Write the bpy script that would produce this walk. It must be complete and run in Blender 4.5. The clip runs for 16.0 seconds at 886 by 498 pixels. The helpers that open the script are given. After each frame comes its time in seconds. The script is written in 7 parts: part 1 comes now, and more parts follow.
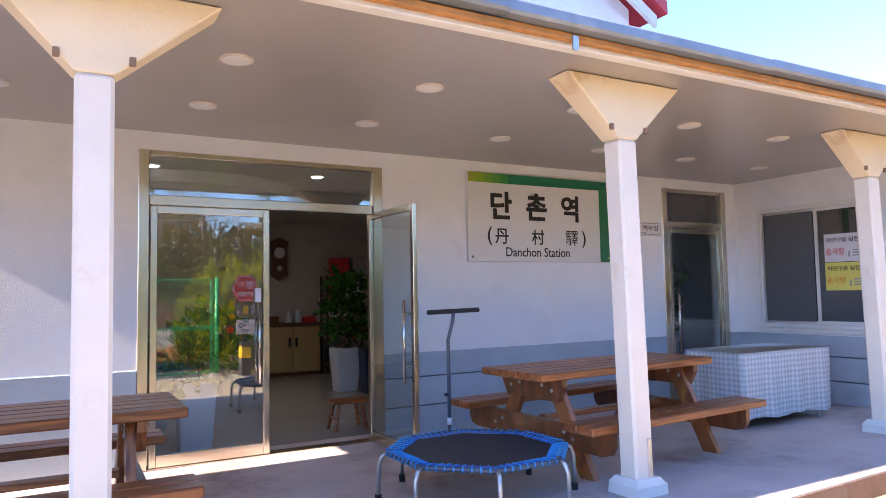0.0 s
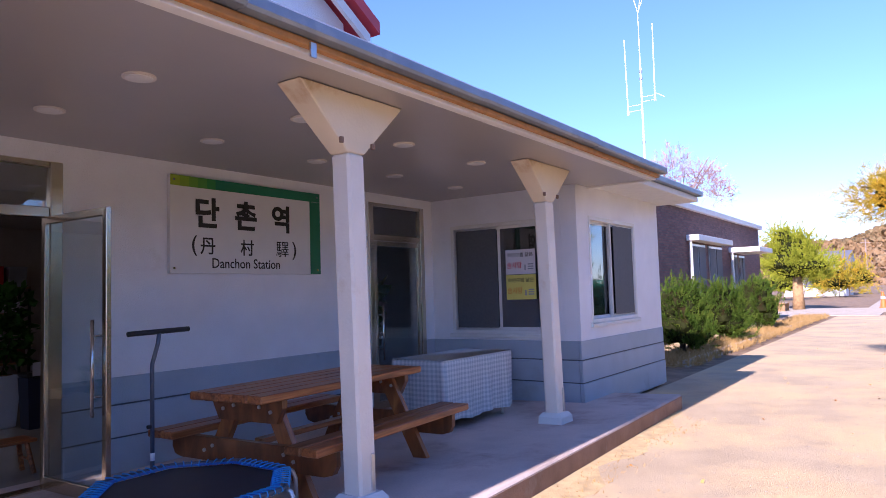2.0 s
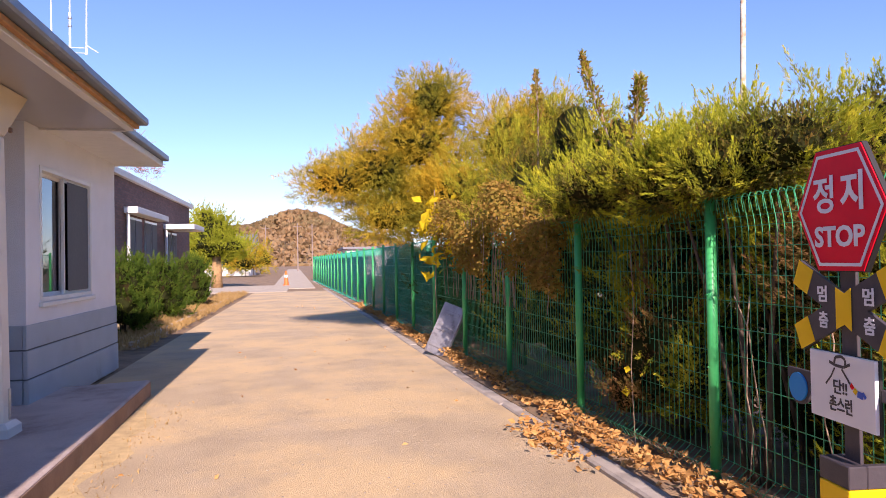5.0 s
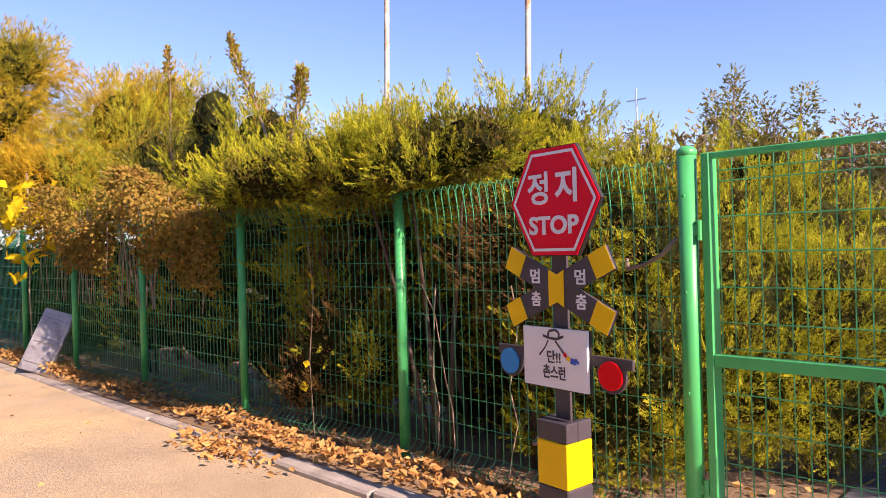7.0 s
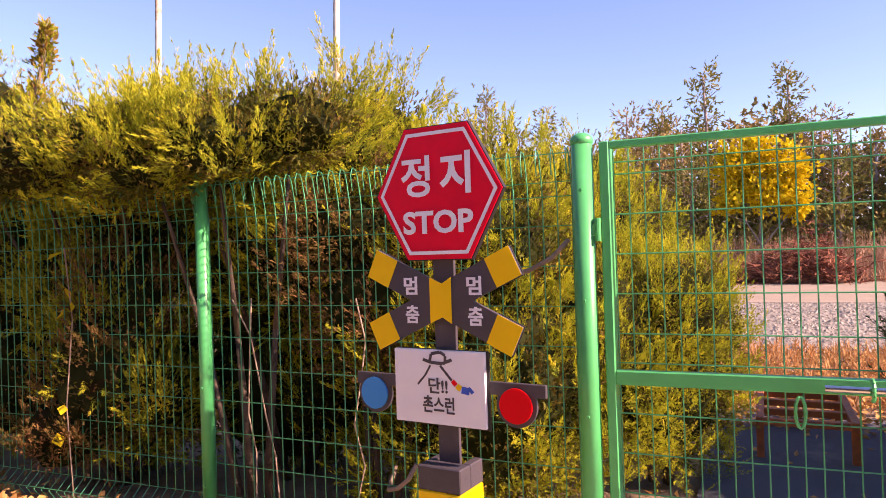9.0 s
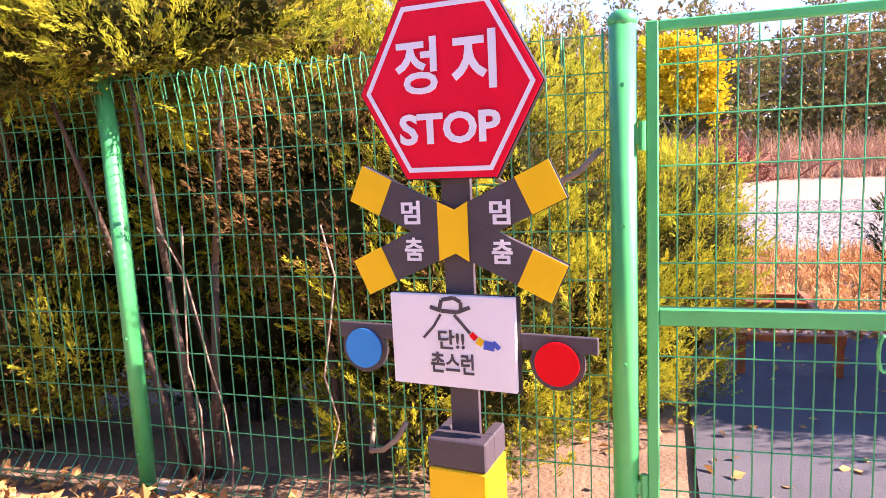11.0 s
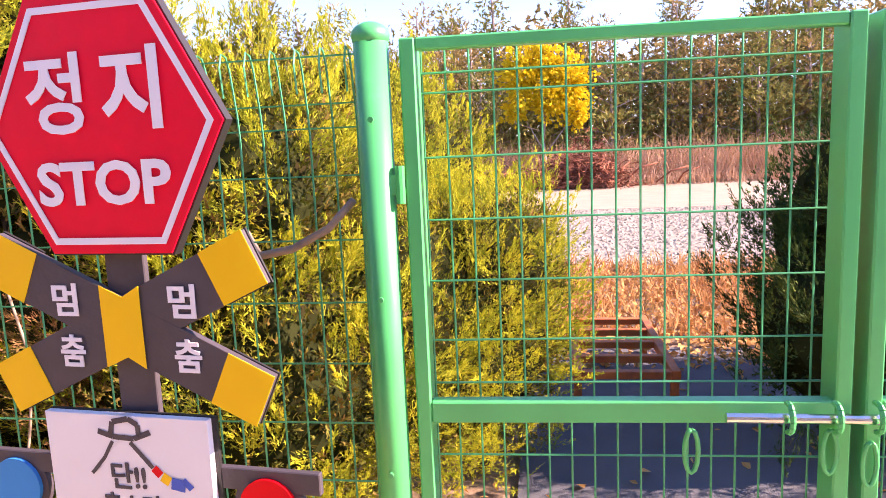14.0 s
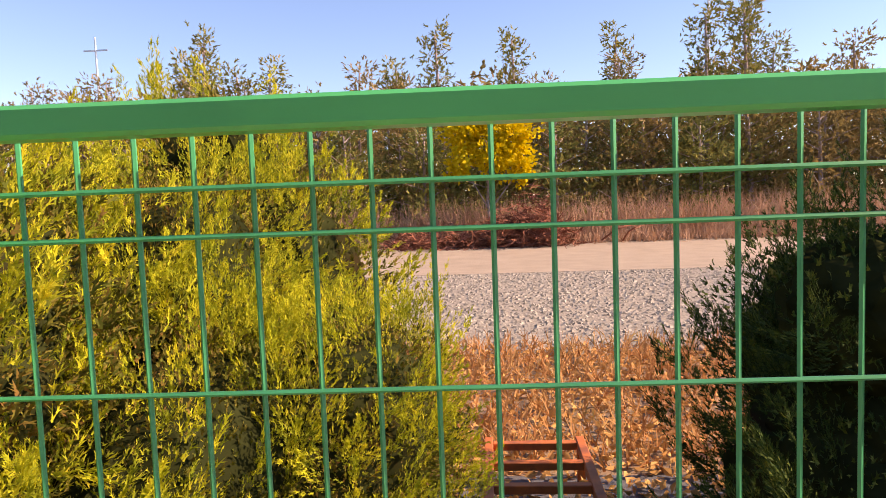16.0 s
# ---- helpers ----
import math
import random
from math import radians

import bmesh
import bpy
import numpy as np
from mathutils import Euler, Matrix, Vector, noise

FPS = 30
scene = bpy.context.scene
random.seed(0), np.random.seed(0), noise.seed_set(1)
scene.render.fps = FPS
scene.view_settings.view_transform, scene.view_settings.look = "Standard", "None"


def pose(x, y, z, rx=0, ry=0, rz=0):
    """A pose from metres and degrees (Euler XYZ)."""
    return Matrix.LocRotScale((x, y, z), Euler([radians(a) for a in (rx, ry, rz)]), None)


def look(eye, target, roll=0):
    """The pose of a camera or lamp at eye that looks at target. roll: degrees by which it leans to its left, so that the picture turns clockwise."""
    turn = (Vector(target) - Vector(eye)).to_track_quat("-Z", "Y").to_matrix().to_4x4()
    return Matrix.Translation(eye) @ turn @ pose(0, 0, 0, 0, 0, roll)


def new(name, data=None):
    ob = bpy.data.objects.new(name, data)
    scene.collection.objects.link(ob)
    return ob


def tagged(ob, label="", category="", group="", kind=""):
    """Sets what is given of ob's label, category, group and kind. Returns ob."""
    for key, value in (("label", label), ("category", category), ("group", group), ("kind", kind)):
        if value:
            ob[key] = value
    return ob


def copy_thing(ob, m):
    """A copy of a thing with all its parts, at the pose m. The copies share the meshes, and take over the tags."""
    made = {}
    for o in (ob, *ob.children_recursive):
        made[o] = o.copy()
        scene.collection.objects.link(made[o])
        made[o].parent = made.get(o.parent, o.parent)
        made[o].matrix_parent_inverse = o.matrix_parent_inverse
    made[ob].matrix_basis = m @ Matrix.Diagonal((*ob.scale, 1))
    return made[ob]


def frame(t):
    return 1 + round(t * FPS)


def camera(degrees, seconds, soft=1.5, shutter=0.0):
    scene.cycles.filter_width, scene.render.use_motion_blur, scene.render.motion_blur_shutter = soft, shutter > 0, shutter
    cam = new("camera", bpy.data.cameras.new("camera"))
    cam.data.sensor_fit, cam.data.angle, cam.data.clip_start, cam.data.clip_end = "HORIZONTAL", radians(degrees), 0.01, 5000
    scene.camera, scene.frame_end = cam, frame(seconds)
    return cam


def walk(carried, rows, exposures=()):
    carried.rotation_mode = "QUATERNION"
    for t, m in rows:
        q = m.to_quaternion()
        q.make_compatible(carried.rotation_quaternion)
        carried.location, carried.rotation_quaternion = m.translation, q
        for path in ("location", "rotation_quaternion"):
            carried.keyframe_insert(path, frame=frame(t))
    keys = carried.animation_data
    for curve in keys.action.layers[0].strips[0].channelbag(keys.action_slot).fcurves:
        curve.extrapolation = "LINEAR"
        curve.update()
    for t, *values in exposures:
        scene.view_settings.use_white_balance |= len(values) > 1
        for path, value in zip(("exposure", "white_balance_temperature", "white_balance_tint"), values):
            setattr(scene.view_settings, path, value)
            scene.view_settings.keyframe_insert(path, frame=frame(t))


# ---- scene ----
cam = camera(65.7, 16.0, 0.9)
PATH = [
    (0, (0.131, -6.084, 1.483), (1.102, -4.34, 1.61), -1.0),
    (0.5, (0.125, -5.934, 1.52), (1.237, -4.277, 1.648), -1.0),
    (1, (0.065, -5.801, 1.526), (1.356, -4.279, 1.656), -1.2),
    (1.5, (0.057, -5.754, 1.544), (1.516, -4.391, 1.672), -1.4),
    (2, (0.063, -5.799, 1.54), (1.693, -4.647, 1.669), -1.7),
    (2.5, (0.048, -5.842, 1.508), (1.8, -4.885, 1.626), -2.0),
    (3, (0.076, -5.752, 1.501), (1.939, -5.023, 1.526), -1.8),
    (3.5, (0.163, -5.474, 1.495), (2.138, -5.162, 1.493), -2.1),
    (4, (0.362, -5.254, 1.467), (2.361, -5.19, 1.456), -2.3),
    (4.1, (0.401, -5.222, 1.46), (2.4, -5.194, 1.442), -2.6),
    (4.2, (0.451, -5.183, 1.472), (2.45, -5.191, 1.46), -2.4),
    (6.3, (1.14, -4.506, 1.419), (2.817, -5.597, 1.42), -1.2),
    (6.5, (1.183, -4.475, 1.434), (2.799, -5.653, 1.427), -1.2),
    (7, (1.296, -4.392, 1.427), (2.717, -5.8, 1.425), -1.6),
    (7.5, (1.375, -4.372, 1.406), (2.63, -5.929, 1.407), -1.9),
    (8, (1.559, -4.473, 1.388), (2.691, -6.122, 1.388), -2.0),
    (8.5, (1.773, -4.607, 1.421), (2.77, -6.341, 1.411), -2.2),
    (9, (2.081, -4.672, 1.409), (2.923, -6.486, 1.417), -1.9),
    (9.2, (2.182, -4.711, 1.436), (2.959, -6.554, 1.422), -2.3),
    (11.3, (2.606, -5.129, 1.456), (3.179, -7.022, 1.163), -2.7),
    (11.5, (2.609, -5.128, 1.456), (3.15, -7.032, 1.167), -2.7),
    (12, (2.616, -5.129, 1.465), (3.107, -7.048, 1.188), -2.7),
    (12.5, (2.612, -5.146, 1.486), (3.03, -7.081, 1.2), -2.8),
    (13, (2.521, -5.255, 1.508), (2.87, -7.203, 1.223), -2.9),
    (13.5, (2.397, -5.437, 1.529), (2.71, -7.392, 1.249), -2.7),
    (14, (2.326, -5.718, 1.556), (2.606, -7.677, 1.267), -2.5),
    (14.5, (2.276, -5.983, 1.582), (2.474, -7.959, 1.345), -2.7),
    (15, (2.123, -6.273, 1.626), (2.326, -8.254, 1.436), -2.5),
    (15.5, (2.083, -6.542, 1.664), (2.272, -8.525, 1.483), -2.2),
    (16, (2.082, -6.786, 1.724), (2.219, -8.776, 1.575), -2.1),
]
EXPOSURE = [(0.0, 2.4, 6250, 22), (0.7, 2.25, 6050, 23), (1.5, 1.6, 5750, 31), (2.3, 1.1, 5650, 36), (3.2, 0.87, 6100, 34), (4.2, 0.78, 6350, 33), (6.5, 0.95, 7200, 34), (7.5, 1.12, 7350, 38), (8.5, 1.28, 7600, 46), (9.2, 1.35, 7750, 47), (11.3, 2.2, 6750, 44), (12.5, 2.2, 6850, 43), (13.5, 2.1, 7150, 42), (14.5, 1.85, 7250, 44), (15.0, 1.4, 7500, 49), (16.0, 1.15, 8400, 33)]
walk(cam, [(t, look(eye, target, roll)) for t, eye, target, roll in PATH], EXPOSURE)

# ---------- light ----------
world = bpy.data.worlds.new("world")
scene.world = world
world.use_nodes = True
wn = world.node_tree.nodes
sky = wn.new("ShaderNodeTexSky")
sky.sky_type = "NISHITA"
sky.sun_disc = False
sky.sun_elevation = radians(32)
sky.sun_rotation = radians(270)
sky.air_density, sky.dust_density, sky.ozone_density = 1.0, 0.05, 7.0
world.node_tree.links.new(sky.outputs[0], wn["Background"].inputs[0])
wn["Background"].inputs[1].default_value = 0.12
sun = new("sun", bpy.data.lights.new("sun", "SUN"))
sun.data.energy, sun.data.angle, sun.data.color = 5.0, radians(0.6), (1.0, 0.88, 0.72)
sun.matrix_world = look((-40, -2, 29), (-35.2, -1.94, 26.0))


# ---------- materials ----------
def mat(name, color, rough=0.6, metal=0.0, vary=0.12, scale=6.0, bump=0.0, bscale=60.0, stain=None, stain_scale=1.2, stain_at=0.55, coat=0.0, island=0.0, objrand=0.0, spec=0.5, grain=0.0):
    m = bpy.data.materials.new(name)
    m.use_nodes = True
    nt = m.node_tree
    n, l = nt.nodes, nt.links
    b = n["Principled BSDF"]
    b.inputs["Roughness"].default_value = rough
    b.inputs["Metallic"].default_value = metal
    b.inputs["Coat Weight"].default_value = coat
    b.inputs["Specular IOR Level"].default_value = spec
    tc = n.new("ShaderNodeTexCoord")
    hsv = n.new("ShaderNodeHueSaturation")
    hsv.inputs["Color"].default_value = (*color, 1)
    ns = n.new("ShaderNodeTexNoise")
    ns.inputs["Scale"].default_value = scale
    ns.inputs["Detail"].default_value = 8
    l.new(tc.outputs["Object"], ns.inputs["Vector"])
    mr = n.new("ShaderNodeMapRange")
    mr.inputs[1].default_value, mr.inputs[2].default_value = 0.25, 0.75
    mr.inputs[3].default_value, mr.inputs[4].default_value = 1 - vary, 1 + vary
    l.new(ns.outputs["Fac"], mr.inputs[0])
    val = mr.outputs[0]
    if island or objrand:
        src = n.new("ShaderNodeNewGeometry").outputs["Random Per Island"] if island else n.new("ShaderNodeObjectInfo").outputs["Random"]
        r2 = n.new("ShaderNodeMapRange")
        a = island or objrand
        r2.inputs[3].default_value, r2.inputs[4].default_value = 1 - a, 1 + a
        l.new(src, r2.inputs[0])
        mu = n.new("ShaderNodeMath")
        mu.operation = "MULTIPLY"
        l.new(val, mu.inputs[0])
        l.new(r2.outputs[0], mu.inputs[1])
        val = mu.outputs[0]
    if grain:
        n4 = n.new("ShaderNodeTexNoise")
        n4.inputs["Scale"].default_value = 85.0
        n4.inputs["Detail"].default_value = 5
        n4.inputs["Roughness"].default_value = 0.7
        l.new(tc.outputs["Object"], n4.inputs["Vector"])
        r4 = n.new("ShaderNodeMapRange")
        r4.inputs[1].default_value, r4.inputs[2].default_value = 0.32, 0.68
        r4.inputs[3].default_value, r4.inputs[4].default_value = 1 - grain, 1 + grain
        l.new(n4.outputs["Fac"], r4.inputs[0])
        m4 = n.new("ShaderNodeMath")
        m4.operation = "MULTIPLY"
        l.new(val, m4.inputs[0])
        l.new(r4.outputs[0], m4.inputs[1])
        val = m4.outputs[0]
    l.new(val, hsv.inputs["Value"])
    out = hsv.outputs[0]
    if stain:
        n2 = n.new("ShaderNodeTexNoise")
        n2.inputs["Scale"].default_value = stain_scale
        n2.inputs["Detail"].default_value = 10
        n2.inputs["Roughness"].default_value = 0.65
        l.new(tc.outputs["Object"], n2.inputs["Vector"])
        r3 = n.new("ShaderNodeMapRange")
        r3.inputs[1].default_value, r3.inputs[2].default_value = stain_at, stain_at + 0.16
        l.new(n2.outputs["Fac"], r3.inputs[0])
        mx = n.new("ShaderNodeMix")
        mx.data_type = "RGBA"
        l.new(r3.outputs[0], mx.inputs[0])
        l.new(out, mx.inputs[6])
        mx.inputs[7].default_value = (*stain, 1)
        out = mx.outputs[2]
    l.new(out, b.inputs["Base Color"])
    if bump:
        n3 = n.new("ShaderNodeTexNoise")
        n3.inputs["Scale"].default_value = bscale
        n3.inputs["Detail"].default_value = 6
        l.new(tc.outputs["Object"], n3.inputs["Vector"])
        bp = n.new("ShaderNodeBump")
        bp.inputs["Strength"].default_value = bump
        bp.inputs["Distance"].default_value = 0.02
        l.new(n3.outputs["Fac"], bp.inputs["Height"])
        l.new(bp.outputs[0], b.inputs["Normal"])
    return m


def leaf_mat(name, stops, scale=1.6, through_light=0.3, rough=0.75, single=0.5):
    """Foliage: colours spread over single leaves, shifted in broad patches."""
    m = bpy.data.materials.new(name)
    m.use_nodes = True
    n, l = m.node_tree.nodes, m.node_tree.links
    b = n["Principled BSDF"]
    b.inputs["Roughness"].default_value = rough
    b.inputs["Specular IOR Level"].default_value = 0.1
    geo = n.new("ShaderNodeNewGeometry")
    tc = n.new("ShaderNodeTexCoord")
    ns = n.new("ShaderNodeTexNoise")
    ns.inputs["Scale"].default_value = scale
    ns.inputs["Detail"].default_value = 4
    l.new(tc.outputs["Object"], ns.inputs["Vector"])
    a = n.new("ShaderNodeMath")
    a.operation = "MULTIPLY_ADD"
    a.inputs[1].default_value = single
    l.new(geo.outputs["Random Per Island"], a.inputs[0])
    sc = n.new("ShaderNodeMapRange")
    sc.inputs[1].default_value, sc.inputs[2].default_value = 0.3, 0.7
    sc.inputs[3].default_value, sc.inputs[4].default_value = 0.0, 1.0 - single
    l.new(ns.outputs["Fac"], sc.inputs[0])
    l.new(sc.outputs[0], a.inputs[2])
    ramp = n.new("ShaderNodeValToRGB")
    el = ramp.color_ramp.elements
    el[0].position, el[0].color = 0.0, (*stops[0], 1)
    el[1].position, el[1].color = 1.0, (*stops[-1], 1)
    for i, c in enumerate(stops[1:-1]):
        e = el.new((i + 1) / (len(stops) - 1))
        e.color = (*c, 1)
    l.new(a.outputs[0], ramp.inputs[0])
    l.new(ramp.outputs[0], b.inputs["Base Color"])
    tr = n.new("ShaderNodeBsdfTranslucent")
    l.new(ramp.outputs[0], tr.inputs[0])
    mx = n.new("ShaderNodeMixShader")
    mx.inputs[0].default_value = through_light
    l.new(b.outputs[0], mx.inputs[1])
    l.new(tr.outputs[0], mx.inputs[2])
    l.new(mx.outputs[0], n["Material Output"].inputs[0])
    return m


def glass_mat(name, tint=(0.9, 0.95, 0.95), rough=0.0):
    m = bpy.data.materials.new(name)
    m.use_nodes = True
    n, l = m.node_tree.nodes, m.node_tree.links
    tr = n.new("ShaderNodeBsdfTransparent")
    tr.inputs[0].default_value = (*tint, 1)
    gl = n.new("ShaderNodeBsdfGlossy")
    gl.inputs["Roughness"].default_value = rough
    fr = n.new("ShaderNodeLayerWeight")
    fr.inputs[0].default_value = 0.5
    pw = n.new("ShaderNodeMath")
    pw.operation = "POWER"
    pw.inputs[1].default_value = 4.5
    l.new(fr.outputs["Facing"], pw.inputs[0])
    ad = n.new("ShaderNodeMath")
    ad.operation = "MULTIPLY_ADD"
    ad.inputs[1].default_value, ad.inputs[2].default_value = 0.82, 0.17
    l.new(pw.outputs[0], ad.inputs[0])
    mx = n.new("ShaderNodeMixShader")
    l.new(ad.outputs[0], mx.inputs[0])
    l.new(tr.outputs[0], mx.inputs[1])
    l.new(gl.outputs[0], mx.inputs[2])
    l.new(mx.outputs[0], n["Material Output"].inputs[0])
    return m


def wood_mat(name, dark, light, grain=(1.5, 22, 22), rough=0.4, coat=0.15, axis=0):
    m = bpy.data.materials.new(name)
    m.use_nodes = True
    n, l = m.node_tree.nodes, m.node_tree.links
    b = n["Principled BSDF"]
    b.inputs["Roughness"].default_value = rough
    b.inputs["Coat Weight"].default_value = coat
    tc = n.new("ShaderNodeTexCoord")
    mp = n.new("ShaderNodeMapping")
    mp.inputs["Scale"].default_value = grain
    l.new(tc.outputs["Object"], mp.inputs[0])
    ns = n.new("ShaderNodeTexNoise")
    ns.inputs["Scale"].default_value = 1.6
    ns.inputs["Detail"].default_value = 9
    ns.inputs["Distortion"].default_value = 0.8
    l.new(mp.outputs[0], ns.inputs["Vector"])
    ramp = n.new("ShaderNodeValToRGB")
    el = ramp.color_ramp.elements
    el[0].position, el[0].color = 0.32, (*dark, 1)
    el[1].position, el[1].color = 0.7, (*light, 1)
    l.new(ns.outputs["Fac"], ramp.inputs[0])
    hsv = n.new("ShaderNodeHueSaturation")
    oi = n.new("ShaderNodeObjectInfo")
    mr = n.new("ShaderNodeMapRange")
    mr.inputs[3].default_value, mr.inputs[4].default_value = 0.75, 1.2
    l.new(oi.outputs["Random"], mr.inputs[0])
    l.new(mr.outputs[0], hsv.inputs["Value"])
    l.new(ramp.outputs[0], hsv.inputs["Color"])
    l.new(hsv.outputs[0], b.inputs["Base Color"])
    bp = n.new("ShaderNodeBump")
    bp.inputs["Strength"].default_value, bp.inputs["Distance"].default_value = 0.25, 0.004
    l.new(ns.outputs["Fac"], bp.inputs["Height"])
    l.new(bp.outputs[0], b.inputs["Normal"])
    return m


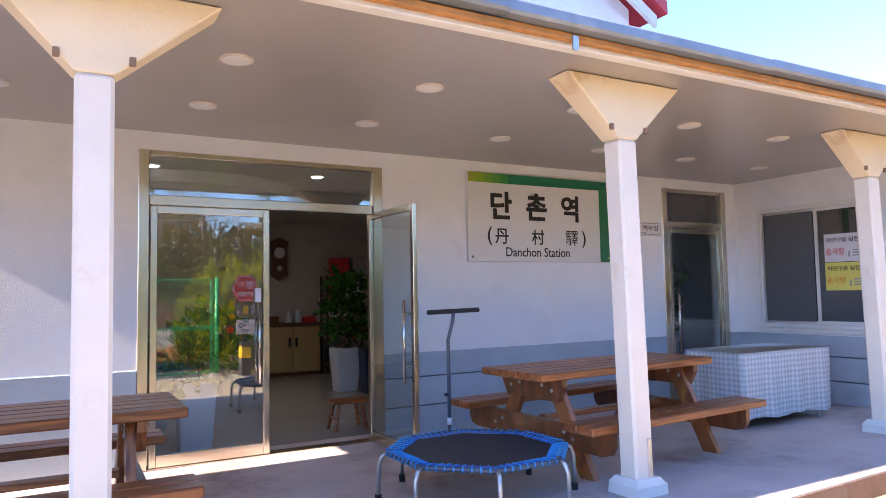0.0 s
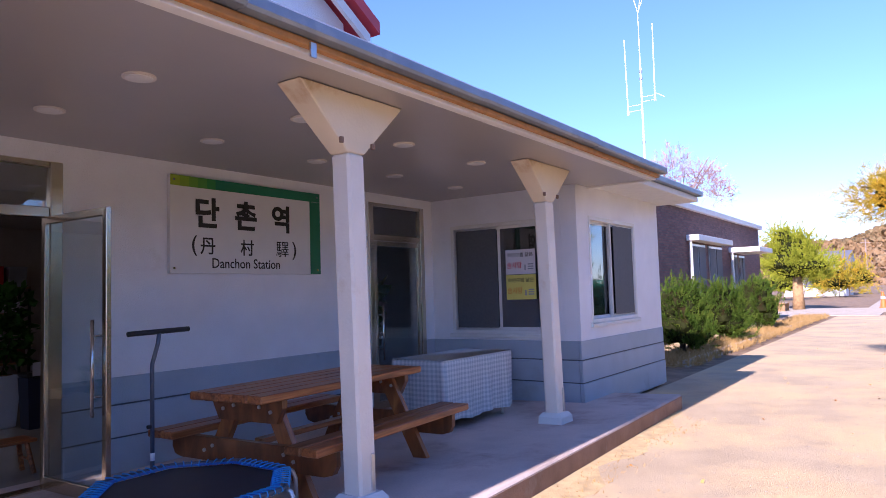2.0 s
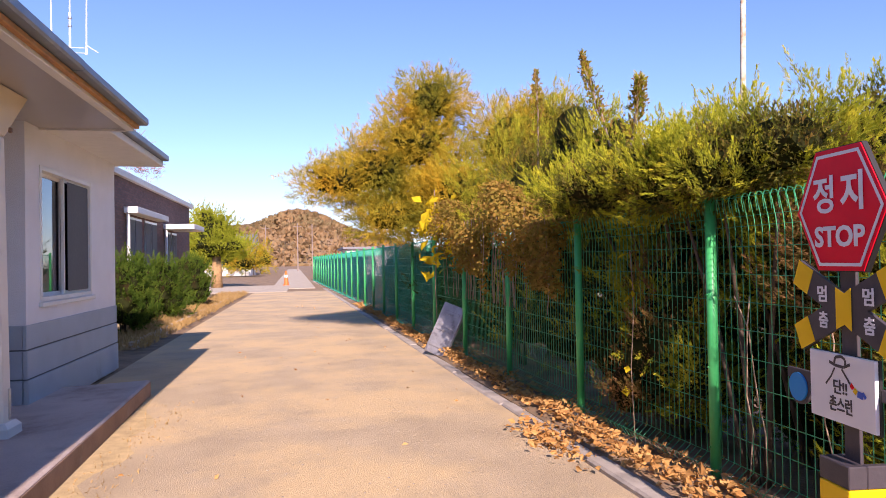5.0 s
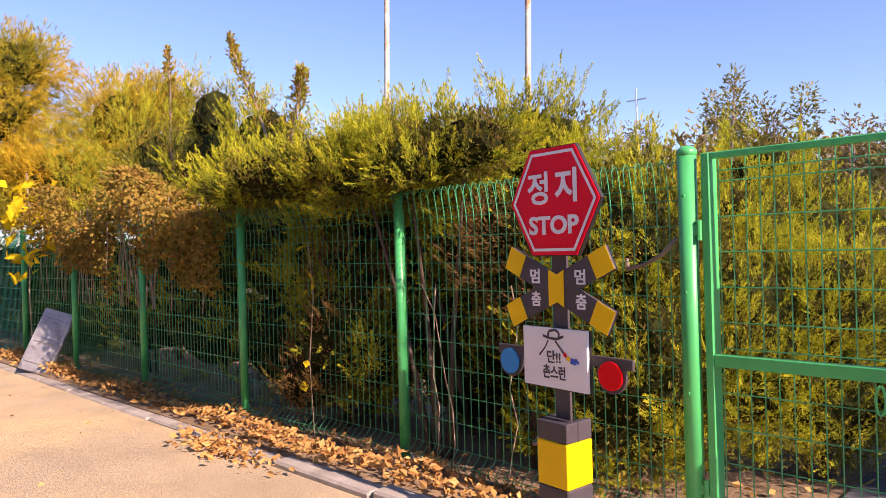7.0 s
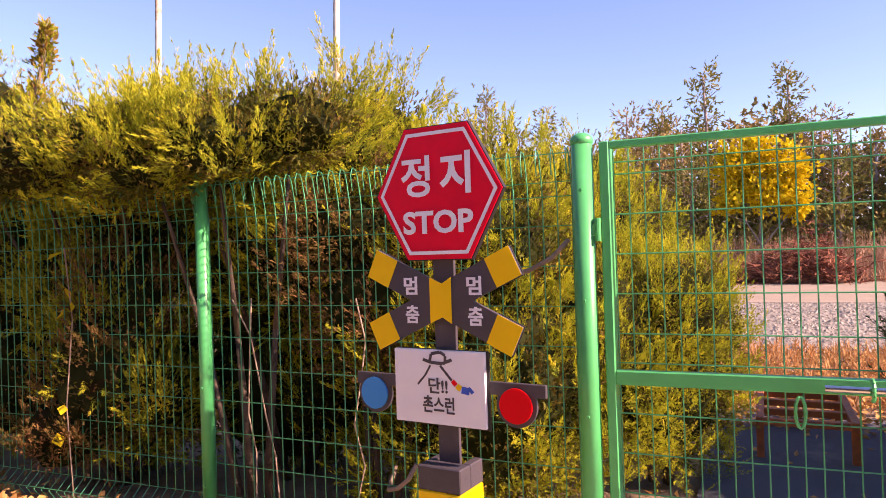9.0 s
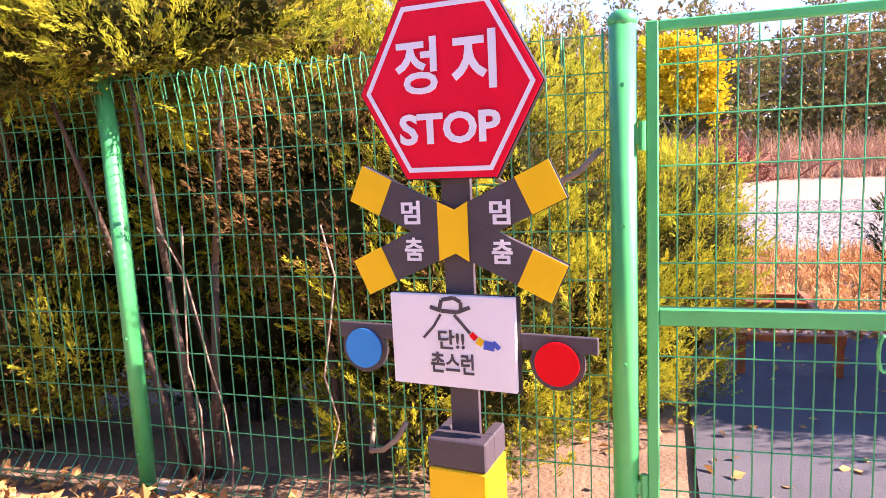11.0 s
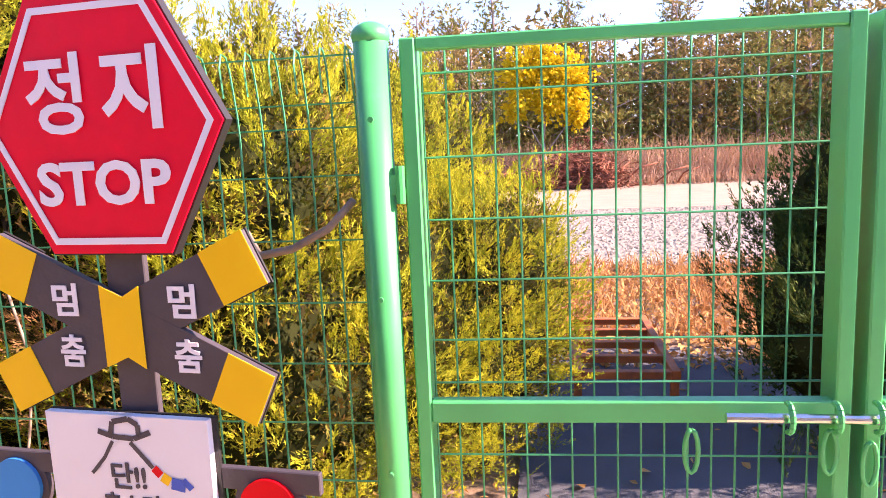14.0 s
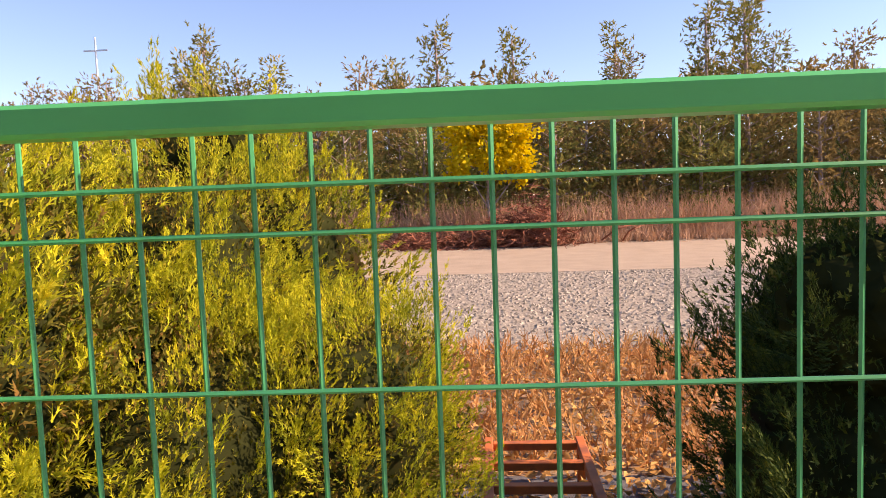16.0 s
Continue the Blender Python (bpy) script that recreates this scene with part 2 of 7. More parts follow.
M = {
    "wall_white": mat("wall_white", (0.82, 0.82, 0.85), 0.85, vary=0.05, scale=2.5, bump=0.4, bscale=110, stain=(0.6, 0.58, 0.56), stain_scale=0.9, stain_at=0.62),
    "wall_grey": mat("wall_grey", (0.40, 0.46, 0.52), 0.85, vary=0.06, scale=3, bump=0.35, bscale=110, stain=(0.3, 0.33, 0.36), stain_scale=1.1, stain_at=0.6),
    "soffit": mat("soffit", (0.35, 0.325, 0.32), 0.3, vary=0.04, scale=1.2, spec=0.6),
    "trim_white": mat("trim_white", (0.72, 0.71, 0.69), 0.6, vary=0.06, stain=(0.5, 0.46, 0.4), stain_scale=3, stain_at=0.62),
    "pillar": mat("pillar", (0.78, 0.715, 0.63), 0.7, vary=0.05, scale=3, bump=0.15, bscale=40, stain=(0.62, 0.48, 0.33), stain_scale=2.2, stain_at=0.58),
    "pillar_head": mat("pillar_head", (0.78, 0.66, 0.48), 0.7, vary=0.07, scale=3, bump=0.15, bscale=40, stain=(0.58, 0.38, 0.2), stain_scale=2.6, stain_at=0.56),
    "cornice_wood": mat("cornice_wood", (0.44, 0.20, 0.055), 0.6, vary=0.25, scale=9),
    "gutter": mat("gutter", (0.22, 0.26, 0.32), 0.45, metal=0.3, vary=0.15, scale=4, stain=(0.35, 0.36, 0.38), stain_scale=2, stain_at=0.6),
    "red_roof": mat("red_roof", (0.5, 0.05, 0.06), 0.45, vary=0.12, objrand=0.1),
    # near-black on purpose: shade inside the shrubs put into the colour
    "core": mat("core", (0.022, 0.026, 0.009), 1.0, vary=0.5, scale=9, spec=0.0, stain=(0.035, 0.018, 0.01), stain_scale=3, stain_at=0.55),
    "step_face": mat("step_face", (0.27, 0.17, 0.12), 0.9, vary=0.25, scale=4, bump=0.4, bscale=60, stain=(0.32, 0.26, 0.22), stain_scale=2.5, stain_at=0.58),
    "concrete": mat("concrete", (0.56, 0.47, 0.43), 0.85, vary=0.16, scale=2.2, bump=0.3, bscale=70, stain=(0.33, 0.25, 0.22), stain_scale=1.1, stain_at=0.5, grain=0.12),
    "kerb": mat("kerb", (0.36, 0.325, 0.29), 0.9, vary=0.18, scale=5, bump=0.4, bscale=90, stain=(0.28, 0.25, 0.22), stain_scale=3, stain_at=0.55, objrand=0.1),
    "road": mat("road", (0.44, 0.345, 0.225), 0.92, vary=0.14, scale=1.6, bump=0.5, bscale=120, stain=(0.58, 0.43, 0.24), stain_scale=0.7, stain_at=0.44, grain=0.24),
    "road_light": mat("road_light", (0.43, 0.37, 0.29), 0.92, vary=0.15, scale=2, bump=0.3, bscale=120, grain=0.15),
    "soil": mat("soil", (0.22, 0.15, 0.09), 0.95, vary=0.35, scale=2.5, bump=0.6, bscale=40, stain=(0.33, 0.22, 0.12), stain_scale=1.5, stain_at=0.5),
    "sand": mat("sand", (0.50, 0.37, 0.19), 0.95, vary=0.25, scale=7, bump=0.6, bscale=60),
    "gravel": mat("gravel", (0.24, 0.21, 0.165), 0.95, vary=0.4, scale=22, bump=0.9, bscale=30),
    "pebble": mat("pebble", (0.25, 0.225, 0.18), 0.9, vary=0.1, island=0.55),
    "dirt_track": mat("dirt_track", (0.30, 0.24, 0.175), 0.95, vary=0.15, scale=1.5, bump=0.4, bscale=40),
    # worn asphalt, its base darkened to make up for missing bush shade
    "asphalt": mat("asphalt", (0.085, 0.09, 0.102), 0.9, vary=0.2, scale=3, bump=0.4, bscale=140, stain=(0.26, 0.24, 0.22), stain_scale=0.9, stain_at=0.6),
    "steel": mat("steel", (0.62, 0.55, 0.44), 0.24, metal=1.0, vary=0.06, scale=2),
    "chrome": mat("chrome", (0.65, 0.64, 0.62), 0.18, metal=1.0, vary=0.05),
    "galv": mat("galv", (0.5, 0.52, 0.54), 0.4, metal=0.9, vary=0.15, scale=14),
    "glass": glass_mat("glass"),
    "dark_glass": glass_mat("dark_glass", (0.35, 0.38, 0.4)),
    "screen": mat("screen", (0.10, 0.105, 0.115), 0.75, vary=0.1, scale=30),
    "upvc": mat("upvc", (0.74, 0.73, 0.71), 0.45, vary=0.04),
    "green_paint": mat("green_paint", (0.035, 0.42, 0.13), 0.38, vary=0.12, scale=5, stain=(0.06, 0.5, 0.2), stain_scale=5, stain_at=0.62, coat=0.1),
    "green_wire": mat("green_wire", (0.028, 0.33, 0.14), 0.45, vary=0.15, scale=10),
    "teal_wire": mat("teal_wire", (0.02, 0.38, 0.27), 0.5, vary=0.15, scale=10),
    "sign_red": mat("sign_red", (0.82, 0.008, 0.028), 0.5, spec=0.2, vary=0.04, scale=30, bump=0.04, bscale=300),
    "sign_white": mat("sign_white", (0.74, 0.73, 0.78), 0.45, vary=0.03),
    "sign_dark": mat("sign_dark", (0.055, 0.045, 0.055), 0.6, vary=0.15, scale=12, bump=0.1),
    "sign_black": mat("sign_black", (0.015, 0.013, 0.013), 0.55, vary=0.1),
    "sign_yellow": mat("sign_yellow", (0.86, 0.53, 0.003), 0.5, spec=0.25, vary=0.04),
    "lamp_blue": mat("lamp_blue", (0.02, 0.25, 0.62), 0.55, vary=0.04, spec=0.15),
    "lamp_red": mat("lamp_red", (0.78, 0.006, 0.008), 0.55, vary=0.04, spec=0.15),
    "logo_blue": mat("logo_blue", (0.02, 0.09, 0.5), 0.5),
    "board_white": mat("board_white", (0.7, 0.69, 0.68), 0.4, vary=0.03),
    "board_green": mat("board_green", (0.005, 0.16, 0.08), 0.35, vary=0.05),
    "poster_yellow": mat("poster_yellow", (0.75, 0.68, 0.16), 0.6, vary=0.05),
    "poster_white": mat("poster_white", (0.72, 0.7, 0.74), 0.6, vary=0.04),
    "ink_red": mat("ink_red", (0.6, 0.05, 0.08), 0.6),
    "ink_grey": mat("ink_grey", (0.3, 0.32, 0.36), 0.6),
    "ink_orange": mat("ink_orange", (0.7, 0.3, 0.04), 0.6),
    "wood": wood_mat("wood", (0.15, 0.042, 0.013), (0.42, 0.145, 0.04)),
    "wood_leg": wood_mat("wood_leg", (0.15, 0.042, 0.013), (0.44, 0.15, 0.04), (22, 6, 2.0)),
    "wood_end": wood_mat("wood_end", (0.11, 0.034, 0.011), (0.30, 0.10, 0.03), (22, 6, 2.0)),
    "wood_pale": wood_mat("wood_pale", (0.26, 0.14, 0.06), (0.46, 0.28, 0.13)),
    "blue_cover": mat("blue_cover", (0.01, 0.14, 0.55), 0.5, vary=0.1),
    "cord": mat("cord", (0.03, 0.28, 0.62), 0.55, vary=0.1),
    "mat_black": mat("mat_black", (0.02, 0.02, 0.028), 0.6, vary=0.2, scale=3),
    "rubber": mat("rubber", (0.015, 0.015, 0.018), 0.8),
    "pole_grey": mat("pole_grey", (0.08, 0.1, 0.14), 0.4, metal=0.4),
    "rust_pole": mat("rust_pole", (0.62, 0.56, 0.46), 0.8, vary=0.2, scale=8, stain=(0.42, 0.17, 0.05), stain_scale=6, stain_at=0.47),
    "rust_frame": mat("rust_frame", (0.5, 0.13, 0.03), 0.7, vary=0.3, scale=8, stain=(0.24, 0.07, 0.03), stain_scale=5, stain_at=0.5),
    "bark": mat("bark", (0.085, 0.06, 0.042), 0.95, vary=0.35, scale=9, bump=0.8, bscale=30),
    "bark_tan": mat("bark_tan", (0.36, 0.22, 0.10), 0.95, vary=0.3, scale=7, bump=0.8, bscale=20),
    "bark_grey": mat("bark_grey", (0.28, 0.22, 0.19), 0.95, vary=0.3, scale=9, bump=0.6, bscale=30),
    "twig_dead": mat("twig_dead", (0.30, 0.22, 0.16), 0.9, vary=0.3, scale=9),
    "brush": mat("brush", (0.22, 0.075, 0.04), 0.95, vary=0.3, island=0.5),
    "tile_floor": mat("tile_floor", (0.36, 0.34, 0.31), 0.15, vary=0.06, scale=1.5, objrand=0.05),
    "room_wall": mat("room_wall", (0.55, 0.5, 0.46), 0.8, vary=0.05),
    "groove_dark": mat("groove_dark", (0.10, 0.11, 0.12), 0.8, vary=0.1),
    "cabinet": mat("cabinet", (0.42, 0.3, 0.12), 0.45, vary=0.08),
    "cabinet_dark": mat("cabinet_dark", (0.12, 0.05, 0.03), 0.5, vary=0.15),
    "pot_white": mat("pot_white", (0.62, 0.66, 0.72), 0.35, vary=0.05),
    "bin_navy": mat("bin_navy", (0.015, 0.02, 0.05), 0.4, vary=0.1),
    "black_plastic": mat("black_plastic", (0.015, 0.015, 0.016), 0.4, vary=0.1),
    "box_red": mat("box_red", (0.62, 0.03, 0.03), 0.5, vary=0.06),
    "box_orange": mat("box_orange", (0.6, 0.16, 0.03), 0.5, vary=0.1),
    "orange_sign": mat("orange_sign", (0.55, 0.26, 0.05), 0.7, vary=0.15),
    "lamp_trim": mat("lamp_trim", (0.66, 0.6, 0.54), 0.4, vary=0.04),
    "tin": mat("tin", (0.42, 0.42, 0.45), 0.35, metal=0.5, vary=0.25, scale=7, stain=(0.2, 0.19, 0.2), stain_scale=9, stain_at=0.52),
    "roof_metal": mat("roof_metal", (0.2, 0.2, 0.22), 0.5, metal=0.4, vary=0.1),
    "house_wall": mat("house_wall", (0.66, 0.64, 0.6), 0.8, vary=0.06),
}
M["juniper"] = leaf_mat("juniper", [(0.20, 0.26, 0.025), (0.40, 0.43, 0.03), (0.58, 0.56, 0.04), (0.78, 0.66, 0.06)], 11.0, 0.42, single=0.14)
# darker stops below the tips and inside the shrub, for depth
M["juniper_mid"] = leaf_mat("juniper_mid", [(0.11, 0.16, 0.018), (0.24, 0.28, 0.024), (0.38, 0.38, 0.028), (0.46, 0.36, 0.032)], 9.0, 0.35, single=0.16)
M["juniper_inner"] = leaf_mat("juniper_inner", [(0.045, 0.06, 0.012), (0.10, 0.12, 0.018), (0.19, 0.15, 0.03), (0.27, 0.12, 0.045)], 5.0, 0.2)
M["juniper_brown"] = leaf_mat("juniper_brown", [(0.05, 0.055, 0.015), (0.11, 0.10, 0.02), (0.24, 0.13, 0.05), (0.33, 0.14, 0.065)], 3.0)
# the palest stop paints in sunlit tips
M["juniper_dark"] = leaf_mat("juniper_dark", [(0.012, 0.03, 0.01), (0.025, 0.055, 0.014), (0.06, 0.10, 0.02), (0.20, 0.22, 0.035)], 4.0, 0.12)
M["pine"] = leaf_mat("pine", [(0.13, 0.15, 0.02), (0.34, 0.30, 0.03), (0.54, 0.38, 0.03), (0.64, 0.36, 0.025)], 1.6, 0.25, single=0.3)
M["vine"] = leaf_mat("vine", [(0.10, 0.10, 0.02), (0.24, 0.18, 0.03), (0.33, 0.20, 0.045), (0.20, 0.085, 0.03)], 5.0, 0.2)
M["yellow_leaf"] = leaf_mat("yellow_leaf", [(0.48, 0.36, 0.015), (0.66, 0.5, 0.015), (0.72, 0.55, 0.02)], 1.2, 0.35)
M["wood_green"] = leaf_mat("wood_green", [(0.07, 0.09, 0.03), (0.15, 0.16, 0.05), (0.26, 0.24, 0.06), (0.36, 0.27, 0.10)], 0.35)
M["wood_brown"] = leaf_mat("wood_brown", [(0.13, 0.10, 0.04), (0.22, 0.17, 0.06), (0.34, 0.24, 0.09), (0.40, 0.28, 0.12)], 0.35)
M["shrub"] = leaf_mat("shrub", [(0.035, 0.075, 0.012), (0.06, 0.12, 0.015), (0.11, 0.17, 0.02), (0.2, 0.22, 0.03)], 2.0)
M["bright_conifer"] = leaf_mat("bright_conifer", [(0.16, 0.2, 0.02), (0.34, 0.38, 0.03), (0.52, 0.5, 0.04)], 0.8)
M["house_plant"] = leaf_mat("house_plant", [(0.02, 0.06, 0.015), (0.04, 0.12, 0.02), (0.07, 0.2, 0.03)], 3)
M["dry_leaf"] = leaf_mat("dry_leaf", [(0.26, 0.12, 0.04), (0.46, 0.24, 0.08), (0.62, 0.37, 0.14), (0.5, 0.22, 0.06)], 4, 0.2)
M["dry_grass"] = leaf_mat("dry_grass", [(0.3, 0.2, 0.08), (0.46, 0.3, 0.12), (0.5, 0.36, 0.16)], 2, 0.25)
M["rust_grass"] = leaf_mat("rust_grass", [(0.28, 0.14, 0.05), (0.42, 0.19, 0.07), (0.5, 0.28, 0.12), (0.34, 0.26, 0.09)], 1.2, 0.25)
M["pink_reed"] = leaf_mat("pink_reed", [(0.3, 0.17, 0.10), (0.44, 0.27, 0.18), (0.5, 0.33, 0.22)], 1.0, 0.25)
M["hill_leaf"] = leaf_mat("hill_leaf", [(0.16, 0.15, 0.08), (0.24, 0.18, 0.09), (0.32, 0.20, 0.10), (0.28, 0.22, 0.13)], 0.03, 0.1, single=0.3)


# ---------- mesh helpers ----------
def mesh_of(name, verts, faces, material, smooth=False):
    me = bpy.data.meshes.new(name)
    me.from_pydata([tuple(v) for v in verts], [], [tuple(f) for f in faces])
    me.materials.append(material)
    if smooth:
        me.polygons.foreach_set("use_smooth", [True] * len(me.polygons))
    me.update()
    return me


def tri_mesh(name, tris, material):
    """A mesh of loose triangles from an array (n, 3, 3)."""
    tris = np.ascontiguousarray(tris, dtype=np.float32)
    k = len(tris)
    me = bpy.data.meshes.new(name)
    me.vertices.add(k * 3)
    me.vertices.foreach_set("co", tris.ravel())
    me.loops.add(k * 3)
    me.loops.foreach_set("vertex_index", np.arange(k * 3, dtype=np.int32))
    me.polygons.add(k)
    me.polygons.foreach_set("loop_start", np.arange(0, k * 3, 3, dtype=np.int32))
    me.materials.append(material)
    me.update(calc_edges=True)
    return me


def thing(name, label, category, at=(0, 0, 0), rz=0.0, group="", kind=""):
    ob = new(name)
    ob.empty_display_size = 0.1
    ob.matrix_basis = pose(*at, 0, 0, rz)
    return tagged(ob, label, category, group, kind)


def hang(ob, parent, label=""):
    ob.parent = parent
    return tagged(ob, label)


def part(name, bm, material, parent, label="", smooth=False):
    me = bpy.data.meshes.new(name)
    bmesh.ops.recalc_face_normals(bm, faces=bm.faces)
    bm.to_mesh(me)
    bm.free()
    me.materials.append(material)
    if smooth:
        me.polygons.foreach_set("use_smooth", [True] * len(me.polygons))
    ob = new(name, me)
    if parent:
        ob.parent = parent
    return tagged(ob, label)


def struct(name, bm, material, label, category="wall", smooth=False):
    return tagged(part(name, bm, material, None, "", smooth), label, category, "", "structure")


def add_box(bm, x0, x1, y0, y1, z0, z1, bevel=0.0, m=None):
    r = bmesh.ops.create_cube(bm, size=1.0)
    vs = r["verts"]
    for v in vs:
        v.co = Vector((x0 + (v.co.x + 0.5) * (x1 - x0), y0 + (v.co.y + 0.5) * (y1 - y0), z0 + (v.co.z + 0.5) * (z1 - z0)))
    if bevel:
        es = list({e for v in vs for e in v.link_edges})
        vs = list({v for f in bmesh.ops.bevel(bm, geom=es, offset=bevel, segments=1, affect="EDGES")["faces"] for v in f.verts} | {v for v in vs if v.is_valid})
    if m is not None:
        bmesh.ops.transform(bm, matrix=m, verts=vs)
    return bm


def box(x0, x1, y0, y1, z0, z1, bevel=0.0, m=None):
    return add_box(bmesh.new(), x0, x1, y0, y1, z0, z1, bevel, m)


def add_rod(bm, a, b, r, seg=10, r2=None):
    a, b = Vector(a), Vector(b)
    d = b - a
    m = Matrix.Translation((a + b) / 2) @ d.to_track_quat("Z", "Y").to_matrix().to_4x4()
    bmesh.ops.create_cone(bm, cap_ends=True, segments=seg, radius1=r, radius2=r if r2 is None else r2, depth=d.length, matrix=m)
    return bm


def rod(a, b, r, seg=10, r2=None):
    return add_rod(bmesh.new(), a, b, r, seg, r2)


def tube(points, r, seg=8):
    """A bent tube along points."""
    verts, faces = [], []
    pts = [Vector(p) for p in points]
    for i, p in enumerate(pts):
        d = (pts[min(i + 1, len(pts) - 1)] - pts[max(i - 1, 0)]).normalized()
        u = d.orthogonal().normalized() if i == 0 else (u - d * u.dot(d)).normalized()
        w = d.cross(u)
        for k in range(seg):
            a = 2 * math.pi * k / seg
            verts.append(p + (u * math.cos(a) + w * math.sin(a)) * r)
    for i in range(len(pts) - 1):
        for k in range(seg):
            faces.append((i * seg + k, i * seg + (k + 1) % seg, (i + 1) * seg + (k + 1) % seg, (i + 1) * seg + k))
    bm = bmesh.new()
    vs = [bm.verts.new(v) for v in verts]
    for f in faces:
        bm.faces.new([vs[i] for i in f])
    bm.faces.new(vs[:seg])
    bm.faces.new(vs[-seg:])
    return bm


def prism(outline, depth, m=None):
    """A flat outline in x, z extruded along y from 0 to depth."""
    bm = bmesh.new()
    a = [bm.verts.new((x, 0, z)) for x, z in outline]
    b = [bm.verts.new((x, depth, z)) for x, z in outline]
    bm.faces.new(a)
    bm.faces.new(b[::-1])
    k = len(a)
    for i in range(k):
        bm.faces.new((a[i], b[i], b[(i + 1) % k], a[(i + 1) % k]))
    if m is not None:
        bmesh.ops.transform(bm, matrix=m, verts=bm.verts)
    return bm


def lettering(name, text, height, at, parent, material, m=None, depth=0.002, bold=0.0, align="CENTER", width=None):
    """Words with the built-in font, as a mesh standing in the x, z plane, facing -y."""
    cu = bpy.data.curves.new(name, "FONT")
    cu.body, cu.size, cu.align_x, cu.align_y = text, 1.0, align, "CENTER"
    cu.extrude, cu.offset, cu.resolution_u = 0.01, bold, 3
    tmp = bpy.data.objects.new(name, cu)
    scene.collection.objects.link(tmp)
    bpy.context.view_layer.update()
    me = bpy.data.meshes.new_from_object(tmp.evaluated_get(bpy.context.evaluated_depsgraph_get()))
    bpy.data.objects.remove(tmp)
    co = np.empty(len(me.vertices) * 3, dtype=np.float32)
    me.vertices.foreach_get("co", co)
    co = co.reshape(-1, 3)
    if len(co) == 0:
        co = np.zeros((0, 3), np.float32)
    else:
        h = max(float(co[:, 1].max() - co[:, 1].min()), 1e-4)
        s = height / h
        co[:, 1] = (co[:, 1] - (co[:, 1].max() + co[:, 1].min()) / 2) * s
        sx = s if width is None else width / max(float(co[:, 0].max() - co[:, 0].min()), 1e-4)
        co[:, 0] = co[:, 0] * sx
        if align == "CENTER":
            co[:, 0] -= (co[:, 0].max() + co[:, 0].min()) / 2
        co[:, 2] *= depth / 0.02
    out = np.stack([co[:, 0], -co[:, 2], co[:, 1]], 1) + np.array(at, np.float32)
    me.vertices.foreach_set("co", out.ravel())
    me.materials.clear()
    me.materials.append(material)
    me.update()
    ob = new(name, me)
    ob.parent = parent
    return ob


rng = np.random.default_rng(7)


def unit(v):
    return v / np.maximum(np.linalg.norm(v, axis=1, keepdims=True), 1e-6)


def sprays(c, d, length, width, side=4, spread=0.6, g=None):
    """Feathery twigs at points c along directions d: one blade and some side blades each, as triangles."""
    g = rng if g is None else g
    k = len(c)
    L = length * g.uniform(0.6, 1.35, (k, 1))
    ref = g.normal(size=(k, 3))
    u = unit(np.cross(d, ref))
    w = np.cross(d, u)
    out = [np.stack([c - u * width * 0.5, c + u * width * 0.5, c + d * L], 1)]
    for i in range(side):
        f = (i + 0.6) / (side + 0.6) * 0.8
        a = g.uniform(0, 6.28, (k, 1)) if i > 1 else (np.zeros((k, 1)) + 3.14 * i)
        lat = u * np.cos(a) + w * np.sin(a)
        p = c + d * L * f
        sd = unit(d + lat * spread * 1.3)
        sl = L * (0.62 - 0.35 * f)
        q = unit(np.cross(sd, ref))
        out.append(np.stack([p - q * width * 0.4, p + q * width * 0.4, p + sd * sl], 1))
    return np.concatenate(out)


def leaves(c, d, size, g=None, wide=0.6):
    """Flat four-cornered leaves as pairs of triangles sharing no points."""
    g = rng if g is None else g
    k = len(c)
    s = size * g.uniform(0.6, 1.3, (k, 1))
    u = unit(np.cross(d, g.normal(size=(k, 3))))
    mid = c + d * s * 0.45
    fold = unit(np.cross(d, u)) * s * 0.12
    a, b, t = mid + u * s * wide * 0.5 + fold, mid - u * s * wide * 0.5 + fold, c + d * s
    return np.concatenate([np.stack([c, a, t], 1), np.stack([c, t, b], 1)])


def shell(lobes, count, g=None, lo=0.72, hi=1.04, up=0.5, rough=0.25):
    """Points near the surface of a union of ellipsoids, with directions outwards and upwards."""
    g = rng if g is None else g
    lb = np.array(lobes, float)
    area = (lb[:, 3] * lb[:, 4] * lb[:, 5]) ** (2 / 3)
    idx = g.choice(len(lb), count, p=area / area.sum())
    n = unit(g.normal(size=(count, 3)))
    bumpy = 1 + rough * (np.sin(n[:, :1] * 5 + idx[:, None]) * np.cos(n[:, 1:2] * 6 + idx[:, None] * 2) + np.sin(n[:, 2:] * 8 + idx[:, None])) * 0.5
    r = g.uniform(lo, hi, (count, 1)) * bumpy
    p = lb[idx, :3] + n * lb[idx, 3:] * r
    keep = np.ones(count, bool)
    for j in range(len(lb)):
        q = ((p - lb[j, :3]) / lb[j, 3:]) ** 2
        keep &= (q.sum(1) > 0.42) | (idx == j)
    keep &= p[:, 2] > 0.02
    d = unit(n * 0.75 + np.array([0, 0, up]) + g.normal(size=(count, 3)) * 0.35)
    return p[keep], d[keep]

# ---------- ground ----------
struct("ground", box(-400, 600, -500, 400, -0.5, -0.02), M["soil"], "bare brown soil reaching to the horizon", "ground")
FY = -7.35          # line of the fence at the gate
KY = -6.84          # face of the kerb at x = 4


def fence_y(x):
    """The fence turns slightly towards the lane beyond its first post."""
    return FY - 0.02 + 0.04 * max(0.0, x - 4.674)


def kerb_y(x):
    return KY + 0.031 * (x - 4.0)



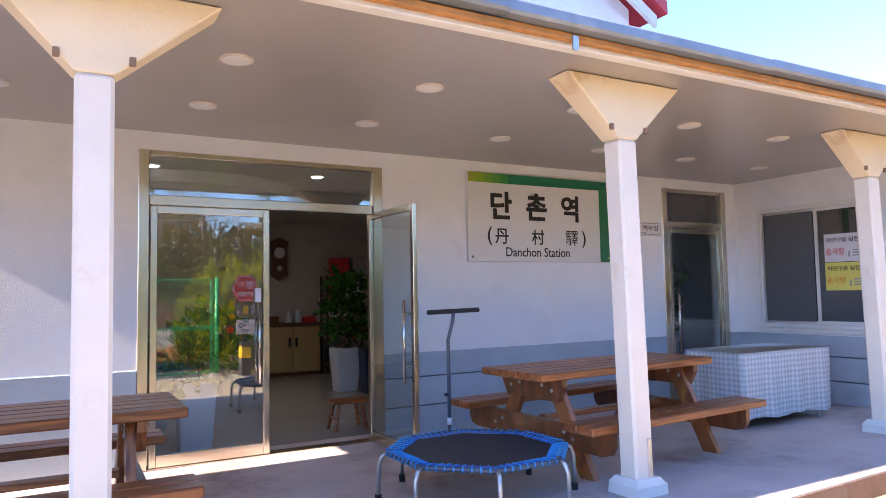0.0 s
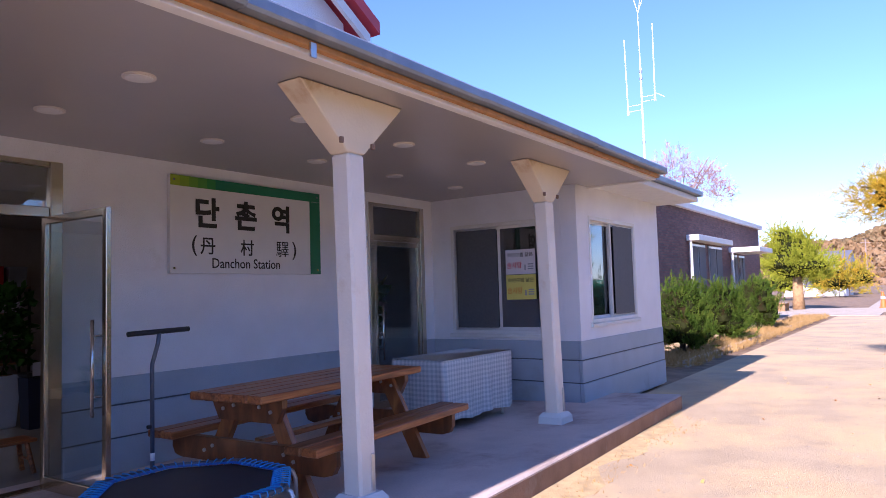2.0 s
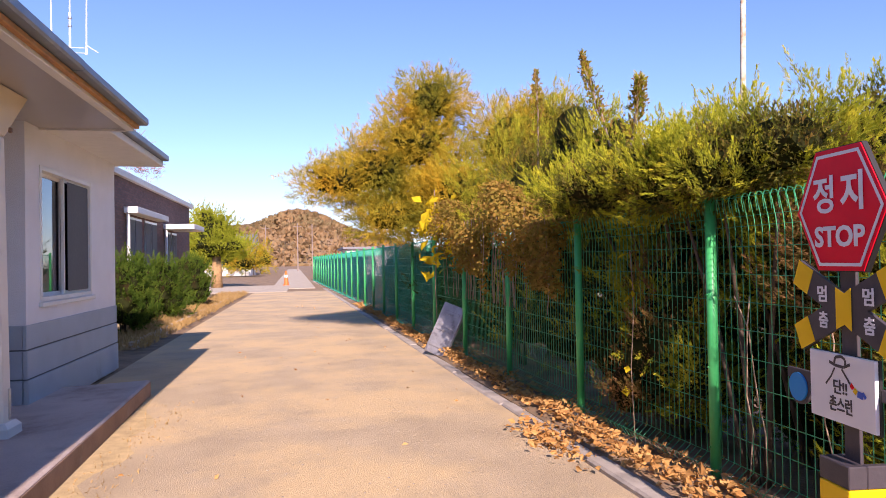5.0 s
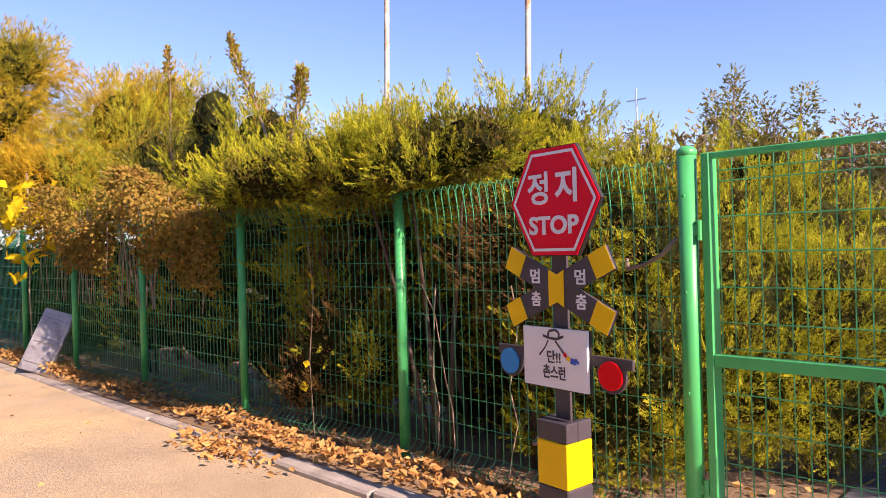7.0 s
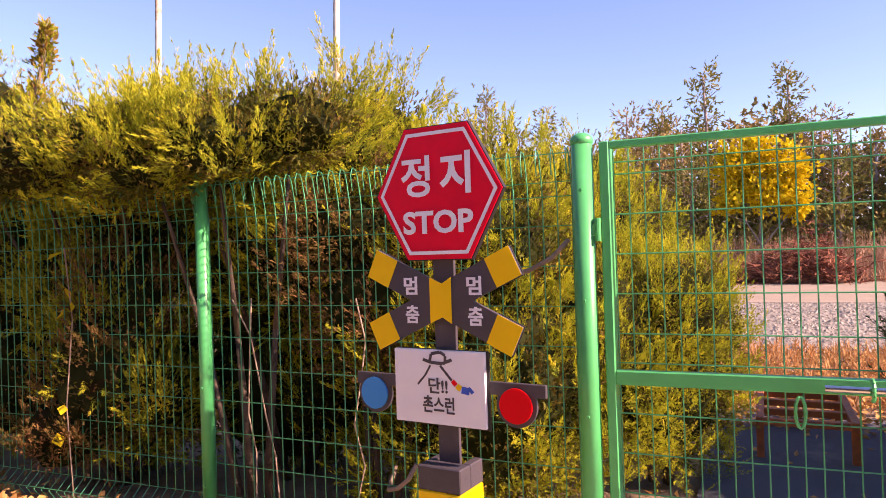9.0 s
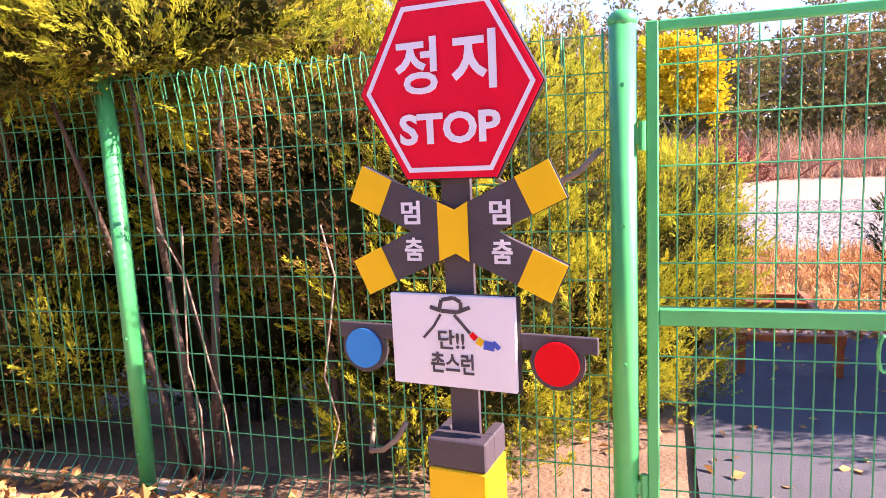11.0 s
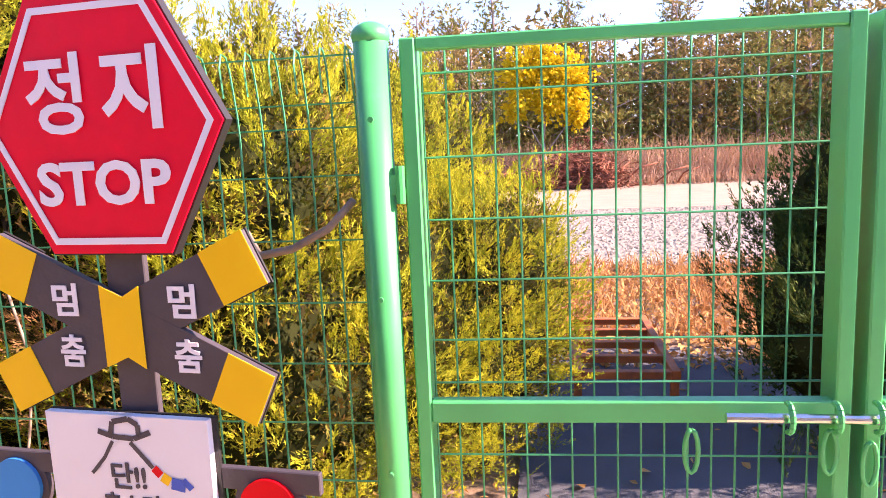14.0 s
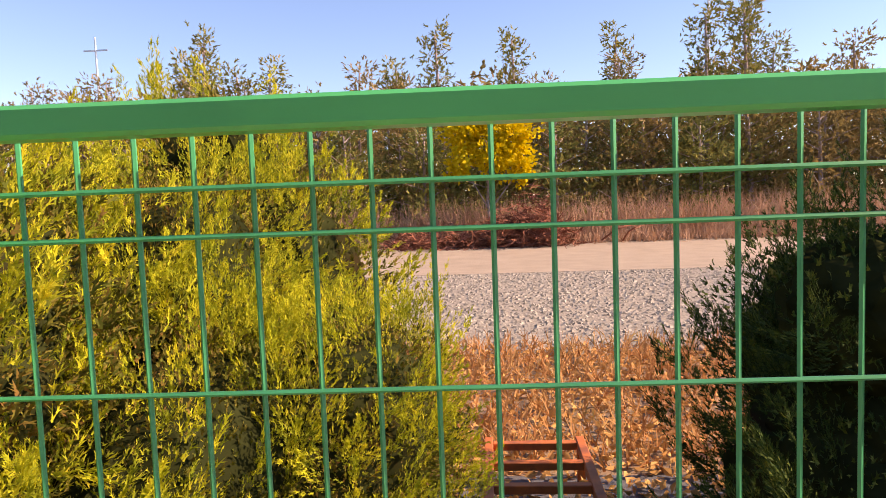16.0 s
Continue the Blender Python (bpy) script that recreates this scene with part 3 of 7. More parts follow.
def slab(name, x0, x1, y0, y1, z, material, label, category):
    return struct(name, box(x0, x1, y0, y1, -0.3, z), material, label, category)


slab("road", -25, 36, -6.84, -2.32, 0.0, M["road"], "dusty tan concrete lane with worn darker patches", "road")
path = slab("road_2", 0, 110, -1.2, 1.2, 0.01, M["road_light"], "pale concrete path leading away to the hill", "road")
path.matrix_basis = pose(40, -4.15, 0, 0, 0, 1.0)
slab("pavement_1", 36, 46, -3.9, 3, 0.012, M["road_light"], "pale concrete crossing at the end of the lane", "pavement")
verge = slab("verge", -0.6, 56, -1.9, -0.02, 0.03, M["soil"], "brown soil strip between kerb and fence", "ground")
verge.matrix_basis = pose(4.0, KY - 0.1, 0, 0, 0, math.degrees(math.atan(0.031)))
slab("yard", -6, 2.45, -10.9, -7.55, 0.004, M["asphalt"], "worn asphalt behind the gate, darkened to stand in for shade", "ground")
slab("yard_edge", -6, 6, -7.55, -6.84, 0.006, M["road_light"], "pale dusty concrete in front of the gate", "ground")
slab("grass_bank", -60, 60, -14.2, -10.9, 0.0, M["soil"], "dry reddish bank strewn with dead leaves", "ground")
slab("track_bed", -80, 80, -21.9, -14.2, 0.01, M["gravel"], "grey gravel bed of a lifted railway track", "ground")
slab("dirt_track", -80, 80, -30.5, -21.9, 0.015, M["dirt_track"], "pale sandy dirt track beyond the gravel", "ground")
slab("planter_bed", 13.6, 30, -1.85, -0.2, 0.05, M["sand"], "dry yellowish planting bed along the brick building", "ground")


def put_shared(name, me, parent, m, label=""):
    ob = new(name, me)
    ob.parent = parent
    ob.matrix_basis = m
    return tagged(ob, label)


def bm_mesh(name, bm, material):
    me = bpy.data.meshes.new(name)
    bmesh.ops.recalc_face_normals(bm, faces=bm.faces)
    bm.to_mesh(me)
    bm.free()
    me.materials.append(material)
    return me


# ---------- platform ----------
PX0, PX1 = -9.0, 8.92


def edge_y(x):
    """Front edge of the platform, not quite parallel to the wall."""
    return -3.15 - 0.031 * (PX1 - x)


def plat_z(y):
    return 0.09 + max(0.0, -y) / 3.34 * 0.09


bm = bmesh.new()
rows = [(0.35, 0.09), (0.0, 0.09), (-1.6, plat_z(-1.6)), (-2.7, plat_z(-2.7)), (-3.262, plat_z(-3.3)), (-3.28, plat_z(-3.3) - 0.012), (-3.282, -0.1), (0.35, -0.1)]
ends = [[bm.verts.new((x, edge_y(x) + (y + 3.282) if y < -3 else y, z)) for y, z in rows] for x in (PX0, PX1)]
for i in range(len(rows)):
    j = (i + 1) % len(rows)
    bm.faces.new((ends[0][i], ends[0][j], ends[1][j], ends[1][i]))
bm.faces.new(ends[0])
bm.faces.new(ends[1][::-1])
struct("pavement_2", bm, M["concrete"], "raised stained concrete platform with a worn step edge", "pavement")

bm = bmesh.new()
vs = [bm.verts.new((x, edge_y(x) - 0.005 - dy, z)) for x, z, dy in ((PX0, -0.05, 0), (PX1, -0.05, 0), (PX1, 0.158, 0), (PX0, 0.158, 0))]
ws = [bm.verts.new((v.co.x, v.co.y + 0.02, v.co.z)) for v in vs]
bm.faces.new(vs)
bm.faces.new(ws[::-1])
for i in range(4):
    bm.faces.new((vs[i], vs[(i + 1) % 4], ws[(i + 1) % 4], ws[i]))
struct("step_face", bm, M["step_face"], "blotchy reddish-brown face of the platform step, darker than its top", "step")

# drifted sand along the step
bm = bmesh.new()
vs = []
for i in range(60):
    x = -6 + i * 0.25
    vs.append((x, edge_y(x) - 0.006, edge_y(x) - 0.006 - (0.28 + 0.1 * math.sin(i * 1.3) + 0.09 * math.sin(i * 0.47 + 1)) * (1.0 if x < 6.5 else max(0.15, 1 - (x - 6.5) / 2.6))))
top = [(bm.verts.new((x, a, 0.010)), bm.verts.new((x, b, 0.0025))) for x, a, b in vs]
for p, q in zip(top, top[1:]):
    bm.faces.new((p[0], p[1], q[1], q[0]))
struct("sand_drift", bm, M["sand"], "yellowish sand drifted along the platform step", "ground")

# ---------- station walls ----------
WT = 0.22
SOF = 2.86


def wall_with_holes(name, x0, x1, z0, z1, holes, material, label, y0=0.0, y1=WT, m=None):
    """A wall in the x, z plane with openings cut through its thickness."""
    bm = bmesh.new()
    xs = sorted({x0, x1, *[h[0] for h in holes], *[h[1] for h in holes]})
    zs = sorted({z0, z1, *[h[2] for h in holes], *[h[3] for h in holes]})
    solid = {}
    for i in range(len(xs) - 1):
        for k in range(len(zs) - 1):
            cx, cz = (xs[i] + xs[i + 1]) / 2, (zs[k] + zs[k + 1]) / 2
            solid[i, k] = not any(h[0] < cx < h[1] and h[2] < cz < h[3] for h in holes)
    grid = {}

    def v(i, k, y):
        if (i, k, y) not in grid:
            grid[i, k, y] = bm.verts.new((xs[i], y, zs[k]))
        return grid[i, k, y]
    for (i, k), s in solid.items():
        if not s:
            continue
        for y in (y0, y1):
            bm.faces.new((v(i, k, y), v(i + 1, k, y), v(i + 1, k + 1, y), v(i, k + 1, y)))
        for di, dk, a, b in ((-1, 0, (i, k), (i, k + 1)), (1, 0, (i + 1, k), (i + 1, k + 1)), (0, -1, (i, k), (i + 1, k)), (0, 1, (i, k + 1), (i + 1, k + 1))):
            if not solid.get((i + di, k + dk), False):
                bm.faces.new((v(*a, y0), v(*b, y0), v(*b, y1), v(*a, y1)))
    if m is not None:
        bmesh.ops.transform(bm, matrix=m, verts=bm.verts)
    return struct(name, bm, material, label)


D1 = (0.67, 2.85, 0.05, 2.71)
D2 = (6.64, 7.80, 0.05, 2.74)
wall_with_holes("wall_north", -9.0, 8.0, 0.0, 3.2, [D1, D2], M["wall_white"], "white rough-plastered station wall under the canopy")
W1 = (0.33, 1.86, 0.98, 2.47)    # on the wall facing west, measured along -y
east = Matrix.Translation((8.0, 0, 0)) @ Matrix.Rotation(radians(-90), 4, "Z")
wall_with_holes("wall_east", 0.0, 2.018, 0.0, 3.0, [W1], M["wall_white"], "white plastered side wall with a window", 0.0, WT, east)
W2 = (8.36, 10.04, 1.1, 2.49)
wall_with_holes("wall_south", 8.0, 11.13, 0.0, 3.0, [W2], M["wall_white"], "white plastered wall of the projecting wing", -2.24, -2.24 + WT)
struct("wall_wing", box(10.91, 11.13, -2.02, 6.3, 0, 3.0), M["wall_white"], "plain white end wall of the wing")
# added out of view: lets sun in only along the station wall
struct("sun_block_wall", box(-2.35, -2.15, -3.3, -0.42, 0, 3.45), M["wall_white"], "unseen plain wall added to block sun under the canopy")


def band(name, x0, x1, y0, y1, holes_x=()):
    """Grey plinth courses with grooves between them, standing proud of the wall."""
    t = thing(name, "grey-blue painted plinth with grooved courses", "plinth", kind="structure")
    spans, x = [], x0
    for a, b in holes_x:
        spans.append((x, a))
        x = b
    spans.append((x, x1))
    for a, b in spans:
        for z0, z1, out in ((0.02, 0.375, 0.028), (0.39, 0.655, 0.020), (0.67, 0.90, 0.012)):
            part("course", box(a, b, y0 - out, y1, z0, z1, 0.004), M["wall_grey"], t)
        # dark strips stand in for the shadow lines between the courses
        for z0, z1 in ((0.376, 0.389), (0.656, 0.669)):
            part("groove_shade", box(a, b, y0 - 0.008, y1, z0, z1), M["groove_dark"], t, "dark strip painting the groove's shadow line")
    return t


band("plinth", -9.0, 7.985, 0.0, 0.02, [(D1[0], D1[1]), (D2[0], D2[1])])
t = band("plinth_2", 0.0, 2.21, 0.0, 0.02)
t.matrix_basis = east
band("plinth_3", 7.972, 11.14, -2.24, -2.22)

# ---------- canopy ----------
CX0, CX1 = -2.1, 8.36
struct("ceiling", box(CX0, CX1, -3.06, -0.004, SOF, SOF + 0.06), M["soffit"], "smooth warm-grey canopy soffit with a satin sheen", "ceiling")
roof = thing("canopy_roof", "low canopy roof with grey gutter and orange wooden cornice", "roof", kind="structure")
part("edge_board", box(CX0, CX1 + 0.02, -3.14, -3.062, SOF - 0.015, SOF + 0.045, 0.004), M["trim_white"], roof, "white painted edge board")
part("cornice", box(CX0, CX1 + 0.02, -3.19, -3.143, SOF + 0.008, SOF + 0.05, 0.006), M["cornice_wood"], roof, "orange-brown wooden cornice strip")
for i in range(5):
    xa = CX0 + (CX1 + 0.05 - CX0) * i / 5
    xb = CX0 + (CX1 + 0.05 - CX0) * (i + 1) / 5
    dz = 0.012 * (i % 2)
    part("gutter", box(xa, xb + 0.03, -3.27, -3.10, SOF + 0.052 + dz * 0.5, SOF + 0.135 + dz * 0.5, 0.016), M["gutter"], roof, "grey metal gutter length")
bm = bmesh.new()
rz = [(-3.12, SOF + 0.145), (3.5, SOF + 1.42), (3.5, SOF + 1.34), (-3.12, SOF + 0.065)]
ends = [[bm.verts.new((x, y, z)) for y, z in rz] for x in (CX0, CX1)]
for i in range(4):
    j = (i + 1) % 4
    bm.faces.new((ends[0][i], ends[0][j], ends[1][j], ends[1][i]))
bm.faces.new(ends[0])
bm.faces.new(ends[1][::-1])
part("roof_sheet", bm, M["roof_metal"], roof, "dark grey metal roof sheet")
part("end_board", box(CX1, CX1 + 0.03, -3.06, -0.3, SOF - 0.02, SOF + 0.14), M["trim_white"], roof)
part("bracket", box(2.58, 2.62, -3.205, -3.192, SOF - 0.05, SOF + 0.03), M["galv"], roof)

wing = thing("wing_roof", "flat roof of the wing with a pale projecting eave", "roof", kind="structure")
part("eave", box(8.42, 11.3, -2.86, 6.5, 2.87, 2.955, 0.01), M["trim_white"], wing, "pale painted eave slab")
part("fascia", box(8.42, 11.36, -2.93, 6.5, 2.958, 3.04, 0.01), M["gutter"], wing, "grey metal roof edge")

gable = thing("red_gable", "white gable end with red roof edges above the canopy", "roof", kind="structure")
part("gable_wall", prism([(1.4, 3.4), (5.45, 3.4), (5.45, 4.5), (3.4, 5.75), (1.4, 4.5)], 0.2, Matrix.Translation((0, -0.75, 0))), M["wall_white"], gable)
for sgn in (1, -1):
    e = [(3.42, 5.85), (3.42 + sgn * 2.35, 4.42), (3.42 + sgn * 2.35, 4.56), (3.42, 5.99)]
    part("roof_slope", prism(e, 3.6, Matrix.Translation((0, -1.0, 0))), M["red_roof"], gable, "red metal roof slope")
part("verge_board", prism([(3.42, 5.76), (5.66, 4.40), (5.66, 4.28), (3.42, 5.64)], 0.05, Matrix.Translation((0, -0.95, 0))), M["trim_white"], gable)


# ---------- pillars ----------
def pillar(x, y, lean, head):
    t = thing("pillar", "off-white concrete pillar with a flared rust-stained head", "pillar", (x, y, 0), group="pillars of the canopy", kind="structure")
    zb = plat_z(y)
    w = 0.08
    shaft = box(-w, w, -w, w, zb + 0.09, 2.47, 0.018)
    for v in shaft.verts:
        v.co.x += lean * (1 - (v.co.z - zb) / 2.4)
    part("shaft", shaft, M["pillar"], t)
    bm = bmesh.new()
    lv = [(w, w, 2.47), (0.49, 0.105, 2.855)]
    rings = [[bm.verts.new((sx * a + (0.0 if z < 2.6 else head), sy * b, z)) for sx, sy in ((-1, -1), (1, -1), (1, 1), (-1, 1))] for a, b, z in lv]
    for i in range(4):
        j = (i + 1) % 4
        bm.faces.new((rings[0][i], rings[0][j], rings[1][j], rings[1][i]))
    bm.faces.new(rings[0])
    bm.faces.new(rings[1])
    bmesh.ops.bevel(bm, geom=list(bm.edges), offset=0.008, segments=1, affect="EDGES")
    part("capital", bm, M["pillar_head"], t, "flared pillar head with rusty streaks")
    bm = bmesh.new()
    rings = [[bm.verts.new((sx * a + lean, sy * a, z)) for sx, sy in ((-1, -1), (1, -1), (1, 1), (-1, 1))] for a, z in ((0.135, zb - 0.03), (0.13, zb + 0.07), (0.10, zb + 0.11))]
    for q in range(2):
        for i in range(4):
            j = (i + 1) % 4
            bm.faces.new((rings[q][i], rings[q][j], rings[q + 1][j], rings[q + 1][i]))
    bm.faces.new(rings[0])
    bm.faces.new(rings[2])
    part("base", bm, M["trim_white"], t, "chipped whitewashed base block")
    for sx in (-1, 1):
        part("clip", box(sx * 0.15 - 0.014, sx * 0.15 + 0.014, -0.105, -0.08, 2.515, 2.555, 0.004), M["step_face"], t, "small rusty clip")
    part("anchor", box(0.015 + lean, 0.05 + lean, -0.088, -0.074, zb + 0.12, zb + 0.36, 0.004), M["galv"], t, "small metal strip on the shaft")
    return t


for px, py, lean, head in ((0.245, -2.70, 0.01, 0.05), (3.37, -2.71, 0.06, -0.02), (6.58, -2.51, 0.09, -0.01)):
    pillar(px, py, lean, head)

# ---------- soffit lamps ----------
lamp = thing("downlight", "round recessed canopy lamp, unlit, with pale trim ring", "lamp", (0, 0, 0), group="lamps in the canopy")
bm = rod((0, 0, -0.012), (0, 0, 0.004), 0.095, 28)
part("trim_ring", bm, M["lamp_trim"], lamp)
part("diffuser", rod((0, 0, -0.016), (0, 0, -0.011), 0.078, 28), M["trim_white"], lamp)
first = True
for y in (-1.02, -2.1):
    for x in (-0.27, 1.0, 2.27, 3.56, 4.75, 5.93, 7.13):
        if first:
            lamp.matrix_basis = pose(x, y, SOF)
            first = False
        else:
            copy_thing(lamp, pose(x, y, SOF))


# ---------- doors and windows ----------
def stile(t, x0, x1, z0, z1, y0=-0.02, y1=0.05, name="frame"):
    return part(name, box(x0, x1, y0, y1, z0, z1, 0.006), M["steel"], t)


def door_leaf(parent, w, h, m):
    """A framed glass leaf hinged at x = 0, reaching to x = w."""
    f = 0.055
    leaf = part("leaf_frame", box(0, f, -0.02, 0.02, 0, h, 0.004), M["steel"], parent, "brushed steel leaf frame")
    leaf.name, leaf.matrix_basis = "leaf", m
    bm = bmesh.new()
    add_box(bm, w - f, w, -0.02, 0.02, 0, h, 0.004)
    add_box(bm, f, w - f, -0.02, 0.02, h - 0.06, h, 0.004)
    add_box(bm, f, w - f, -0.02, 0.02, 0, 0.10, 0.004)
    part("rail", bm, M["steel"], leaf)
    g = part("pane", box(f, w - f, -0.004, 0.004, 0.10, h - 0.06), M["glass"], leaf, "clear glass pane")
    g.visible_shadow = False
    for s in (-1, 1):
        bm = rod((w - 0.10, s * 0.065, 0.62), (w - 0.10, s * 0.065, 1.32), 0.013, 12)
        for z in (0.76, 1.2):
            add_rod(bm, (w - 0.10, 0, z), (w - 0.10, s * 0.065, z), 0.008, 8)
        part("handle", bm, M["chrome"], leaf, "long chrome pull handle", True)
    return leaf


d = thing("door_1", "wide steel-framed glass entrance with one leaf open", "door", (0, 0.02, 0.09), kind="structure")
zt = 2.16
stile(d, D1[0], D1[0] + 0.085, 0, 2.62, -0.03)
stile(d, D1[1] - 0.10, D1[1], 0, 2.62, -0.03)
stile(d, D1[0] + 0.087, D1[1] - 0.102, zt, zt + 0.085)
stile(d, D1[0] + 0.087, D1[1] - 0.102, 2.575, 2.62)
g = part("transom_pane", box(D1[0] + 0.085, D1[1] - 0.1, 0.01, 0.02, zt + 0.085, 2.575), M["glass"], d, "fixed glass pane above the door")
g.visible_shadow = False
part("threshold", box(D1[0] + 0.087, D1[1] - 0.102, -0.03, 0.10, -0.03, 0.015, 0.004), M["steel"], d)
door_leaf(d, 0.985, 2.14, pose(0.765, 0.0, 0.015))
door_leaf(d, 0.92, 2.14, pose(2.70, -0.03, 0.015, 0, 0, -88))
part("closer_plate", box(1.62, 1.67, -0.035, -0.02, 1.34, 1.46, 0.003), M["sign_white"], d, "small white notice on the glass edge")

d = thing("door_2", "narrow steel-framed glass office door, shut", "door", (0, 0.02, 0.09), kind="structure")
stile(d, D2[0], D2[0] + 0.09, 0, 2.65, -0.03)
stile(d, D2[1] - 0.09, D2[1], 0, 2.65, -0.03)
stile(d, D2[0] + 0.092, D2[1] - 0.092, zt, zt + 0.08)
stile(d, D2[0] + 0.092, D2[1] - 0.092, 2.60, 2.65)
g = part("transom_pane", box(D2[0] + 0.09, D2[1] - 0.09, 0.01, 0.02, zt + 0.08, 2.60), M["dark_glass"], d)
g.visible_shadow = False
door_leaf(d, 0.97, 2.15, pose(D2[1] - 0.094, 0.0, 0.0, 0, 0, 180))


def sliding_window(name, label, w, h, m, screen_left=True, curtain=False):
    t = thing(name, label, "window", kind="structure")
    t.matrix_basis = m
    f = 0.05
    bm = bmesh.new()
    add_box(bm, 0, f, -0.03, 0.12, 0, h, 0.004)
    add_box(bm, w - f, w, -0.03, 0.12, 0, h, 0.004)
    add_box(bm, f, w - f, -0.03, 0.12, h - f, h, 0.004)
    add_box(bm, f, w - f, -0.03, 0.12, 0, f, 0.004)
    part("window_frame", bm, M["upvc"], t, "white plastic window frame")
    part("window_sill", box(-0.04, w + 0.04, -0.06, 0.02, -0.05, -0.002, 0.005), M["upvc"], t)
    c = w / 2
    for i, (a, b) in enumerate(((f, c + 0.03), (c - 0.03, w - f))):
        y = 0.06 if i == 0 else 0.015
        bm = bmesh.new()
        s = 0.038
        add_box(bm, a, a + s, y, y + 0.03, f, h - f)
        add_box(bm, b - s, b, y, y + 0.03, f, h - f)
        add_box(bm, a + s, b - s, y, y + 0.03, f, f + s)
        add_box(bm, a + s, b - s, y, y + 0.03, h - f - s, h - f)
        sash = part("sash", bm, M["upvc"], t)
        g = part("pane", box(a + s, b - s, y + 0.012, y + 0.018, f + s, h - f - s), M["dark_glass"], sash)
        g.visible_shadow = False
    a, b = (f, c) if screen_left else (c, w - f)
    part("insect_screen", box(a + 0.03, b - 0.03, -0.008, -0.004, f + 0.03, h - f - 0.03), M["screen"], t, "grey insect screen")
    return t


sliding_window("window_1", "white sliding window with grey insect screen and two posters", W1[1] - W1[0], W1[3] - W1[2], east @ pose(W1[0], 0.02, W1[2]))
sliding_window("window_2", "white sliding window in the wing, screen on one half", W2[1] - W2[0], W2[3] - W2[2], pose(W2[0], -2.22, W2[2]), False)

# ---------- signs on the walls ----------
s = thing("station_sign", "white station name board with a green edge on the wall", "sign", (3.8, -0.045, 1.8))
SW, SH = 1.935, 0.94
part("panel", box(0, SW, 0, 0.045, 0, SH, 0.003), M["board_white"], s)
part("green_top", box(0.03, SW - 0.002, -0.0035, -0.0005, SH - 0.105, SH - 0.004), M["board_green"], s, "dark green band along the top")
part("green_side", box(SW - 0.16, SW - 0.002, -0.003, -0.0005, 0.004, SH - 0.107), M["board_green"], s, "dark green band down one side")
lime = [(0.30, 0.40, 0.02), (0.22, 0.37, 0.02), (0.14, 0.33, 0.03), (0.08, 0.29, 0.04), (0.03, 0.24, 0.05)]
for i, c in enumerate(lime):
    part("lime_step", box(0.004 + i * 0.1, 0.104 + i * 0.1, -0.0042, -0.001, SH - 0.105, SH - 0.004), mat("lime", c, 0.35, vary=0.04), s)
for i, ch in enumerate(("단", "촌", "역")):
    lettering("letter", ch, 0.30, (0.41 + i * 0.465, -0.004, 0.60), s, M["sign_black"], bold=0.034)
for i, ch in enumerate(("丹", "村", "驛")):
    lettering("letter", ch, 0.165, (0.41 + i * 0.475, -0.004, 0.27), s, M["sign_black"], bold=0.012 if i < 2 else 0.0)
lettering("letter", "(", 0.2, (0.26, -0.004, 0.27), s, M["sign_black"], bold=0.008)
lettering("letter", ")", 0.2, (1.53, -0.004, 0.26), s, M["sign_black"], bold=0.008)
lettering("letter", "Danchon Station", 0.10, (0.89, -0.004, 0.105), s, M["sign_black"], width=0.86, bold=0.006)
for x, z in ((0.04, 0.05), (0.04, SH - 0.05), (SW - 0.05, 0.05), (SW - 0.05, SH - 0.05)):
    part("screw", rod((x, -0.009, z), (x, -0.003, z), 0.012, 10), M["chrome"], s)

s = thing("office_plate", "small cream office name plate beside the door", "sign", (6.22, -0.022, 2.13))
part("plate", box(0, 0.37, 0, 0.022, 0, 0.17, 0.003), M["poster_white"], s)
bm = bmesh.new()
for a, b, c, e in ((0.015, 0.355, 0.015, 0.019), (0.015, 0.355, 0.151, 0.155), (0.015, 0.019, 0.02, 0.15), (0.351, 0.355, 0.02, 0.15)):
    add_box(bm, a, b, -0.002, 0.0, c, e)
part("border", bm, M["sign_black"], s)
lettering("letter", "역무실", 0.07, (0.19, -0.003, 0.095), s, M["sign_black"], width=0.25, bold=0.012)
part("small_text", box(0.05, 0.12, -0.002, 0, 0.028, 0.042), M["ink_grey"], s)

for k, (z, bg, ink) in enumerate(((1.762, "poster_white", "ink_red"), (1.43, "poster_yellow", "ink_orange"))):
    p = thing("poster", "white paper poster on the window glass" if k == 0 else "yellow paper poster on the window glass", "poster", group="posters on the window")
    p.matrix_basis = east @ pose(1.2, 0.008, z)
    part("sheet", box(0, 0.44, 0, 0.004, 0, 0.325), M[bg], p)
    lettering("letter", "하얀구름 닮은", 0.055, (0.22, -0.003, 0.255), p, M["sign_black"], width=0.38, bold=0.01)
    lettering("letter", "솜사탕", 0.085, (0.13, -0.003, 0.12), p, M[ink], width=0.22, bold=0.012)
    bm = bmesh.new()
    for q in range(3):
        add_box(bm, 0.33, 0.41, -0.002, 0, 0.06 + q * 0.03, 0.075 + q * 0.03)
    add_box(bm, 0.28, 0.30, -0.002, 0, 0.05, 0.12)
    part("picture_bars", bm, M["ink_grey"], p)


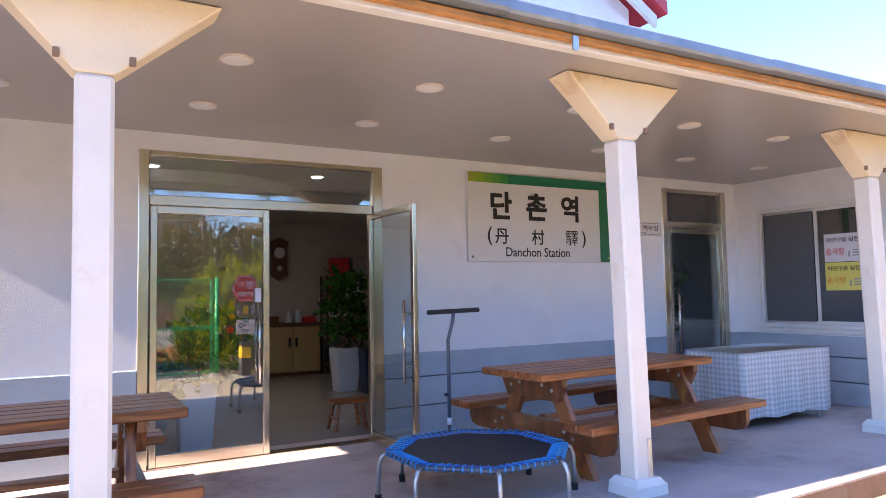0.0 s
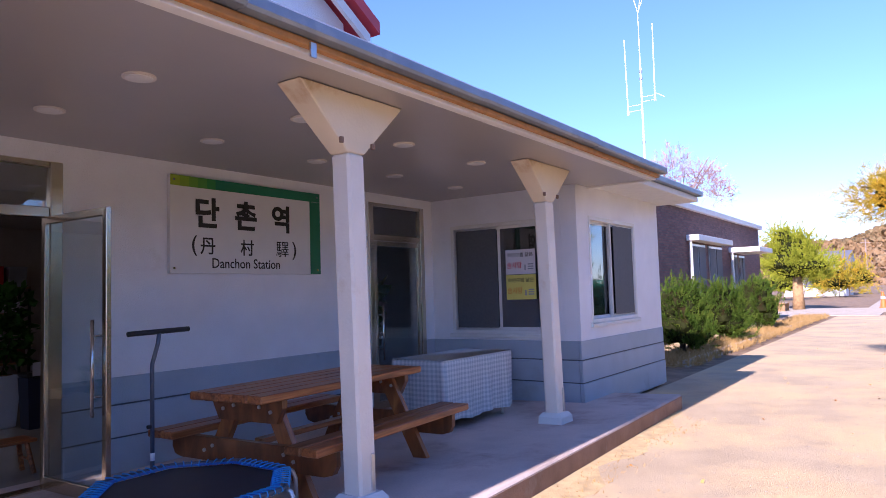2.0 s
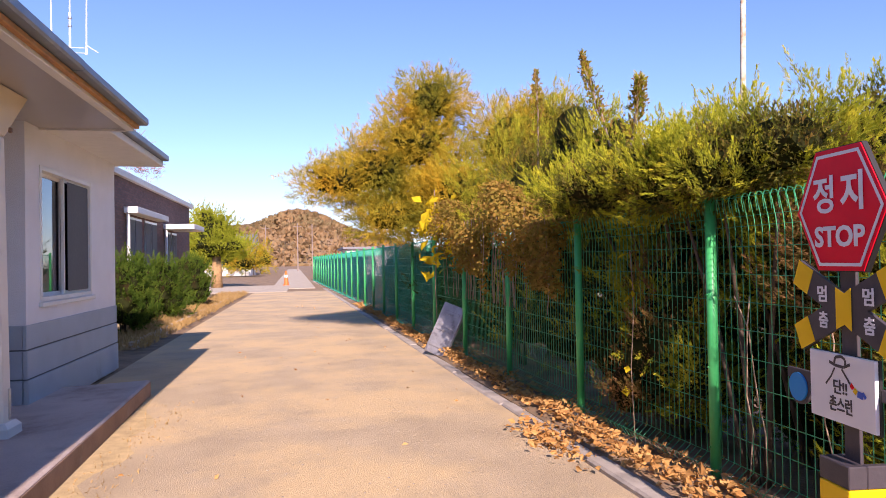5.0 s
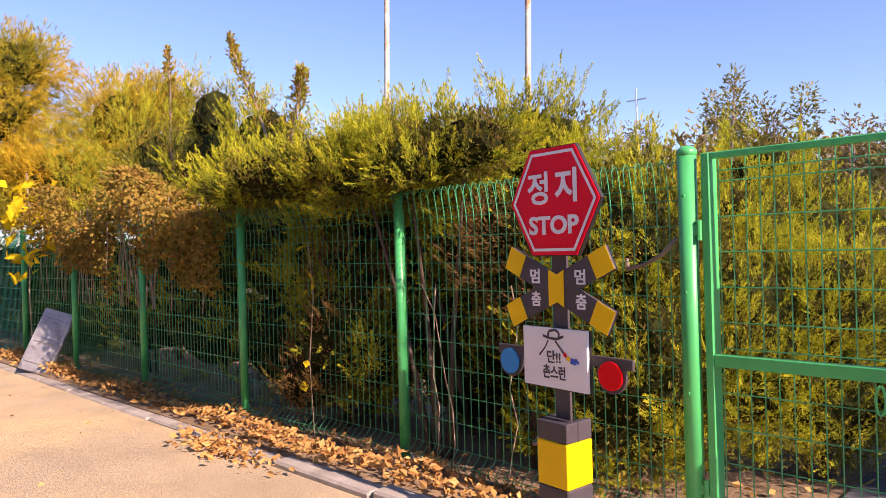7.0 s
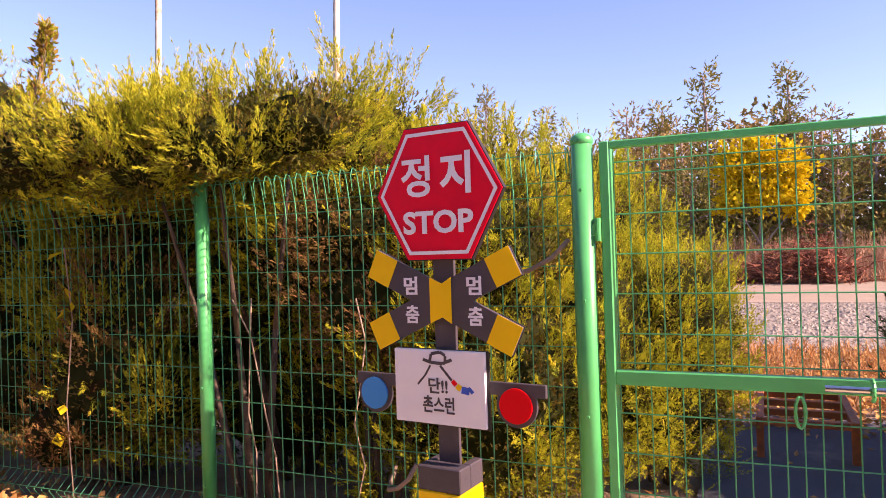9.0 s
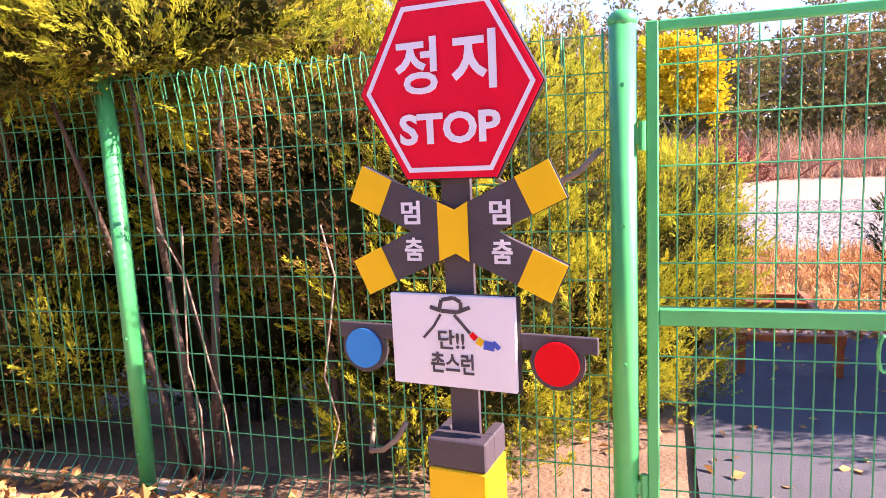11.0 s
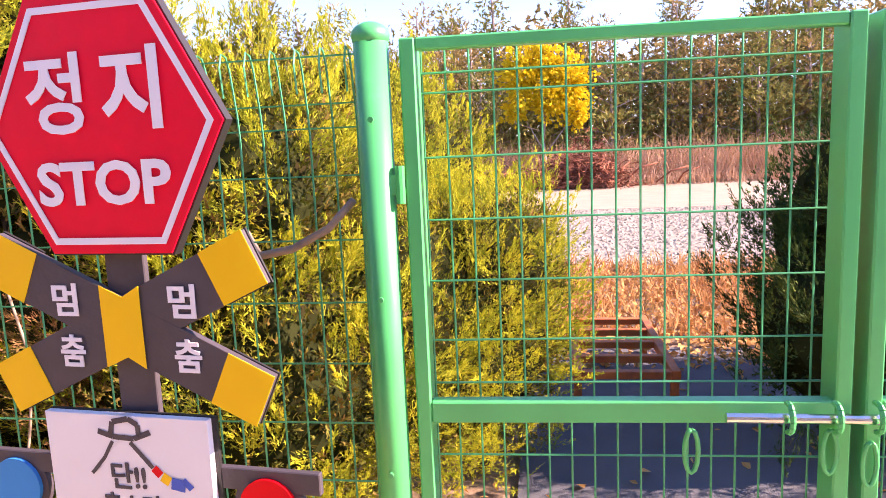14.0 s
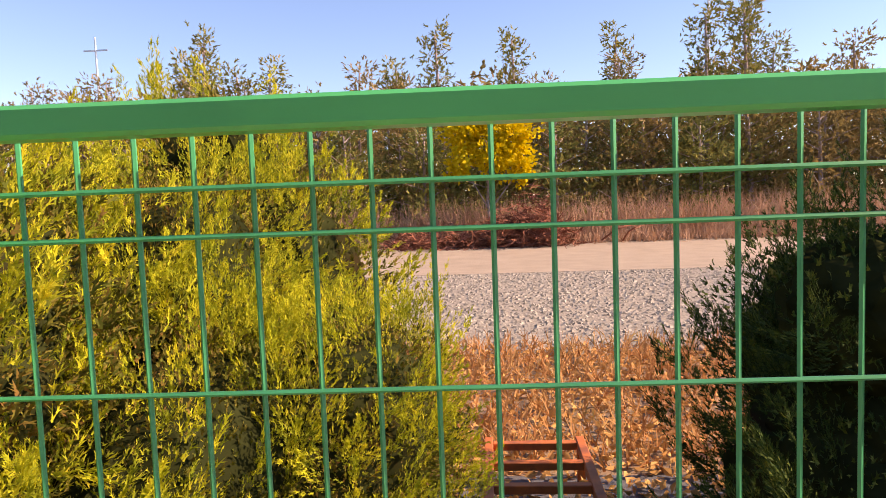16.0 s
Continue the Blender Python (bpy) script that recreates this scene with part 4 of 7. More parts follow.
# ---------- furniture on the platform ----------
def picnic_table(at, label, turn=0.0):
    """A-frame table with two fixed benches, length along x."""
    t = thing("picnic_table", label, "picnic table", at, turn, group="picnic tables")
    L = 0.975
    for i in range(5):
        y = -0.36 + i * 0.146
        part("top_plank", box(-L, L, y, y + 0.14, 0.695, 0.752, 0.009), M["wood"], t)
    for sy in (-1, 1):
        b = part("bench", box(-L, L, sy * 0.70 - 0.145, sy * 0.70 - 0.004, 0.39, 0.445, 0.009), M["wood"], t)
        part("bench_plank", box(-L, L, sy * 0.70 + 0.004, sy * 0.70 + 0.145, 0.39, 0.445, 0.009), M["wood"], b)
    for sx in (-1, 1):
        x = sx * 0.72
        beam = prism([(-0.82, 0.29), (-0.79, 0.235), (-0.72, 0.215), (0.72, 0.215), (0.79, 0.235), (0.82, 0.29), (0.82, 0.388), (-0.82, 0.388)], 0.05)
        part("seat_beam", bm_turn(beam, pose(x + sx * 0.026 + 0.025, 0, 0, 0, 0, 90)), M["wood_end"], t, "dark reddish seat beam")
        cleat = prism([(-0.35, 0.694), (-0.35, 0.64), (-0.29, 0.53), (0.29, 0.53), (0.35, 0.64), (0.35, 0.694)], 0.05)
        part("top_cleat", bm_turn(cleat, pose(x + sx * 0.026 + 0.025, 0, 0, 0, 0, 90)), M["wood_end"], t, "dark reddish cleat under the top")
        for sy in (-1, 1):
            leg = prism([(sy * 0.60, 0.0), (sy * 0.46, 0.0), (sy * 0.09, 0.694), (sy * 0.23, 0.694)], 0.05)
            part("leg", bm_turn(leg, pose(x - sx * 0.026 + 0.025, 0, 0, 0, 0, 90)), M["wood_leg"], t)
        for y, z in ((-0.45, 0.29), (-0.36, 0.33), (0.45, 0.29), (0.36, 0.33), (-0.24, 0.61), (-0.13, 0.64), (0.24, 0.61), (0.13, 0.64)):
            part("bolt", rod((x - sx * 0.06, y, z), (x + sx * 0.062, y, z), 0.014, 8), M["galv"], t)
    brace = bmesh.new()
    add_box(brace, -0.66, 0.66, -0.04, 0.04, 0.35, 0.39)
    part("brace", brace, M["wood"], t)
    return t


def bm_turn(bm, m):
    bmesh.ops.transform(bm, matrix=m, verts=bm.verts)
    return bm


picnic_table((4.07, -1.69, plat_z(-1.69)), "varnished reddish-brown wooden picnic table with two fixed benches", 4.0)
picnic_table((-0.23, -1.76, plat_z(-1.76)), "varnished brown picnic table in front of the bright wall")

# trampoline with a handle
t = thing("trampoline", "small octagonal trampoline with blue edge cover and bent steel legs", "trampoline", (2.54, -2.18, plat_z(-2.18)))
R, H = 0.60, 0.31
corners = [(R * math.cos(math.pi * k / 4 - 1.15), R * math.sin(math.pi * k / 4 - 1.15)) for k in range(8)]
ring = [Vector((x, y, H)) for x, y in corners]
loop = []
for k in range(8):
    a, b = ring[k], ring[(k + 1) % 8]
    loop += [a.lerp(b, 0.06), a.lerp(b, 0.5), a.lerp(b, 0.94)]
loop.append(loop[0])
part("ring", tube(loop, 0.015, 8), M["pole_grey"], t, "dark steel ring tube", True)
bm = bmesh.new()
outer = [bm.verts.new((x * 0.94, y * 0.94, H + 0.006)) for x, y in corners]
inner = [bm.verts.new((x * 0.835, y * 0.835, H + 0.004)) for x, y in corners]
low = [bm.verts.new((x * 0.94, y * 0.94, H - 0.006)) for x, y in corners]
for k in range(8):
    j = (k + 1) % 8
    bm.faces.new((outer[k], outer[j], inner[j], inner[k]))
    bm.faces.new((outer[k], outer[j], low[j], low[k]))
part("edge_cover", bm, M["blue_cover"], t, "bright blue fabric edge cover")
bm = bmesh.new()
bm.faces.new([bm.verts.new((x * 0.85, y * 0.85, H - 0.002)) for x, y in corners])
bm.faces.new([bm.verts.new((x * 0.85, y * 0.85, H - 0.007)) for x, y in reversed(corners)])
part("jumping_mat", bm, M["mat_black"], t, "black woven jumping mat")
for k in range(8):
    a, b = ring[k], ring[(k + 1) % 8]
    for q in range(8):
        f = 0.1 + 0.8 * q / 7
        p = a.lerp(b, f)
        n = Vector((p.x, p.y, 0)).normalized()
        pts = [p - n * 0.085 + Vector((0, 0, 0.008)), p - n * 0.03 + Vector((0, 0, 0.02)), p + n * 0.012 + Vector((0, 0, 0.018)), p + n * 0.02 + Vector((0, 0, -0.004)), p - n * 0.01 + Vector((0, 0, -0.02))]
        part("cord", tube(pts, 0.0045, 5), M["cord"], t)
for k in range(8):
    p = ring[k]
    n = Vector((p.x, p.y, 0)).normalized()
    leg = part("leg", tube([p - Vector((0, 0, 0.005)), p + n * 0.03 - Vector((0, 0, 0.02)), p + n * 0.05 - Vector((0, 0, 0.07)), p + n * 0.055 - Vector((0, 0, H - 0.02))], 0.014, 8), M["galv"], t, "bent galvanised steel leg", True)
    part("rubber_foot", rod(p + n * 0.055 - Vector((0, 0, H)), p + n * 0.055 - Vector((0, 0, H - 0.05)), 0.022, 10), M["rubber"], leg)
hx, hy = 0.12, 0.585
part("handle_pole", tube([(hx, hy, 0.02), (hx, hy, 0.98), (hx + 0.03, hy - 0.02, 1.12), (hx + 0.04, hy - 0.02, 1.19)], 0.014, 8), M["pole_grey"], t, "dark steel handle pole", True)
part("handle_bar", rod((hx - 0.18, hy - 0.02, 1.19), (hx + 0.26, hy - 0.02, 1.20), 0.017, 10), M["rubber"], t, "black foam handlebar", True)
part("pole_band", rod((hx, hy, 0.36), (hx, hy, 0.41), 0.016, 10), M["sign_white"], t, "white sticker on the pole", True)
part("knob", rod((hx - 0.035, hy, 0.58), (hx - 0.01, hy, 0.58), 0.012, 8), M["rubber"], t)


# table under a checked cloth
def gingham():
    m = bpy.data.materials.new("gingham")
    m.use_nodes = True
    n, l = m.node_tree.nodes, m.node_tree.links
    tc = n.new("ShaderNodeTexCoord")
    sep = n.new("ShaderNodeSeparateXYZ")
    l.new(tc.outputs["UV"], sep.inputs[0])
    acc = None
    for i in (0, 1):
        a = n.new("ShaderNodeMath")
        a.operation = "FRACT"
        l.new(sep.outputs[i], a.inputs[0])
        b = n.new("ShaderNodeMath")
        b.operation = "GREATER_THAN"
        b.inputs[1].default_value = 0.5
        l.new(a.outputs[0], b.inputs[0])
        if acc is None:
            acc = b
        else:
            s2 = n.new("ShaderNodeMath")
            l.new(acc.outputs[0], s2.inputs[0])
            l.new(b.outputs[0], s2.inputs[1])
            acc = s2
    h = n.new("ShaderNodeMath")
    h.operation = "MULTIPLY"
    h.inputs[1].default_value = 0.5
    l.new(acc.outputs[0], h.inputs[0])
    ramp = n.new("ShaderNodeValToRGB")
    ramp.color_ramp.elements[0].color = (0.36, 0.42, 0.46, 1)
    ramp.color_ramp.elements[1].color = (0.62, 0.64, 0.66, 1)
    l.new(h.outputs[0], ramp.inputs[0])
    l.new(ramp.outputs[0], n["Principled BSDF"].inputs["Base Color"])
    n["Principled BSDF"].inputs["Roughness"].default_value = 0.5
    return m


M["gingham"] = gingham()
zc = plat_z(-1.8)
t = thing("folding_table", "long table hidden under a checked cloth", "table", (6.42, -1.42, zc))
part("tabletop", box(-0.65, 0.65, -0.30, 0.30, 0.69, 0.715, 0.006), M["wood_pale"], t)
for sx in (-1, 1):
    for sy in (-1, 1):
        part("leg", rod((sx * 0.58, sy * 0.25, 0), (sx * 0.58, sy * 0.25, 0.69), 0.015, 8), M["galv"], t)
cloth = thing("tablecloth", "grey-blue and white checked tablecloth hanging to near the floor", "tablecloth", (6.42, -1.42, zc))
verts, faces, uvs = [], [], []
per = []
hw, hd = 0.68, 0.335
N = 40
for i in range(N):
    per.append((-hw + 2 * hw * i / N, -hd, 0))
for i in range(N // 2):
    per.append((hw, -hd + 2 * hd * i / (N // 2), 1))
for i in range(N):
    per.append((hw - 2 * hw * i / N, hd, 2))
for i in range(N // 2):
    per.append((-hw, hd - 2 * hd * i / (N // 2), 3))
dist = 0.0
rows_z = [0.722, 0.70, 0.55, 0.36, 0.18, 0.10]
P = len(per)
run = []
for i, (x, y, sd) in enumerate(per):
    if i:
        dist += math.hypot(x - per[i - 1][0], y - per[i - 1][1])
    run.append(dist)
for r, z in enumerate(rows_z):
    for i, (x, y, sd) in enumerate(per):
        wv = 0.0 if r == 0 else (0.012 + 0.010 * math.sin(run[i] * 17) * r / 3 + 0.008 * math.sin(run[i] * 31 + 1) * r / 3)
        nx, ny = ((0, -1), (1, 0), (0, 1), (-1, 0))[sd]
        zz = z + (0.012 * math.sin(run[i] * 9) if r == len(rows_z) - 1 else 0)
        verts.append((x + nx * wv, y + ny * wv, zz))
for r in range(len(rows_z) - 1):
    for i in range(P):
        faces.append((r * P + i, r * P + (i + 1) % P, (r + 1) * P + (i + 1) % P, (r + 1) * P + i))
faces.append(tuple(range(P)))
me = mesh_of("drape", verts, faces, M["gingham"], True)
uv = me.uv_layers.new(name="UVMap")
for poly in me.polygons:
    for li in poly.loop_indices:
        vi = me.loops[li].vertex_index
        c = me.vertices[vi].co
        if len(poly.vertices) > 4:
            uv.data[li].uv = (c.x / 0.05, c.y / 0.05)
        else:
            u = run[vi % P] if not (vi % P == 0 and (P - 1) in [v % P for v in poly.vertices]) else run[-1] + 0.03
            uv.data[li].uv = (u / 0.05, c.z / 0.05)
hang(new("drape", me), cloth)

# ---------- waiting room ----------
struct("floor_1", box(-3.0, 5.6, 0.35, 6.3, -0.1, 0.088), M["tile_floor"], "polished grey tiled waiting room floor", "floor")
struct("wall_room_back", box(-3.0, 5.6, 6.3, 6.5, 0, 3.0), M["room_wall"], "plain cream inner back wall")
struct("wall_room_left", box(-3.2, -3.0, 0.22, 6.5, 0, 3.0), M["room_wall"], "plain cream inner side wall")
struct("wall_room_right", box(5.6, 5.8, 0.22, 6.5, 0, 3.0), M["room_wall"], "plain cream partition wall")
bm = box(-3.0, 5.6, 0.22, 6.3, 2.8, 2.9)
struct("ceiling_2", bm, M["room_wall"], "plain waiting room ceiling", "ceiling")
cove = thing("ceiling_cove", "round stepped ceiling recess with a dim glow", "ceiling", (1.4, 2.6, 2.74), kind="structure")
bm = bmesh.new()
bmesh.ops.create_cone(bm, cap_ends=False, segments=40, radius1=1.15, radius2=1.3, depth=0.1)
part("cove_ring", bm, M["trim_white"], cove, "", True)
em = bpy.data.materials.new("lamp_glow")
em.use_nodes = True
em.node_tree.nodes["Principled BSDF"].inputs["Emission Color"].default_value = (1, 0.9, 0.75, 1)
em.node_tree.nodes["Principled BSDF"].inputs["Emission Strength"].default_value = 9
for x, y in ((0.9, 1.2), (2.6, 1.2), (0.6, 4.2), (3.0, 4.2)):
    l = thing("ceiling_spot", "small lit round ceiling spot in the waiting room", "lamp", (x, y, 2.8), group="ceiling spots")
    part("trim_ring", rod((0, 0, -0.012), (0, 0, 0), 0.08, 20), M["trim_white"], l)
    part("bulb", rod((0, 0, -0.018), (0, 0, -0.012), 0.055, 20), em, l)
room_light = new("waiting_room_lamp", bpy.data.lights.new("waiting_room_lamp", "AREA"))
room_light.data.energy, room_light.data.size, room_light.data.color = 3.0, 1.6, (1, 0.9, 0.78)
room_light.matrix_basis = pose(1.4, 2.6, 2.72)
# office behind the second door and the wing
struct("floor_2", box(5.8, 8.0, 0.35, 6.3, -0.1, 0.086), M["tile_floor"], "dim office floor", "floor")
struct("floor_3", box(8.22, 10.9, -2.02, 6.3, -0.1, 0.086), M["tile_floor"], "dim floor inside the wing", "floor")
struct("wall_office_back", box(5.8, 10.9, 6.3, 6.5, 0, 3.0), M["room_wall"], "plain office back wall")
struct("ceiling_3", box(5.8, 10.9, 0.22, 6.3, 2.8, 2.9), M["room_wall"], "plain office ceiling", "ceiling")
struct("ceiling_4", box(8.22, 10.9, -2.02, 0.22, 2.8, 2.9), M["room_wall"], "plain wing ceiling", "ceiling")


def pot_plant(name, label, at, pot_h, pot_w, lobes, count, size, material, seed, pot="pot_white"):
    t = thing(name, label, "plant", at)
    bm = bmesh.new()
    bmesh.ops.create_cone(bm, cap_ends=True, segments=4, radius1=pot_w * 0.55, radius2=pot_w * 0.72, depth=pot_h, matrix=Matrix.Translation((0, 0, pot_h / 2)) @ Matrix.Rotation(radians(45), 4, "Z"))
    bmesh.ops.bevel(bm, geom=list(bm.edges), offset=0.012, segments=2, affect="EDGES")
    part("pot", bm, M[pot], t)
    part("soil", rod((0, 0, pot_h), (0, 0, pot_h + 0.006), pot_w * 0.4, 12), M["soil"], t)
    g = np.random.default_rng(seed)
    bm = bmesh.new()
    for k in range(5):
        a = k * 1.3
        add_rod(bm, (0.03 * math.cos(a), 0.03 * math.sin(a), pot_h), (0.15 * math.cos(a), 0.15 * math.sin(a), pot_h + 0.45), 0.008, 6)
    part("stems", bm, M["bark"], t)
    p, d = shell(lobes, count, g, 0.3, 1.05, 0.1)
    hang(new("foliage", tri_mesh("foliage", leaves(p, d, size, g, 0.75), M[material])), t)
    return t


pot_plant("potted_plant", "leafy green plant in a tall white planter behind the glass", (1.22, 0.62, 0.09), 0.62, 0.34, [(0, 0, 0.85, 0.34, 0.28, 0.33), (0.22, 0, 1.02, 0.22, 0.2, 0.24)], 420, 0.15, "house_plant", 3)
pot_plant("potted_plant", "dark leafy plant in a tall white pot", (3.75, 3.4, 0.09), 0.62, 0.36, [(0, 0, 1.05, 0.34, 0.3, 0.42), (0.05, 0, 1.45, 0.26, 0.24, 0.3)], 420, 0.14, "house_plant", 4)
pot_plant("potted_plant", "low bushy plant in a white pot inside the entrance", (0.95, 1.5, 0.09), 0.35, 0.3, [(0, 0, 0.65, 0.34, 0.3, 0.3)], 260, 0.14, "house_plant", 5)
pot_plant("potted_plant", "broad-leaved plant in a pale pot behind the office door", (7.15, 0.75, 0.09), 0.72, 0.3, [(0, 0, 1.1, 0.3, 0.25, 0.35), (0.1, 0, 1.5, 0.25, 0.2, 0.3)], 120, 0.3, "house_plant", 6)

t = thing("cabinet", "low yellowish wooden cabinet with two doors and dark top", "cabinet", (3.65, 5.9, 0.09))
part("body", box(-0.5, 0.5, -0.25, 0.3, 0.06, 0.86, 0.005), M["cabinet"], t)
part("plinth", box(-0.48, 0.48, -0.22, 0.28, 0, 0.06), M["cabinet_dark"], t)
part("top", box(-0.53, 0.53, -0.29, 0.32, 0.862, 0.91, 0.006), M["cabinet_dark"], t, "dark brown top board")
for sx in (-1, 1):
    dd = part("door", box(sx * 0.245 - 0.235, sx * 0.245 + 0.235, -0.272, -0.252, 0.08, 0.845, 0.004), M["cabinet"], t)
    part("handle", box(sx * 0.06 - 0.02, sx * 0.06 + 0.02, -0.29, -0.273, 0.5, 0.66, 0.004), M["black_plastic"], dd)
for x, h, mt, nm, lb in ((-0.3, 0.12, "cabinet_dark", "tray", "dark tray on the cabinet"), (0.0, 0.2, "pot_white", "jar", "pale jar on the cabinet"), (0.18, 0.22, "pot_white", "jar", "pale jar on the cabinet"), (0.38, 0.1, "box_red", "gift_box", "small red box on the cabinet")):
    o = thing(nm, lb, nm.replace("_", " "), (3.65 + x, 5.9, 1.0))
    bm = rod((0, 0, 0), (0, 0, h), 0.06, 14, 0.05) if nm == "jar" else box(-0.11, 0.11, -0.08, 0.08, 0, h, 0.01)
    part("body", bm, M[mt], o)
t = thing("wall_clock", "dark wooden pendulum clock on the wall", "clock", (3.57, 6.28, 1.75))
part("case", prism([(-0.14, 0.1), (0, 0), (0.14, 0.1), (0.14, 0.62), (0.17, 0.7), (0, 0.78), (-0.17, 0.7), (-0.14, 0.62)], -0.12), M["cabinet_dark"], t)
part("dial", rod((0, -0.125, 0.5), (0, -0.121, 0.5), 0.1, 24), M["board_white"], t, "white clock dial")
part("pendulum", rod((0, -0.125, 0.22), (0, -0.121, 0.22), 0.05, 16), M["galv"], t)
t = thing("shelf_rack", "open black metal shelf rack half filled with boxes", "shelf", (4.75, 6.0, 0.09))
for sx in (-1, 1):
    for sy in (-1, 1):
        part("upright", box(sx * 0.4 - 0.015, sx * 0.4 + 0.015, sy * 0.17 - 0.015, sy * 0.17 + 0.015, 0, 1.75), M["black_plastic"], t)
for z in (0.15, 0.55, 0.95, 1.32, 1.72):
    part("shelf_board", box(-0.41, 0.41, -0.19, 0.19, z, z + 0.025), M["wood_pale"], t)
for x, z, w, h, mt, lb in ((-0.12, 1.745, 0.3, 0.3, "box_red", "red cardboard box on the shelf"), (0.24, 1.745, 0.26, 0.3, "ink_grey", "grey patterned box on the shelf"), (-0.2, 1.345, 0.24, 0.22, "box_orange", "orange box on the shelf"), (0.15, 1.345, 0.3, 0.16, "poster_white", "white box on the shelf"), (-0.15, 0.975, 0.26, 0.18, "poster_white", "white box on the shelf"), (0.2, 0.575, 0.3, 0.22, "cabinet_dark", "brown box on the shelf"), (-0.2, 0.175, 0.28, 0.2, "ink_grey", "grey box on the shelf")):
    o = thing("carton", lb, "box", (4.75 + x, 5.98, 0.09 + z))
    part("carton_body", box(-w / 2, w / 2, -0.14, 0.14, 0, h, 0.004), M[mt], o)
    part("carton_lid", box(-w / 2 - 0.004, w / 2 + 0.004, -0.144, 0.144, h + 0.001, h + 0.02, 0.003), M[mt], o)
for x, y in ((3.98, 3.0), (4.22, 3.05)):
    t = thing("waste_bin", "dark navy waste bin with a pale sign plate", "bin", (x, y, 0.09), group="waste bins")
    bm = bmesh.new()
    bmesh.ops.create_cone(bm, cap_ends=True, segments=4, radius1=0.15, radius2=0.19, depth=0.6, matrix=Matrix.Translation((0, 0, 0.3)) @ Matrix.Rotation(radians(45), 4, "Z"))
    part("body", bm, M["bin_navy"], t)
    part("lid", box(-0.14, 0.14, -0.14, 0.14, 0.601, 0.66, 0.02), M["black_plastic"], t)
    part("sign_plate", box(-0.09, 0.09, -0.15, -0.142, 0.62, 0.78, 0.003), M["poster_white"], t, "pale sign plate with dark letters")
t = thing("stool", "small wooden step stool inside the door", "stool", (2.76, 0.75, 0.09))
part("seat", box(-0.19, 0.19, -0.13, 0.13, 0.27, 0.30, 0.006), M["wood"], t)
for sx in (-1, 1):
    for sy in (-1, 1):
        part("leg", rod((sx * 0.17, sy * 0.11, 0), (sx * 0.12, sy * 0.08, 0.27), 0.02, 6), M["wood"], t)
    part("stretcher", rod((sx * 0.15, -0.09, 0.12), (sx * 0.15, 0.09, 0.12), 0.012, 6), M["wood"], t)


# ---------- fence ----------
fence = thing("fence", "long bright green welded wire fence along the lane", "fence")


clamp = bm_mesh("clamp", rod((0, -0.003, 0), (0, 0.007, 0), 0.007, 8), M["green_paint"])


def fence_post(x, y, r, h, label):
    t = part("post", rod((0, 0, 0), (0, 0, h), r, 16), M["green_paint"], fence, label, True)
    t.matrix_basis = pose(x, y, 0)
    bm = bmesh.new()
    bmesh.ops.create_uvsphere(bm, u_segments=16, v_segments=8, radius=r + 0.005, matrix=Matrix.Translation((0, 0, h - 0.005)) @ Matrix.Diagonal((1, 1, 0.7, 1)))
    part("cap", bm, M["green_paint"], t, "", True)
    if x < 13:
        for z in (0.25, 0.75, 1.2, h - 0.2):
            put_shared("clamp", clamp, t, Matrix.Translation((0, r, z)))
    part("footing", rod((0, 0, -0.02), (0, 0, 0.05), 0.13, 12), M["kerb"], t, "round concrete footing")
    return t


posts = [4.705 + 1.965 * i for i in range(26)]
for x in posts:
    fence_post(x, fence_y(x), 0.034, 1.84, "bright green steel fence post with round cap")
gp = fence_post(2.71, FY, 0.042, 1.83, "thick bright green gate post with domed cap")
fence_post(0.45, FY - 0.16, 0.042, 1.83, "thick green gate post on the far leaf side")

VS, HS = 0.0621, 0.165


def wire_v():
    """An upright wire with folded foot and looped top."""
    z = 1.80
    pts = [(0, 0.05, 0.06), (0, 0.085, 0.11), (0, 0.004, 0.18), (0, 0, 0.9), (0, 0, 1.60), (0, 0.006, 1.66), (0, 0.03, z - 0.03), (0, 0.045, z), (0, 0.07, z + 0.005), (0, 0.085, z - 0.03), (0, 0.075, z - 0.1)]
    return pts


def thin_line(pts, r, seg=4):
    return tube(pts, r, seg)


near_v = bm_mesh("upright_wire", thin_line(wire_v(), 0.0027, 4), M["green_wire"])
near_h = bm_mesh("cross_wire", thin_line([(0, -0.005, 0), (2.0, -0.005, 0)], 0.0027, 4), M["green_wire"])
z_rows = [0.12, 0.18] + [0.18 + HS * k for k in range(1, 9)] + [1.62, 1.68, 1.79]


